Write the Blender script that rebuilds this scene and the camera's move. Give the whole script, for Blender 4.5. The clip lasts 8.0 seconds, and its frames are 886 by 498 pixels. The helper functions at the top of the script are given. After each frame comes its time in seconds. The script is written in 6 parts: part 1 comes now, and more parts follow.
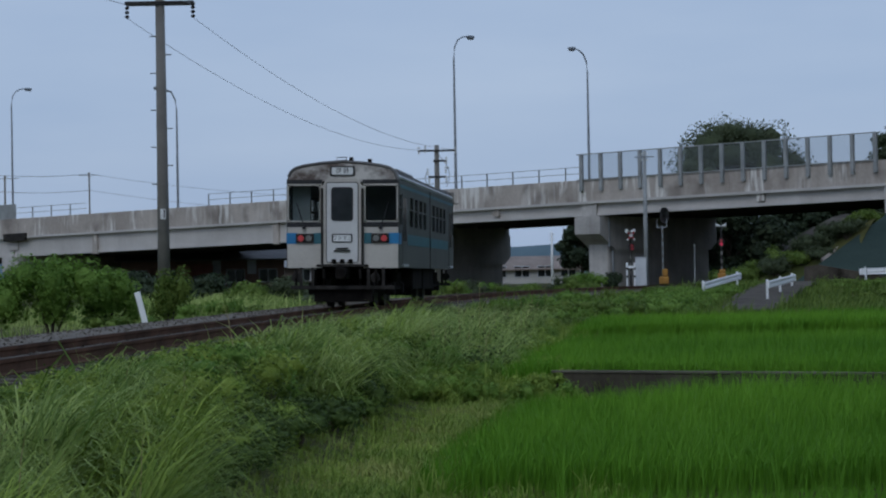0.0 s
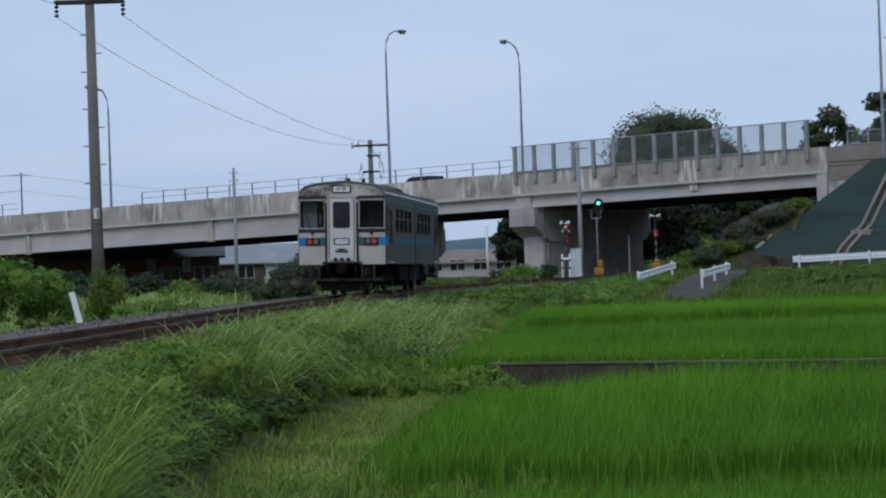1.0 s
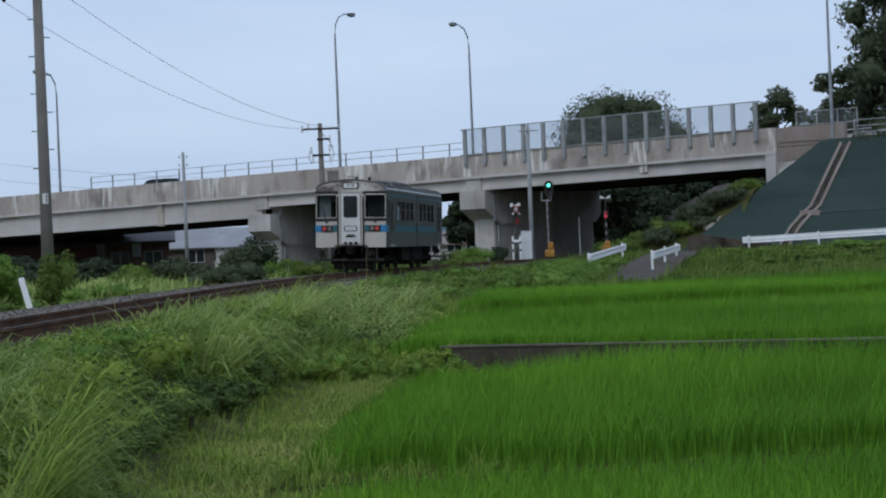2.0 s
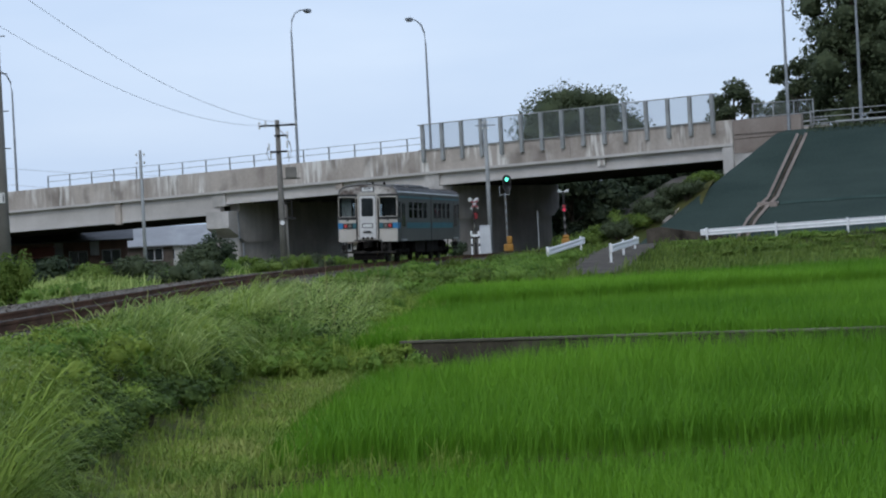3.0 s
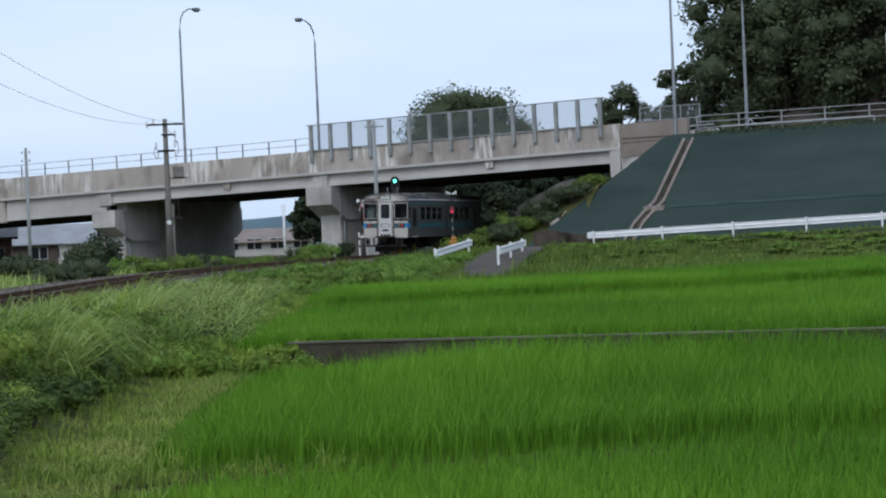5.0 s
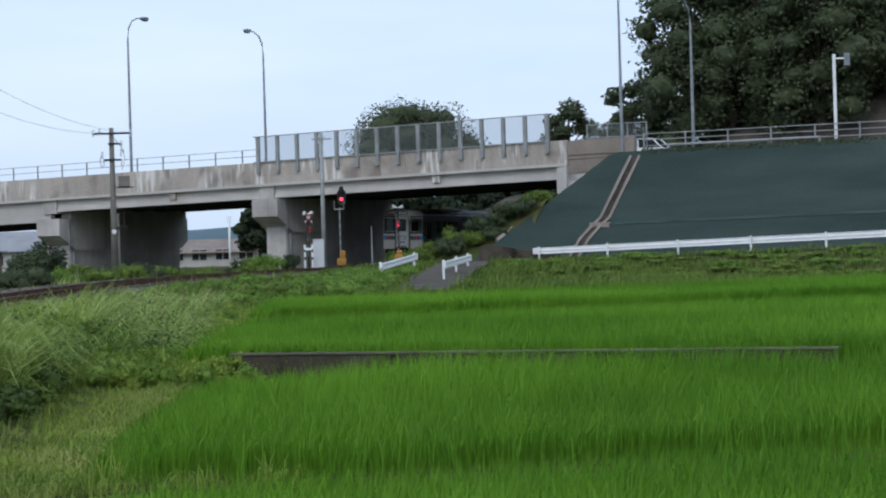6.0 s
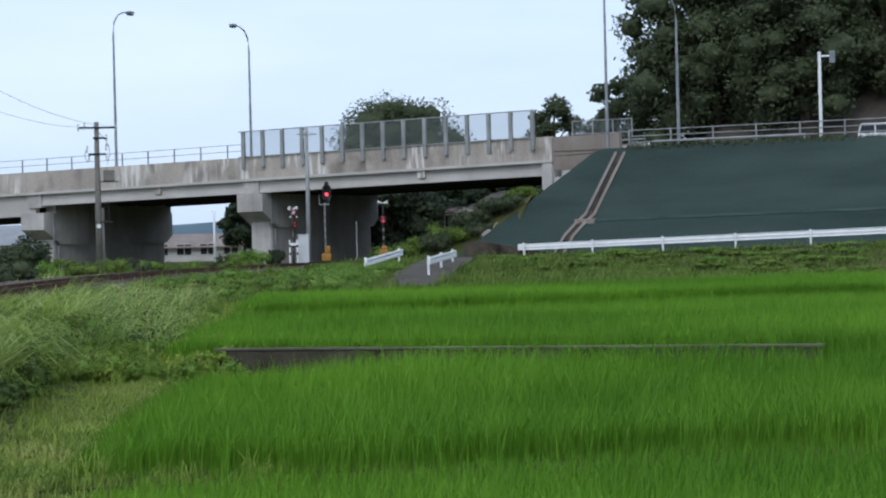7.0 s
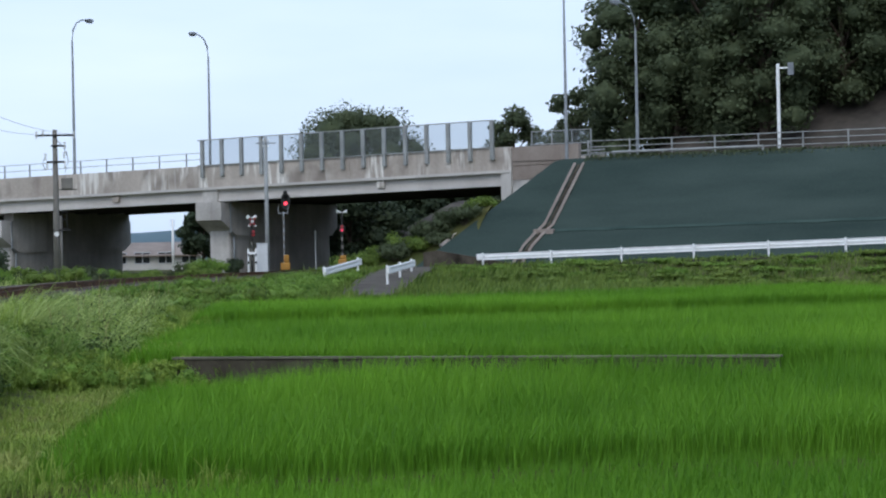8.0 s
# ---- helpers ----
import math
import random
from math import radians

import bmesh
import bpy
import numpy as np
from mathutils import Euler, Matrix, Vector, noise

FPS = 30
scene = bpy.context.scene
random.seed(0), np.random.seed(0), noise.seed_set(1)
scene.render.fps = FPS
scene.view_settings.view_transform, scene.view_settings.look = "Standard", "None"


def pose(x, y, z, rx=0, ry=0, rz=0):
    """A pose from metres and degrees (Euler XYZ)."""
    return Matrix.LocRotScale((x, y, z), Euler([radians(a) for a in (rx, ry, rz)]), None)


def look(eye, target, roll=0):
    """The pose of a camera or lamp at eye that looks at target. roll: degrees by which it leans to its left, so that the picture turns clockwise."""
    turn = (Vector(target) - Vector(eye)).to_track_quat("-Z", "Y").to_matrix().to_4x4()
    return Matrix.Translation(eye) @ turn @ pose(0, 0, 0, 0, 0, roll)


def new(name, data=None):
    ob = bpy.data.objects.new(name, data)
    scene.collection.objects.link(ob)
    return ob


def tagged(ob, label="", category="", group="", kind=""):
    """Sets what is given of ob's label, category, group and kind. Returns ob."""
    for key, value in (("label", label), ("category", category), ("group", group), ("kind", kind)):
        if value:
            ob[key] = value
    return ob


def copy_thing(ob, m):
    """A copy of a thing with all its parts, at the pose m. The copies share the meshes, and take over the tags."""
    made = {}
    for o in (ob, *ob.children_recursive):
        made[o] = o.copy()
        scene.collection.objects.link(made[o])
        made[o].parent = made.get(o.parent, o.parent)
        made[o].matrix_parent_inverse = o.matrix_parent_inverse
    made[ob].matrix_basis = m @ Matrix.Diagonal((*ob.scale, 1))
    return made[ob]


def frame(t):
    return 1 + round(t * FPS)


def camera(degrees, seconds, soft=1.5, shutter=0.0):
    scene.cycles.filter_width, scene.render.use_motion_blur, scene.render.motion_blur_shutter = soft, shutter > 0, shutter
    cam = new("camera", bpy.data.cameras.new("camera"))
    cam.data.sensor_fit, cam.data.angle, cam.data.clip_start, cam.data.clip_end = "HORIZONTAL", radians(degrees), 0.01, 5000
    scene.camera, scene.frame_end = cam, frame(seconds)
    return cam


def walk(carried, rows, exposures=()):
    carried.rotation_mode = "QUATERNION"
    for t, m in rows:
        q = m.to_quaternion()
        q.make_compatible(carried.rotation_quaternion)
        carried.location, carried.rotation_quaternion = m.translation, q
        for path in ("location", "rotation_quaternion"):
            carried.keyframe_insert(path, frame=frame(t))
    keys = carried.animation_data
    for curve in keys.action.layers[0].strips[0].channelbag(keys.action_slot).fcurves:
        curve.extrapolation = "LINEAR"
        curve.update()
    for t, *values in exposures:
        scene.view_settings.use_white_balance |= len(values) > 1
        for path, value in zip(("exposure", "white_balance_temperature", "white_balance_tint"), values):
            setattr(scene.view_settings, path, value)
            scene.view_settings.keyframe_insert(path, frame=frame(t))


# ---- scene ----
cam = camera(22.74, 8.0, soft=2.1)
EYE = 0.70  # the rail tops lie at z = 0
VIEW = [  # seconds, yaw, pitch, roll in degrees; the camera stands on one spot and pans
    (0.0, 0.0, 0.72, -1.0), (0.5, -1.2, 0.62, -2.129), (1.0, -1.681, 0.526, -1.982), (1.5, -2.232, 0.355, -2.038),
    (1.7, -2.558, 0.25, -2.182), (2.8, -3.704, -0.419, -2.803), (3.0, -4.009, -0.142, -2.961), (3.5, -5.045, -0.008, -2.876),
    (4.0, -5.311, -0.158, -3.069), (4.5, -6.118, -0.212, -2.959), (4.7, -6.453, -0.316, -2.763), (5.8, -8.096, 0.077, -1.862),
    (6.0, -8.354, 0.068, -1.645), (6.5, -8.661, 0.0, -1.347), (7.0, -8.742, -0.053, -1.41), (7.5, -9.608, -0.224, -1.106),
    (8.0, -9.817, 0.175, -1.149),
]


def aim(yaw, pitch, roll):
    a, b = radians(yaw), radians(pitch)
    way = Vector((-math.sin(a) * math.cos(b), math.cos(a) * math.cos(b), math.sin(b)))
    return look((0, 0, EYE), Vector((0, 0, EYE)) + way * 100, roll)


EXPOSURES = [(0.0, -0.42, 6050, 10), (0.5, -0.16, 6150, 10), (1.5, -0.04, 6250, 10), (2.8, 0.22, 6450, 10), (4.0, 0.31, 6500, 10), (4.7, 0.38, 6550, 10), (6.0, 0.43, 6500, 10), (8.0, 0.53, 6450, 10)]
walk(cam, [(t, aim(a, b, c)) for t, a, b, c in VIEW], EXPOSURES)

# ---- world and sun: an overcast evening sky ----
SUN_UP, SUN_TURN = radians(42), radians(200)
world = bpy.data.worlds.new("world")
scene.world = world
world.use_nodes = True
wn, wl = world.node_tree.nodes, world.node_tree.links
wn.clear()
w_out, w_bg = wn.new("ShaderNodeOutputWorld"), wn.new("ShaderNodeBackground")
w_sky = wn.new("ShaderNodeTexSky")
w_sky.sky_type, w_sky.sun_disc, w_sky.sun_elevation, w_sky.sun_rotation = "NISHITA", False, SUN_UP, SUN_TURN
w_sky.dust_density, w_sky.air_density, w_sky.ozone_density = 2.0, 1.0, 1.5
w_co, w_map, w_noise, w_ramp, w_mix = (wn.new("ShaderNodeTexCoord"), wn.new("ShaderNodeMapping"), wn.new("ShaderNodeTexNoise"),
                                       wn.new("ShaderNodeValToRGB"), wn.new("ShaderNodeMixRGB"))
w_map.inputs["Scale"].default_value = (1.6, 1.6, 7.0)
w_noise.inputs["Scale"].default_value, w_noise.inputs["Detail"].default_value = 2.2, 5.0
w_ramp.color_ramp.elements[0].position, w_ramp.color_ramp.elements[0].color = 0.3, (4.6, 5.9, 8.1, 1)
w_ramp.color_ramp.elements[1].position, w_ramp.color_ramp.elements[1].color = 0.7, (5.9, 7.05, 8.9, 1)
w_mix.inputs["Fac"].default_value = 0.86
wl.new(w_co.outputs["Generated"], w_map.inputs["Vector"])
wl.new(w_map.outputs["Vector"], w_noise.inputs["Vector"])
wl.new(w_noise.outputs["Fac"], w_ramp.inputs["Fac"])
wl.new(w_sky.outputs["Color"], w_mix.inputs["Color1"])
wl.new(w_ramp.outputs["Color"], w_mix.inputs["Color2"])
wl.new(w_mix.outputs["Color"], w_bg.inputs["Color"])
w_bg.inputs["Strength"].default_value = 0.1
wl.new(w_bg.outputs["Background"], w_out.inputs["Surface"])
sun = new("sun", bpy.data.lights.new("sun", "SUN"))
sun.data.energy, sun.data.angle, sun.data.color = 0.6, radians(25), (1.0, 0.97, 0.92)
sun.matrix_world = look((0, 0, 60), Vector((0, 0, 60)) - Vector((math.sin(SUN_TURN) * math.cos(SUN_UP), math.cos(SUN_TURN) * math.cos(SUN_UP), math.sin(SUN_UP))))


# ---- materials ----
def material(name, low, high, rough=0.7, metal=0.0, scale=3.0, fine=40.0, bump=0.2, island=0.0, piece=0.0, streak=0.0,
             glow=None, leaf=0.0, stretch=(1, 1, 1), contrast=0.22, runs=None):
    """A surface that varies between two colours at two scales; leaf: share of light let through."""
    m = bpy.data.materials.new(name)
    m.use_nodes = True
    n, l = m.node_tree.nodes, m.node_tree.links
    p, out = n["Principled BSDF"], n["Material Output"]
    p.inputs["Roughness"].default_value, p.inputs["Metallic"].default_value = rough, metal
    p.inputs["Specular IOR Level"].default_value = 0.14 if leaf else (0.1 if rough >= 0.9 else 0.5)
    co, mp = n.new("ShaderNodeTexCoord"), n.new("ShaderNodeMapping")
    mp.inputs["Scale"].default_value = stretch
    l.new(co.outputs["Object"], mp.inputs["Vector"])
    big, small = n.new("ShaderNodeTexNoise"), n.new("ShaderNodeTexNoise")
    big.inputs["Scale"].default_value, big.inputs["Detail"].default_value = scale, 6.0
    small.inputs["Scale"].default_value, small.inputs["Detail"].default_value = fine, 4.0
    l.new(mp.outputs["Vector"], big.inputs["Vector"])
    l.new(co.outputs["Object"], small.inputs["Vector"])
    add = n.new("ShaderNodeMath")
    add.operation = "MULTIPLY_ADD"
    add.inputs[1].default_value = 0.35
    l.new(small.outputs["Fac"], add.inputs[0])
    l.new(big.outputs["Fac"], add.inputs[2])
    value = add.outputs[0]

    def plus(socket, amount, value):
        k = n.new("ShaderNodeMath")
        k.operation = "MULTIPLY_ADD"
        k.inputs[1].default_value = amount
        l.new(socket, k.inputs[0])
        l.new(value, k.inputs[2])
        return k.outputs[0]
    if island:
        value = plus(n.new("ShaderNodeNewGeometry").outputs["Random Per Island"], island, value)
    if piece:
        value = plus(n.new("ShaderNodeObjectInfo").outputs["Random"], piece, value)
    if streak:
        ms, st = n.new("ShaderNodeMapping"), n.new("ShaderNodeTexNoise")
        ms.inputs["Scale"].default_value = (1.1, 1.1, 0.09)
        st.inputs["Scale"].default_value, st.inputs["Detail"].default_value = 1.6, 5.0
        l.new(co.outputs["Object"], ms.inputs["Vector"])
        l.new(ms.outputs["Vector"], st.inputs["Vector"])
        value = plus(st.outputs["Fac"], streak, value)
    middle = 0.675 + 0.5 * (island + piece + streak)
    ramp = n.new("ShaderNodeValToRGB")
    span = contrast + 0.3 * (island + piece + streak)
    e = ramp.color_ramp.elements
    e[0].position, e[0].color = 0.0, (*low, 1)
    e[1].position, e[1].color = 1.0, (*high, 1)
    rng = n.new("ShaderNodeMapRange")
    rng.inputs["From Min"].default_value, rng.inputs["From Max"].default_value = middle - span, middle + span
    l.new(value, rng.inputs["Value"])
    l.new(rng.outputs["Result"], ramp.inputs["Fac"])
    colour = ramp.outputs["Color"]
    if runs:  # pale lime runs down the face, in groups
        def noise(sizes, scale, low, high, most):
            mr, rn, rr = n.new("ShaderNodeMapping"), n.new("ShaderNodeTexNoise"), n.new("ShaderNodeMapRange")
            mr.inputs["Scale"].default_value = sizes
            rn.inputs["Scale"].default_value, rn.inputs["Detail"].default_value = scale, 3.0
            rr.inputs["From Min"].default_value, rr.inputs["From Max"].default_value, rr.inputs["To Max"].default_value = low, high, most
            l.new(co.outputs["Object"], mr.inputs["Vector"])
            l.new(mr.outputs["Vector"], rn.inputs["Vector"])
            l.new(rn.outputs["Fac"], rr.inputs["Value"])
            return rr.outputs["Result"]

        def over(colour, fac, tint):
            mx = n.new("ShaderNodeMixRGB")
            l.new(fac, mx.inputs["Fac"])
            l.new(colour, mx.inputs["Color1"])
            mx.inputs["Color2"].default_value = (*tint, 1)
            return mx.outputs["Color"]
        both = n.new("ShaderNodeMath")
        both.operation = "MULTIPLY"
        l.new(noise((1.0, 1.0, 0.12), 3.4, 0.47, 0.6, 1.0), both.inputs[0])
        l.new(noise((1.0, 1.0, 0.5), 0.42, 0.5, 0.6, 0.9), both.inputs[1])
        colour = over(colour, noise((1.0, 1.0, 0.8), 0.55, 0.54, 0.68, 0.6), tuple(0.62 * c for c in low))
        colour = over(colour, both.outputs[0], runs)
    l.new(colour, p.inputs["Base Color"])
    if bump:
        b = n.new("ShaderNodeBump")
        b.inputs["Strength"].default_value, b.inputs["Distance"].default_value = bump, 0.02
        l.new(add.outputs[0], b.inputs["Height"])
        l.new(b.outputs["Normal"], p.inputs["Normal"])
    if glow:
        p.inputs["Emission Color"].default_value, p.inputs["Emission Strength"].default_value = (*glow[:3], 1), glow[3]
    if leaf:
        t, x = n.new("ShaderNodeBsdfTranslucent"), n.new("ShaderNodeMixShader")
        l.new(ramp.outputs["Color"], t.inputs["Color"])
        x.inputs["Fac"].default_value = leaf
        l.new(p.outputs["BSDF"], x.inputs[1])
        l.new(t.outputs["BSDF"], x.inputs[2])
        l.new(x.outputs["Shader"], out.inputs["Surface"])
    return m


def glass(name, tint=(0.82, 0.86, 0.87), alpha=0.18, body=(0.01, 0.012, 0.013), rough=0.06):
    m = bpy.data.materials.new(name)
    m.use_nodes = True
    n, l = m.node_tree.nodes, m.node_tree.links
    p, out = n["Principled BSDF"], n["Material Output"]
    p.inputs["Base Color"].default_value = (*body, 1)
    p.inputs["Roughness"].default_value = rough
    t, x = n.new("ShaderNodeBsdfTransparent"), n.new("ShaderNodeMixShader")
    t.inputs["Color"].default_value = (*tint, 1)
    x.inputs["Fac"].default_value = 1 - alpha
    l.new(p.outputs["BSDF"], x.inputs[1])
    l.new(t.outputs["BSDF"], x.inputs[2])
    l.new(x.outputs["Shader"], out.inputs["Surface"])
    return m


M = {
    "stubble": material("stubble", (0.22, 0.17, 0.075), (0.50, 0.41, 0.22), 0.8, scale=0.8, fine=4, bump=0.0, island=0.5, leaf=0.15),
    "vine": material("vine", (0.11, 0.18, 0.025), (0.38, 0.47, 0.09), 0.6, scale=1.1, fine=5, bump=0.0, island=0.3, leaf=0.42),
    "reed": material("reed", (0.10, 0.19, 0.035), (0.52, 0.62, 0.20), 0.6, scale=0.8, fine=3, bump=0.0, island=0.4, leaf=0.38),
    "red_wall": material("red_wall", (0.15, 0.09, 0.07), (0.26, 0.15, 0.12), 0.8, scale=0.6, fine=8),
    "roof_metal": material("roof_metal", (0.24, 0.245, 0.255), (0.34, 0.345, 0.355), 0.75, 0.0, scale=0.5, fine=8),
    "pale_grass": material("pale_grass", (0.17, 0.27, 0.05), (0.60, 0.68, 0.24), 0.65, scale=0.3, fine=3, bump=0.0, island=0.5, leaf=0.38),
    "worn_asphalt": material("worn_asphalt", (0.075, 0.066, 0.056), (0.135, 0.118, 0.10), 0.95, scale=0.9, fine=30, bump=0.5),
    "soil": material("soil", (0.045, 0.058, 0.015), (0.11, 0.105, 0.04), 0.95, scale=0.4, fine=6),
    "path": material("path", (0.07, 0.085, 0.022), (0.22, 0.19, 0.085), 0.95, scale=0.9, fine=14, bump=0.5),
    "asphalt": material("asphalt", (0.04, 0.038, 0.036), (0.085, 0.08, 0.074), 0.9, scale=0.7, fine=60),
    "concrete": material("concrete", (0.28, 0.235, 0.20), (0.60, 0.535, 0.475), 0.85, scale=0.2, fine=5, streak=0.5, contrast=0.2, runs=(0.80, 0.77, 0.72)),
    "girder": material("girder", (0.44, 0.41, 0.38), (0.64, 0.605, 0.57), 0.8, scale=0.4, fine=8, streak=0.3),
    # inner girders: colour darkened to stand in for shade under the deck
    "shaded_girder": material("shaded_girder", (0.035, 0.032, 0.03), (0.075, 0.07, 0.066), 0.9, scale=0.6, fine=8, streak=0.4),
    "pier": material("pier", (0.29, 0.268, 0.245), (0.64, 0.605, 0.57), 0.85, scale=0.5, fine=6, streak=0.6),
    "wing": material("wing", (0.20, 0.155, 0.13), (0.36, 0.305, 0.265), 0.85, scale=0.5, fine=6, streak=0.4),
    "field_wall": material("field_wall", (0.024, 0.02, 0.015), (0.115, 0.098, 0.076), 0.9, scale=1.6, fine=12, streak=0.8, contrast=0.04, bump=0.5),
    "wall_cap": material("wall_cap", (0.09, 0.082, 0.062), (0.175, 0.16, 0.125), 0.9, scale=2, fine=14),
    "net": material("net", (0.027, 0.044, 0.038), (0.052, 0.074, 0.064), 0.9, scale=0.25, fine=9, bump=0.5, stretch=(0.5, 0.5, 3)),
    "net_band": material("net_band", (0.033, 0.056, 0.049), (0.056, 0.086, 0.074), 0.9, scale=0.6, fine=9),
    "white_paint": material("white_paint", (0.84, 0.85, 0.84), (0.95, 0.95, 0.94), 0.45, scale=2, fine=20, bump=0.05),
    "galvanized": material("galvanized", (0.22, 0.235, 0.25), (0.40, 0.42, 0.44), 0.5, 0.5, scale=1.5, fine=20, bump=0.05),
    "fence_steel": material("fence_steel", (0.24, 0.25, 0.245), (0.38, 0.39, 0.385), 0.6, 0.1, scale=1.5, fine=20, bump=0.05),
    "pole_concrete": material("pole_concrete", (0.13, 0.12, 0.105), (0.24, 0.225, 0.20), 0.85, scale=1.2, fine=16, streak=0.3),
    "dark_steel": material("dark_steel", (0.012, 0.012, 0.012), (0.04, 0.036, 0.032), 0.6, 0.3, scale=3, fine=30),
    "porcelain": material("porcelain", (0.5, 0.5, 0.48), (0.75, 0.75, 0.72), 0.25, bump=0.0),
    "wire": material("wire", (0.24, 0.26, 0.29), (0.33, 0.35, 0.38), 0.6, bump=0.0),
    "rail_rust": material("rail_rust", (0.055, 0.032, 0.021), (0.16, 0.085, 0.054), 0.9, 0.0, scale=1.2, fine=30),
    "rail_top": material("rail_top", (0.055, 0.042, 0.035), (0.12, 0.095, 0.08), 0.9, 0.0, scale=3, fine=40, bump=0.02),
    "sleeper": material("sleeper", (0.06, 0.05, 0.04), (0.15, 0.13, 0.11), 0.9, scale=4, fine=30, piece=0.4),
    "ballast": material("ballast", (0.085, 0.074, 0.061), (0.23, 0.205, 0.172), 0.95, scale=5, fine=22, bump=1.0, island=0.4),
    "rice": material("rice", (0.06, 0.18, 0.012), (0.215, 0.43, 0.036), 0.6, scale=0.10, fine=1.5, bump=0.0, island=0.10, leaf=0.24),
    "grass": material("grass", (0.09, 0.17, 0.022), (0.42, 0.53, 0.11), 0.6, scale=0.8, fine=3, bump=0.0, island=0.4, leaf=0.38),
    "dry_grass": material("dry_grass", (0.17, 0.25, 0.045), (0.42, 0.44, 0.13), 0.75, scale=0.8, fine=3, bump=0.0, island=0.3, leaf=0.3),
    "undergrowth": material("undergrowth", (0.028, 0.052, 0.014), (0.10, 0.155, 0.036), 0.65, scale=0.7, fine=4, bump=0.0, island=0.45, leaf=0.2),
    "brow": material("brow", (0.10, 0.07, 0.055), (0.60, 0.565, 0.52), 0.5, scale=1.1, fine=9, bump=0.05, stretch=(1, 1, 2.5), contrast=0.13),
    "weed": material("weed", (0.06, 0.115, 0.018), (0.23, 0.31, 0.068), 0.6, scale=0.5, fine=3, bump=0.0, island=0.4, leaf=0.28),
    "bush": material("bush", (0.08, 0.165, 0.025), (0.26, 0.40, 0.08), 0.6, scale=0.6, fine=4, bump=0.0, island=0.35, leaf=0.32),
    "dark_leaf": material("dark_leaf", (0.025, 0.04, 0.022), (0.075, 0.10, 0.053), 0.65, scale=0.25, fine=3, bump=0.0, island=0.3, leaf=0.15),
    "mid_leaf": material("mid_leaf", (0.042, 0.058, 0.028), (0.112, 0.138, 0.07), 0.65, scale=0.25, fine=3, bump=0.0, island=0.3, leaf=0.15),
    "bark": material("bark", (0.04, 0.032, 0.024), (0.11, 0.09, 0.07), 0.9, scale=3, fine=20, bump=0.6),
    # distant haze is mixed into this blue-green colour
    "far_hill": material("far_hill", (0.10, 0.15, 0.175), (0.14, 0.195, 0.22), 0.95, scale=0.01, fine=0.08, bump=0.0),
    "body": material("body", (0.41, 0.375, 0.325), (0.60, 0.565, 0.505), 0.42, 0.0, scale=0.9, fine=14, bump=0.05, streak=0.25),
    # the car's sides are coloured far darker than its ends
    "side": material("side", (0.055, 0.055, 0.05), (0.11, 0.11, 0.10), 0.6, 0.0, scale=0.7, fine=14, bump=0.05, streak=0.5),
    "train_roof": material("train_roof", (0.05, 0.045, 0.042), (0.17, 0.165, 0.16), 0.6, scale=0.8, fine=10, bump=0.1),
    "cove": material("cove", (0.42, 0.43, 0.44), (0.58, 0.59, 0.60), 0.5, scale=1, fine=10, bump=0.03),
    "blue_band": material("blue_band", (0.02, 0.16, 0.36), (0.035, 0.24, 0.48), 0.4, scale=2, fine=20, bump=0.02),
    "teal_band": material("teal_band", (0.02, 0.10, 0.13), (0.04, 0.16, 0.19), 0.5, scale=2, fine=20, bump=0.02),
    "black_trim": material("black_trim", (0.008, 0.008, 0.009), (0.018, 0.018, 0.019), 0.5, bump=0.0),
    "door_white": material("door_white", (0.55, 0.54, 0.52), (0.72, 0.71, 0.69), 0.45, scale=1.5, fine=14, bump=0.04, streak=0.3),
    "inside": material("inside", (0.6, 0.6, 0.57), (0.75, 0.75, 0.72), 0.7, bump=0.0),
    "seat_cloth": material("seat_cloth", (0.05, 0.07, 0.12), (0.09, 0.11, 0.17), 0.9, bump=0.1),
    "underframe": material("underframe", (0.005, 0.0045, 0.004), (0.018, 0.015, 0.013), 0.95, 0.0, scale=3, fine=20),
    "skirt": material("skirt", (0.018, 0.017, 0.015), (0.055, 0.05, 0.046), 0.9, scale=3, fine=20),
    "tail_red": material("tail_red", (0.20, 0.025, 0.025), (0.3, 0.04, 0.04), 0.3, glow=(1.0, 0.10, 0.12, 0.14), bump=0.0),
    "lamp_clear": material("lamp_clear", (0.13, 0.13, 0.12), (0.24, 0.24, 0.22), 0.2, bump=0.0),
    "sign_white": material("sign_white", (0.7, 0.7, 0.68), (0.8, 0.8, 0.78), 0.5, bump=0.0),
    "signal_green": material("signal_green", (0.02, 0.4, 0.25), (0.03, 0.5, 0.3), 0.3, glow=(0.12, 1.0, 0.72, 2.2), bump=0.0),
    "signal_red": material("signal_red", (0.5, 0.02, 0.03), (0.6, 0.03, 0.04), 0.3, glow=(1.0, 0.06, 0.1, 1.8), bump=0.0),
    "crossing_red": material("crossing_red", (0.3, 0.02, 0.04), (0.4, 0.03, 0.05), 0.3, glow=(1.0, 0.05, 0.14, 0.35), bump=0.0),
    "red_paint": material("red_paint", (0.30, 0.03, 0.035), (0.42, 0.05, 0.05), 0.5, bump=0.0),
    "orange": material("orange", (0.30, 0.14, 0.02), (0.52, 0.26, 0.04), 0.6, scale=4, fine=30, bump=0.1),
    "box_white": material("box_white", (0.55, 0.57, 0.58), (0.72, 0.74, 0.75), 0.5, scale=1.5, fine=12, streak=0.3),
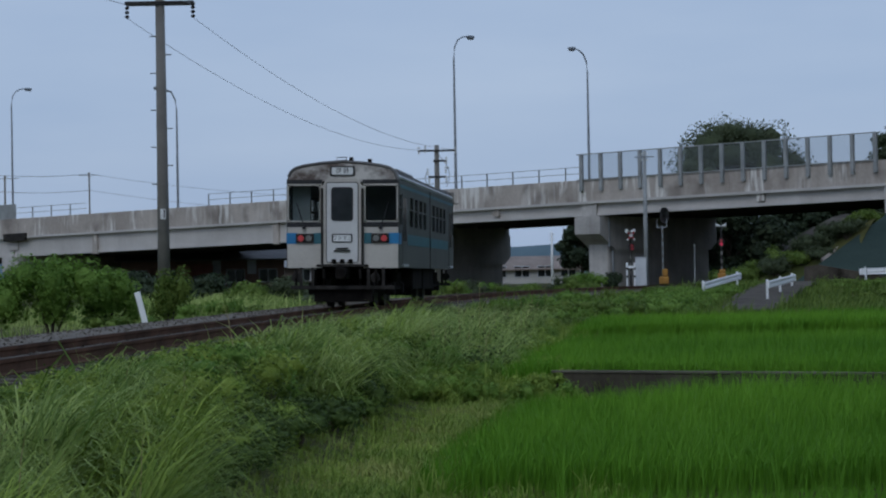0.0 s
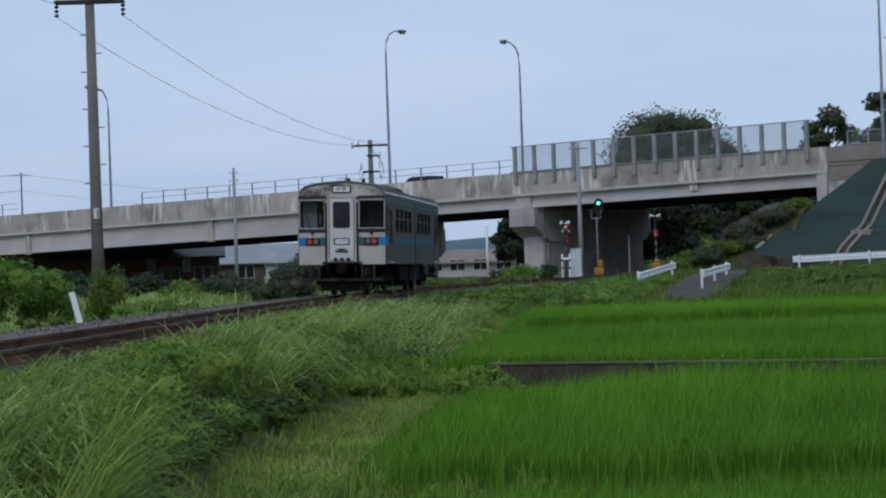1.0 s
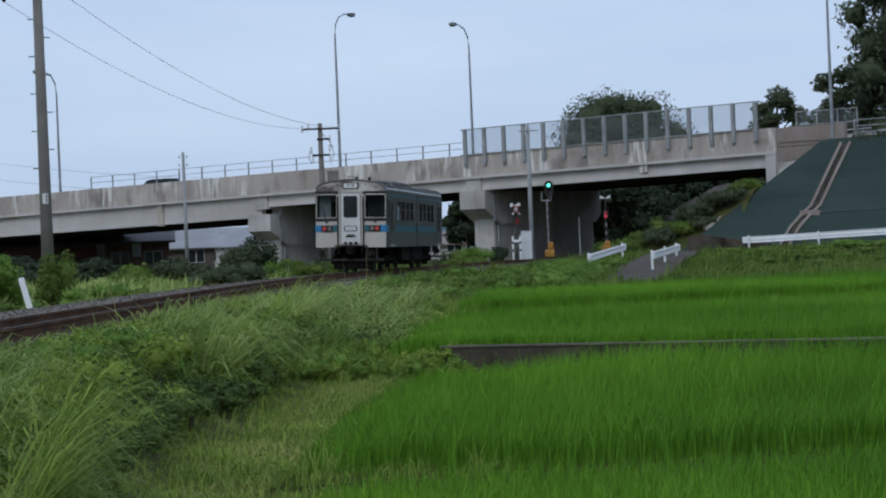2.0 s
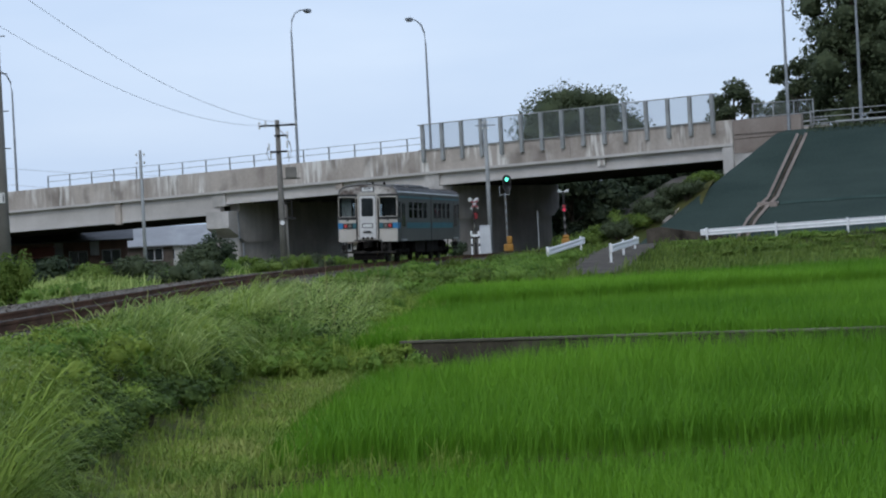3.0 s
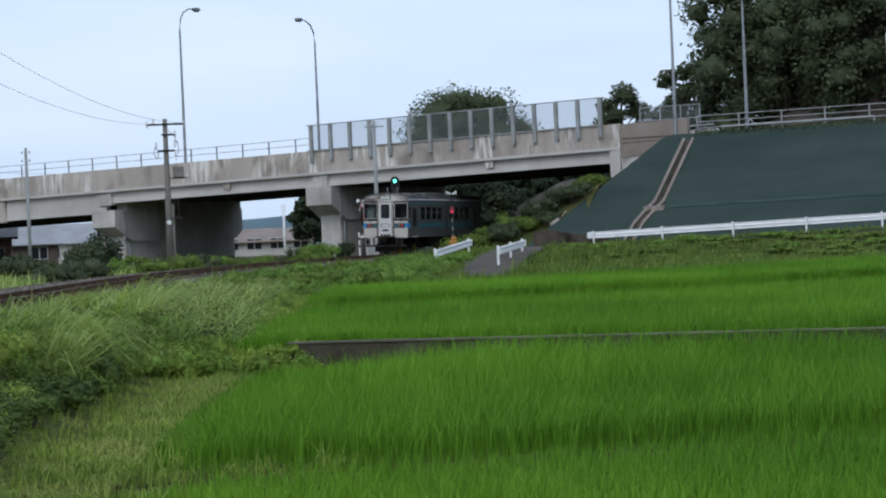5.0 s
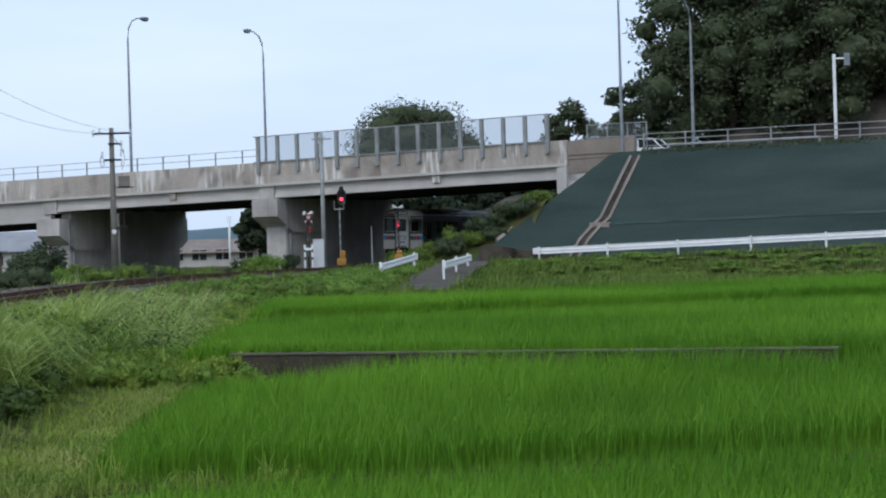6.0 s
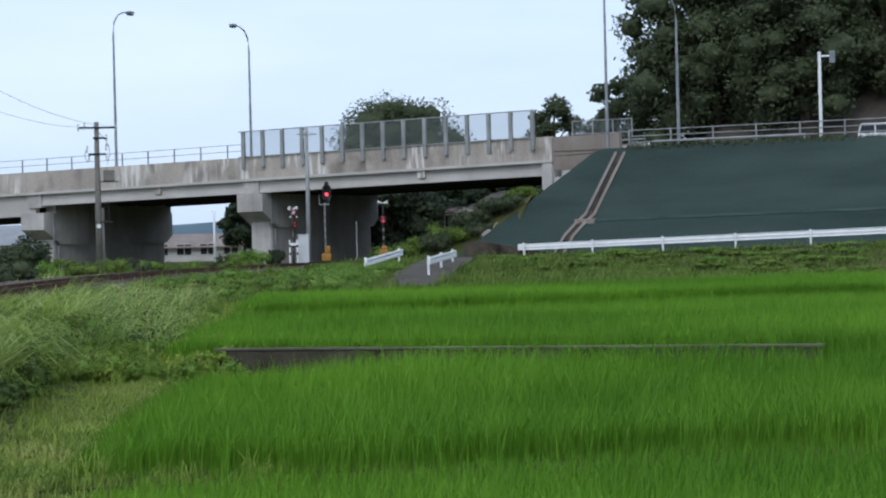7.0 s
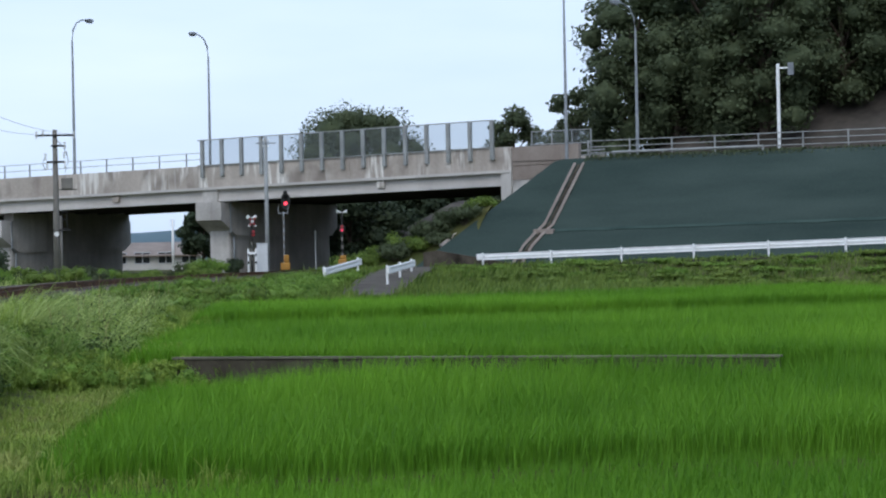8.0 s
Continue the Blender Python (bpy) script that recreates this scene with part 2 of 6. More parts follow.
    "roof_tile": material("roof_tile", (0.10, 0.095, 0.10), (0.19, 0.185, 0.185), 0.7, scale=0.8, fine=6, stretch=(1, 1, 8)),
    "awning_red": material("awning_red", (0.30, 0.12, 0.09), (0.42, 0.19, 0.15), 0.7, scale=0.8, fine=6),
    "roof_brown": material("roof_brown", (0.19, 0.145, 0.12), (0.30, 0.24, 0.20), 0.7, scale=0.8, fine=6),
    "plaster": material("plaster", (0.45, 0.43, 0.40), (0.62, 0.60, 0.56), 0.85, scale=0.7, fine=8, streak=0.3),
    "timber": material("timber", (0.07, 0.055, 0.045), (0.14, 0.11, 0.09), 0.85, scale=2, fine=10),
    "dark_pane": material("dark_pane", (0.015, 0.018, 0.02), (0.03, 0.034, 0.038), 0.15, bump=0.0),
    "car_paint": material("car_paint", (0.74, 0.75, 0.76), (0.84, 0.85, 0.85), 0.25, bump=0.0),
    "tyre": material("tyre", (0.012, 0.012, 0.012), (0.025, 0.025, 0.025), 0.85, bump=0.1),
    "hood": material("hood", (0.01, 0.01, 0.01), (0.022, 0.022, 0.022), 0.7, bump=0.0),
    "cliff": material("cliff", (0.04, 0.036, 0.031), (0.115, 0.10, 0.086), 0.95, scale=0.3, fine=2, bump=0.8),
    "train_glass": glass("train_glass"),
    "mesh_panel": glass("mesh_panel", (0.93, 0.94, 0.95), 0.15, (0.22, 0.25, 0.24), 0.6),
}


# ---- building blocks ----
def finish(name, me, mat, parent=None, label="", smooth=False):
    me.materials.append(M[mat] if isinstance(mat, str) else mat)
    if smooth:
        me.polygons.foreach_set("use_smooth", [True] * len(me.polygons))
    ob = new(name, me)
    if parent:
        ob.parent = parent
    return tagged(ob, label)


def part(name, bm, mat, parent=None, label="", smooth=False):
    me = bpy.data.meshes.new(name)
    bm.to_mesh(me)
    bm.free()
    return finish(name, me, mat, parent, label, smooth)


def empty(name, m, label, category, group="", kind=""):
    ob = new(name)
    ob.matrix_world = m
    return tagged(ob, label, category, group, kind)


def box(bm, x0, x1, y0, y1, z0, z1, bevel=0.0, m=None):
    made = bmesh.ops.create_cube(bm, size=1.0, matrix=Matrix.Translation(((x0 + x1) / 2, (y0 + y1) / 2, (z0 + z1) / 2))
                                 @ Matrix.Diagonal((x1 - x0, y1 - y0, z1 - z0, 1)))
    vs = made["verts"]
    if m:
        bmesh.ops.transform(bm, matrix=m, verts=vs)
    if bevel:
        es = list({e for v in vs for e in v.link_edges})
        bmesh.ops.bevel(bm, geom=es, offset=bevel, segments=2, affect="EDGES", profile=0.5)
    return bm


def tube(bm, points, radii, seg=8, caps=True):
    """A round bar through points, with a radius at each."""
    rings, up = [], Vector((0, 0, 1))
    pts = [Vector(p) for p in points]
    if not hasattr(radii, "__len__"):
        radii = [radii] * len(pts)
    for i, p in enumerate(pts):
        d = (pts[min(i + 1, len(pts) - 1)] - pts[max(i - 1, 0)]).normalized()
        a = d.cross(up if abs(d.z) < 0.95 else Vector((1, 0, 0))).normalized()
        b = d.cross(a)
        rings.append([bm.verts.new(p + (a * math.cos(k) + b * math.sin(k)) * radii[i]) for k in (2 * math.pi * j / seg for j in range(seg))])
    for r, q in zip(rings, rings[1:]):
        for j in range(seg):
            bm.faces.new((r[j], r[(j + 1) % seg], q[(j + 1) % seg], q[j]))
    if caps:
        bm.faces.new(rings[0][::-1])
        bm.faces.new(rings[-1])
    return bm


def prism(bm, outline, y0, y1, m=None):
    """An outline in x, z carried from y0 to y1."""
    a = [bm.verts.new((x, y0, z)) for x, z in outline]
    b = [bm.verts.new((x, y1, z)) for x, z in outline]
    n = len(a)
    for i in range(n):
        bm.faces.new((a[i], a[(i + 1) % n], b[(i + 1) % n], b[i]))
    bm.faces.new(a[::-1])
    bm.faces.new(b)
    if m:
        bmesh.ops.transform(bm, matrix=m, verts=a + b)
    bmesh.ops.recalc_face_normals(bm, faces=bm.faces[:])
    return bm


def rounded(x0, x1, z0, z1, r, n=4):
    """A rounded rectangle as an outline in x, z."""
    out = []
    for cx, cz, a0 in ((x1 - r, z0 + r, -90), (x1 - r, z1 - r, 0), (x0 + r, z1 - r, 90), (x0 + r, z0 + r, 180)):
        for k in range(n + 1):
            a = radians(a0 + 90 * k / n)
            out.append((cx + r * math.cos(a), cz + r * math.sin(a)))
    return out


def raw(name, verts, faces, mat, parent=None, label="", smooth=False):
    me = bpy.data.meshes.new(name)
    me.from_pydata(verts, [], faces)
    me.update()
    return finish(name, me, mat, parent, label, smooth)


def arrays(name, verts, quads, mat, parent=None, label="", tris=None):
    """A mesh from numpy arrays of vertices, quads and triangles."""
    me = bpy.data.meshes.new(name)
    nq, nt = len(quads), 0 if tris is None else len(tris)
    me.vertices.add(len(verts))
    me.vertices.foreach_set("co", np.asarray(verts, np.float32).ravel())
    loops = np.asarray(quads, np.int32).ravel()
    starts, totals = np.arange(nq) * 4, np.full(nq, 4)
    if nt:
        starts = np.concatenate([starts, nq * 4 + np.arange(nt) * 3])
        totals = np.concatenate([totals, np.full(nt, 3)])
        loops = np.concatenate([loops, np.asarray(tris, np.int32).ravel()])
    me.loops.add(len(loops))
    me.loops.foreach_set("vertex_index", loops)
    me.polygons.add(nq + nt)
    me.polygons.foreach_set("loop_start", starts.astype(np.int32))
    me.polygons.foreach_set("loop_total", totals.astype(np.int32))
    me.update(calc_edges=True)
    return finish(name, me, mat, parent, label)


RNG = np.random.default_rng(7)


def blades(name, base, height, width, mat, lean=0.45, droop=0.35, wind=(0.35, -0.1), parent=None, plain=False):
    """Grass or rice leaves: curved tapering strips that rise from the base points."""
    n = len(base)
    a = RNG.uniform(0, 2 * np.pi, n)
    reach = RNG.uniform(0.15, 1.0, n) * lean * height
    dx, dy = np.cos(a) * reach + wind[0] * height * 0.5, np.sin(a) * reach + wind[1] * height * 0.5
    turn = np.arctan2(dy, dx) + np.pi / 2 + RNG.normal(0, 0.5, n)
    sx, sy = np.cos(turn) * width / 2, np.sin(turn) * width / 2
    fall = RNG.uniform(0.0, 1.0, n) * droop * height
    rows = []
    for k, w in ((0.0, 0.9), (0.6, 1.0)) if plain else ((0.0, 0.8), (0.4, 1.0), (0.75, 0.75)):
        x, y = base[:, 0] + dx * k ** 1.7, base[:, 1] + dy * k ** 1.7
        z = base[:, 2] + height * k - fall * k ** 3
        rows += [np.stack([x - sx * w, y - sy * w, z], 1), np.stack([x + sx * w, y + sy * w, z], 1)]
    rows.append(np.stack([base[:, 0] + dx * 1.12, base[:, 1] + dy * 1.12, base[:, 2] + height - fall * 1.35], 1))
    verts = np.stack(rows, 1).reshape(-1, 3)
    if plain:
        o = np.arange(n)[:, None] * 5
        return arrays(name, verts, o + np.array([[0, 1, 3, 2]]), mat, parent, tris=o + np.array([[2, 3, 4]]))
    o = np.arange(n)[:, None] * 7
    quads = np.concatenate([o + np.array([[0, 1, 3, 2]]), o + np.array([[2, 3, 5, 4]])])
    return arrays(name, verts, quads, mat, parent, tris=o + np.array([[4, 5, 6]]))


def leaves(name, centres, size, mat, parent=None, label="", flat=0.5, lobes=(), facing=None):
    """Small folded leaves or leaf clumps at given points, turned at random, round rough inner clumps (lobes)."""
    n = len(centres)
    u = RNG.normal(size=(n, 3))
    u[:, 2] *= flat
    u /= np.linalg.norm(u, axis=1)[:, None]
    v = np.cross(u, RNG.normal(size=(n, 3)))
    v /= np.linalg.norm(v, axis=1)[:, None]
    w = np.cross(u, v)
    if facing is not None:  # leaves lie along the crown's outside, tilted a little at random
        w = facing + RNG.normal(0, 0.58, (n, 3)) + np.array([0, 0, 0.25])
        w /= np.linalg.norm(w, axis=1)[:, None]
        v = np.cross(w, u)
        v /= np.linalg.norm(v, axis=1)[:, None]
        u = np.cross(v, w)
    s = size * RNG.uniform(0.6, 1.3, n)[:, None]
    tip, back, l, r = centres + u * s, centres - u * s * 0.9, centres + v * s * 0.55 + w * s * 0.18, centres - v * s * 0.55 + w * s * 0.18
    verts = np.stack([back, r, tip, l], 1).reshape(-1, 3)
    o = np.arange(n)[:, None] * 4
    tris, verts = [o + np.array([[0, 1, 2]]), o + np.array([[0, 2, 3]])], [verts]
    top = 4 * n
    for x, y, z, rx, rz in lobes:
        a, b = np.meshgrid(np.arange(8) / 8 * 2 * np.pi, np.linspace(0.2, np.pi - 0.2, 5))
        d = np.stack([np.cos(a) * np.sin(b), np.sin(a) * np.sin(b), np.cos(b)], -1).reshape(-1, 3)
        d *= RNG.uniform(0.38, 0.68, (len(d), 1))
        verts.append(np.array([x, y, z]) + d * np.array([rx, rx, rz]))
        for i in range(4):
            j = np.arange(8)
            p, q = top + i * 8 + j, top + i * 8 + (j + 1) % 8
            tris += [np.stack([p, q, q + 8], 1), np.stack([p, q + 8, p + 8], 1)]
        top += len(d)
    return arrays(name, np.concatenate(verts), np.zeros((0, 4), int), mat, parent, label, tris=np.concatenate(tris))


def crown_points(n, lobes):
    """Points in the shells of several lobes (x, y, z, rx, rz), thinned towards the inside, so that gaps stay; and their ways out."""
    out, ways = [], []
    w = np.array([q[3] ** 2 for q in lobes])
    for (x, y, z, rx, rz), k in zip(lobes, (n * w / w.sum()).astype(int)):
        d = RNG.normal(size=(k, 3))
        d /= np.linalg.norm(d, axis=1)[:, None]
        lump = 0.97 + 0.12 * np.sin(d[:, 0] * 7 + x * 3) * np.cos(d[:, 1] * 6 + z) + 0.08 * np.sin(d[:, 2] * 9 + y)
        r = (RNG.uniform(0.35, 1.0, k) ** 0.45 * lump)[:, None]
        out.append(np.array([x, y, z]) + d * r * np.array([rx, rx, rz]))
        ways.append(d)
    return np.concatenate(out), np.concatenate(ways)


def limb_tree(name, height, spread, lobes_n, leaf_n, leaf, mat, seed, low=0.25):
    """A tree > trunk (with limbs), crown, built at the origin. Returns its Empty."""
    rnd = random.Random(seed)
    ob = empty(name, Matrix(), "", "tree")
    bm, lobes = bmesh.new(), []
    tube(bm, [(0, 0, -0.4), (0.05, 0, height * 0.3), (0.12, 0.05, height * 0.62), (0.1, 0, height * 0.85)],
         [height * 0.035, height * 0.026, height * 0.016, height * 0.006])
    for i in range(lobes_n):
        a, k = 2.4 * i + rnd.uniform(-0.4, 0.4), (i + 0.5) / lobes_n
        z = height * (low + (0.94 - low) * k)
        reach = spread * math.sin(math.pi * (0.22 + 0.68 * k)) * rnd.uniform(0.45, 0.8)
        p = (math.cos(a) * reach, math.sin(a) * reach, z)
        tube(bm, [(0.05, 0, z * 0.62), (p[0] * 0.5, p[1] * 0.5, z * 0.82), p], [height * 0.013, height * 0.008, height * 0.003], 5)
        r = spread * rnd.uniform(0.30, 0.46)
        lobes.append((*p, r, r * rnd.uniform(0.6, 0.85)))
    part("trunk", bm, "bark", ob)
    spots, ways = crown_points(leaf_n, lobes)
    leaves("crown", spots, leaf, mat, ob, lobes=lobes, facing=ways)
    return ob


# ---- the line of the track, and the ground ----
STEP = 0.5
TS = np.arange(-95, 260, STEP)
TH = np.radians(np.interp(TS, [-95, 0, 12, 35, 59, 79, 100, 125, 160, 220, 260], [3.6, 4.2, 5.3, 9.6, 15.8, 21.8, 28.0, 35.0, 42.0, 46.0, 47.0]))
TX, TY = np.cumsum(np.sin(TH)) * STEP, np.cumsum(np.cos(TH)) * STEP
ZERO = int(95 / STEP)
TX, TY = TX - TX[ZERO] - 2.39, TY - TY[ZERO] + 52.6


def on_track(s, side=0.0):
    x, y, h = np.interp(s, TS, TX), np.interp(s, TS, TY), np.interp(s, TS, TH)
    return x + side * np.cos(h), y - side * np.sin(h), h


def off_track(x, y):
    """Place along the track and distance to its right."""
    x, y = np.asarray(x, float).ravel(), np.asarray(y, float).ravel()
    s, d = np.empty(len(x)), np.empty(len(x))
    for i in range(0, len(x), 20000):
        k = np.argmin((x[i:i + 20000, None] - TX) ** 2 + (y[i:i + 20000, None] - TY) ** 2, axis=1)
        s[i:i + 20000] = TS[k]
        d[i:i + 20000] = (x[i:i + 20000] - TX[k]) * np.cos(TH[k]) - (y[i:i + 20000] - TY[k]) * np.sin(TH[k])
    return s, d


UX, UY = 0.809, -0.588  # along the viaduct, to the right
NX, NY, NEAR = 0.588, 0.809, 119.0  # across it, away from the near face


def along(p, q):
    """World x, y of a place p along the viaduct and q behind its near face."""
    return p * UX + (q + NEAR) * NX, p * UY + (q + NEAR) * NY


FRAME = Matrix(((UX, NX, 0, NEAR * NX), (UY, NY, 0, NEAR * NY), (0, 0, 1, 0), (0, 0, 0, 1)))  # p, q, z to the world


def line_y(x, a, b):
    return a[1] + (x - a[0]) * (b[1] - a[1]) / (b[0] - a[0])


WALL_A, WALL_B = (1.55, 31.2), (8.85, 27.1)
LOW_A, LOW_B = (0.97, 19.9), (7.9, 20.3)
MID_A, MID_B = (2.7, 47.9), (19.9, 51.3)
END_A, END_B = (3.4, 59.9), (27.5, 70.8)


def smooth(v, a, b):
    k = np.clip((v - a) / (b - a), 0, 1)
    return k * k * (3 - 2 * k)


def foot_height(x):
    return np.clip(0.0193 * (x - 22.7), -0.1, 0.8)


def ground_height(x, y):
    x, y = np.asarray(x, float), np.asarray(y, float)
    s, d = off_track(x, y)
    a = y + 0.727 * x
    field = np.where(y < line_y(x, WALL_A, WALL_B), -1.35, np.where(y < line_y(x, MID_A, MID_B), -0.92, -0.80))
    field = np.where(y > line_y(x, END_A, END_B), -1.0, field)
    field = np.where(y < line_y(x, LOW_A, LOW_B), -1.55, field)
    edge = np.interp(y, [-60, 17, 31, 48, 60, 80], [-2.0, -1.2, 0.2, 1.4, 2.3, 4.0])
    field = np.where((x < edge) & (y < 48), np.maximum(field, -1.12), field)
    field = field + (foot_height(x) - field) * smooth(a, 119, 133.5) * (y > 60)
    bank = -0.42 + (field + 0.42) * smooth(d, 1.7, 3.9)
    left = -0.42 - 0.12 * smooth(-d, 1.9, 4.0)
    z = np.where(d > 0, bank, left)
    z = np.where(s > 68, z + (np.where(d > 0, foot_height(x), -0.1) - z) * smooth(s, 68, 84), z)
    beside = (1 - smooth(np.abs(x - np.interp(y, [95, 117], [12.8, 18.6])), 1.0, 4.5)) * (y > 95) * (y < 118)
    z = z + (np.interp(y, [95, 101, 107, 112, 117], [-1.08, -0.91, -0.48, -0.18, -0.01]) - z) * beside
    far = smooth(np.hypot(x, y), 240, 600)
    return (z * (1 - far) - 0.8 * far).reshape(np.shape(x))


def spread(near, far, step, stop):
    out = list(np.arange(near, far + step, step))
    g = step
    while out[-1] < stop:
        g *= 1.35
        out.append(out[-1] + g)
    h, low = step, [out[0]]
    while low[-1] > -stop:
        h *= 1.35
        low.append(low[-1] - h)
    return np.array(low[:0:-1] + out)


def sheet(name, xs, ys, height, mat, parent=None, label=""):
    gx, gy = np.meshgrid(xs, ys)
    v = np.stack([gx.ravel(), gy.ravel(), height(gx.ravel(), gy.ravel())], 1)
    nx = len(xs)
    i = (np.arange(len(ys) - 1)[:, None] * nx + np.arange(nx - 1)).ravel()
    return arrays(name, v, np.stack([i, i + 1, i + nx + 1, i + nx], 1), mat, parent, label)


tagged(sheet("ground", spread(-20, 50, 0.6, 2600), spread(0, 175, 0.7, 2600), ground_height, "soil"),
       "dark soil ground under weeds and rice, level with low banks", "ground", kind="structure")


def strip(name, centre, half, lift, mat, label, category, n=None):
    """A ribbon of ground, along a list of x, y, z."""
    v, f = [], []
    for i, c in enumerate(centre):
        a, b = centre[max(i - 1, 0)], centre[min(i + 1, len(centre) - 1)]
        d = Vector((b[0] - a[0], b[1] - a[1], 0)).normalized()
        o = Vector((d.y, -d.x, 0)) * half
        p = Vector(c) + Vector((0, 0, lift))
        v += [p - o + Vector((0, 0, -0.3)), p - o, p + o, p + o + Vector((0, 0, -0.3))]
        if i:
            k = 4 * i
            f += [(k - 4 + j, k - 3 + j, k + 1 + j, k + j) for j in range(3)]
    return tagged(raw(name, [tuple(q) for q in v], f, mat), label, category, kind="structure")


lane = [(*along(p, -10.6), float(foot_height(along(p, -10.6)[0])) + 0.02) for p in np.arange(-66, 10, 2.0)]
strip("road", lane, 2.0, 0.03, "asphalt", "grey asphalt lane along the foot of the embankment", "road")
ramp = [(18.6, 117.0, 0.05), (17.2, 112.0, -0.12), (15.7, 107.0, -0.42), (14.2, 101.0, -0.85), (12.8, 95.0, -1.02)]
strip("road_ramp", ramp, 1.45, 0.08, "worn_asphalt", "narrow grey asphalt ramp down to the fields", "road")

# mown path beside the rice
path_rows = [(-2.0, 9.0), (-1.6, 13.0), (-1.15, 17.0), (-0.75, 21.0), (-0.3, 25.0), (0.35, 29.5), (0.75, 32.0)]
strip("path", [(x - 0.95, y, -1.12) for x, y in path_rows], 0.85, 0.012, "path", "mown grass path between the bank and the rice", "path")


def field_wall():
    ob = empty("retaining_wall", Matrix(), "low weathered concrete retaining wall between two rice terraces", "wall", kind="structure")
    a, b = Vector((*WALL_A, 0)), Vector((*WALL_B, 0))
    d = (b - a).normalized()
    b = a + d * 8.7
    ang = math.degrees(math.atan2(d.y, d.x))
    m = pose(a.x, a.y, 0, 0, 0, ang)
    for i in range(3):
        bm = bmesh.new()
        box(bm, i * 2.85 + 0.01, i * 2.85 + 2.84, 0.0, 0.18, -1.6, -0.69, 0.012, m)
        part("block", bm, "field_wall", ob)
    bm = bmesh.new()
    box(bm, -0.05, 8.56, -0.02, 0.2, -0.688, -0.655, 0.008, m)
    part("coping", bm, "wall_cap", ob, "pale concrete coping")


field_wall()


# ---- track ----
def track():
    v, f = [], []
    ss = np.arange(-60, 200, 2.0)
    prof = [(-3.2, -0.75), (-2.45, -0.07), (-1.6, -0.06), (1.2, -0.2), (1.75, -0.26), (2.5, -0.75)]
    for i, s in enumerate(ss):
        for o, z in prof:
            x, y, h = on_track(s, o)
            v.append((x, y, z))
        if i:
            k = 6 * i
            f += [(k - 6 + j, k - 5 + j, k + 1 + j, k + j) for j in range(5)]
    bed = tagged(raw("track_bed", v, f, "ballast"), "rusty brown crushed-stone ballast bed", "ballast", kind="structure")
    n = 16000
    s, o = RNG.uniform(-38, 90, n), RNG.uniform(-2.4, 2.0, n)
    x, y, h = on_track(s, o)
    z = np.interp(o, [-2.45, -1.6, 1.2, 1.75, 2.5], [-0.07, -0.06, -0.2, -0.26, -0.75])
    stones = leaves("ballast_stones", np.stack([x, y, z + 0.005], 1), 0.035, "ballast", flat=1.0)
    tagged(stones, "loose brown ballast stones between the sleepers", "ballast", kind="stuff")
    bm = bmesh.new()
    box(bm, -1.05, 1.05, -0.11, 0.11, -0.33, -0.155, 0.012)
    me = None
    for i, q in enumerate(np.arange(-40, 130, 0.66)):
        x, y, h = on_track(q)
        if me is None:
            ob = part("sleeper", bm, "sleeper", bed)
            me = ob.data
        else:
            ob = new("sleeper", me)
            ob.parent = bed
        ob.matrix_world = pose(x, y, 0, 0, 0, -math.degrees(h))
    prof = [(-0.062, -0.153), (0.062, -0.153), (0.062, -0.142), (0.012, -0.128), (0.01, -0.05), (0.033, -0.036), (0.033, -0.002), (-0.033, -0.002),
            (-0.033, -0.036), (-0.01, -0.05), (-0.012, -0.128), (-0.062, -0.142)]
    for side in (-0.5335, 0.5335):
        v, f, tv, tf = [], [], [], []
        for i, q in enumerate(np.arange(-58, 195, 1.0)):
            for o, z in prof:
                x, y, h = on_track(q, side + o)
                v.append((x, y, z))
            for o in (-0.03, 0.03):
                x, y, h = on_track(q, side + o)
                tv.append((x, y, 0.002))
            if i:
                k = 12 * i
                f += [(k - 12 + j, k - 12 + (j + 1) % 12, k + (j + 1) % 12, k + j) for j in range(12)]
                tf.append((2 * i - 2, 2 * i - 1, 2 * i + 1, 2 * i))
        rail = tagged(raw("rail", v, f, "rail_rust"), "rust-brown steel rail on wooden sleepers", "rail", "rails of the track", "structure")
        raw("running_surface", tv, tf, "rail_top", rail, "worn bright rail head")


track()


# ---- the viaduct ----
def top(p):
    return 7.08 + 0.0178 * (p + 54.5)


def slab(bm, p0, p1, q0, q1, f0, f1, cuts=1):
    """A block along the viaduct, whose heights are f0 and f1 below its parapet's top."""
    for i in range(cuts):
        a, b = p0 + (p1 - p0) * i / cuts, p0 + (p1 - p0) * (i + 1) / cuts
        v = [bm.verts.new((p, q, top(p) - f)) for p in (a, b) for q in (q0, q1) for f in (f0, f1)]
        for k in ((0, 1, 3, 2), (4, 6, 7, 5), (0, 4, 5, 1), (2, 3, 7, 6), (0, 2, 6, 4), (1, 5, 7, 3)):
            bm.faces.new([v[j] for j in k])
    bmesh.ops.recalc_face_normals(bm, faces=bm.faces[:])
    return bm


PIERS = (-128.0, -92.2, -75.0)
DEEP, BACK = 15.2, 15.2


def viaduct():
    ob = empty("viaduct", FRAME, "weathered grey concrete road viaduct with stained parapets", "bridge", kind="structure")
    for a, b in zip(np.arange(-220.8, -54, 10.4), np.arange(-210.4, -53, 10.4)):
        bm = bmesh.new()
        b = -53.9 if b > -55 else b
        slab(bm, a + 0.012, b - 0.012, 0.0, 0.3, 0.0, 1.5)
        part("parapet_panel", bm, "concrete", ob)
    bm = bmesh.new()
    slab(bm, -220.8, -53.9, -0.06, 0.0, 1.38, 1.54)
    part("drip_edge", bm, "girder", ob)
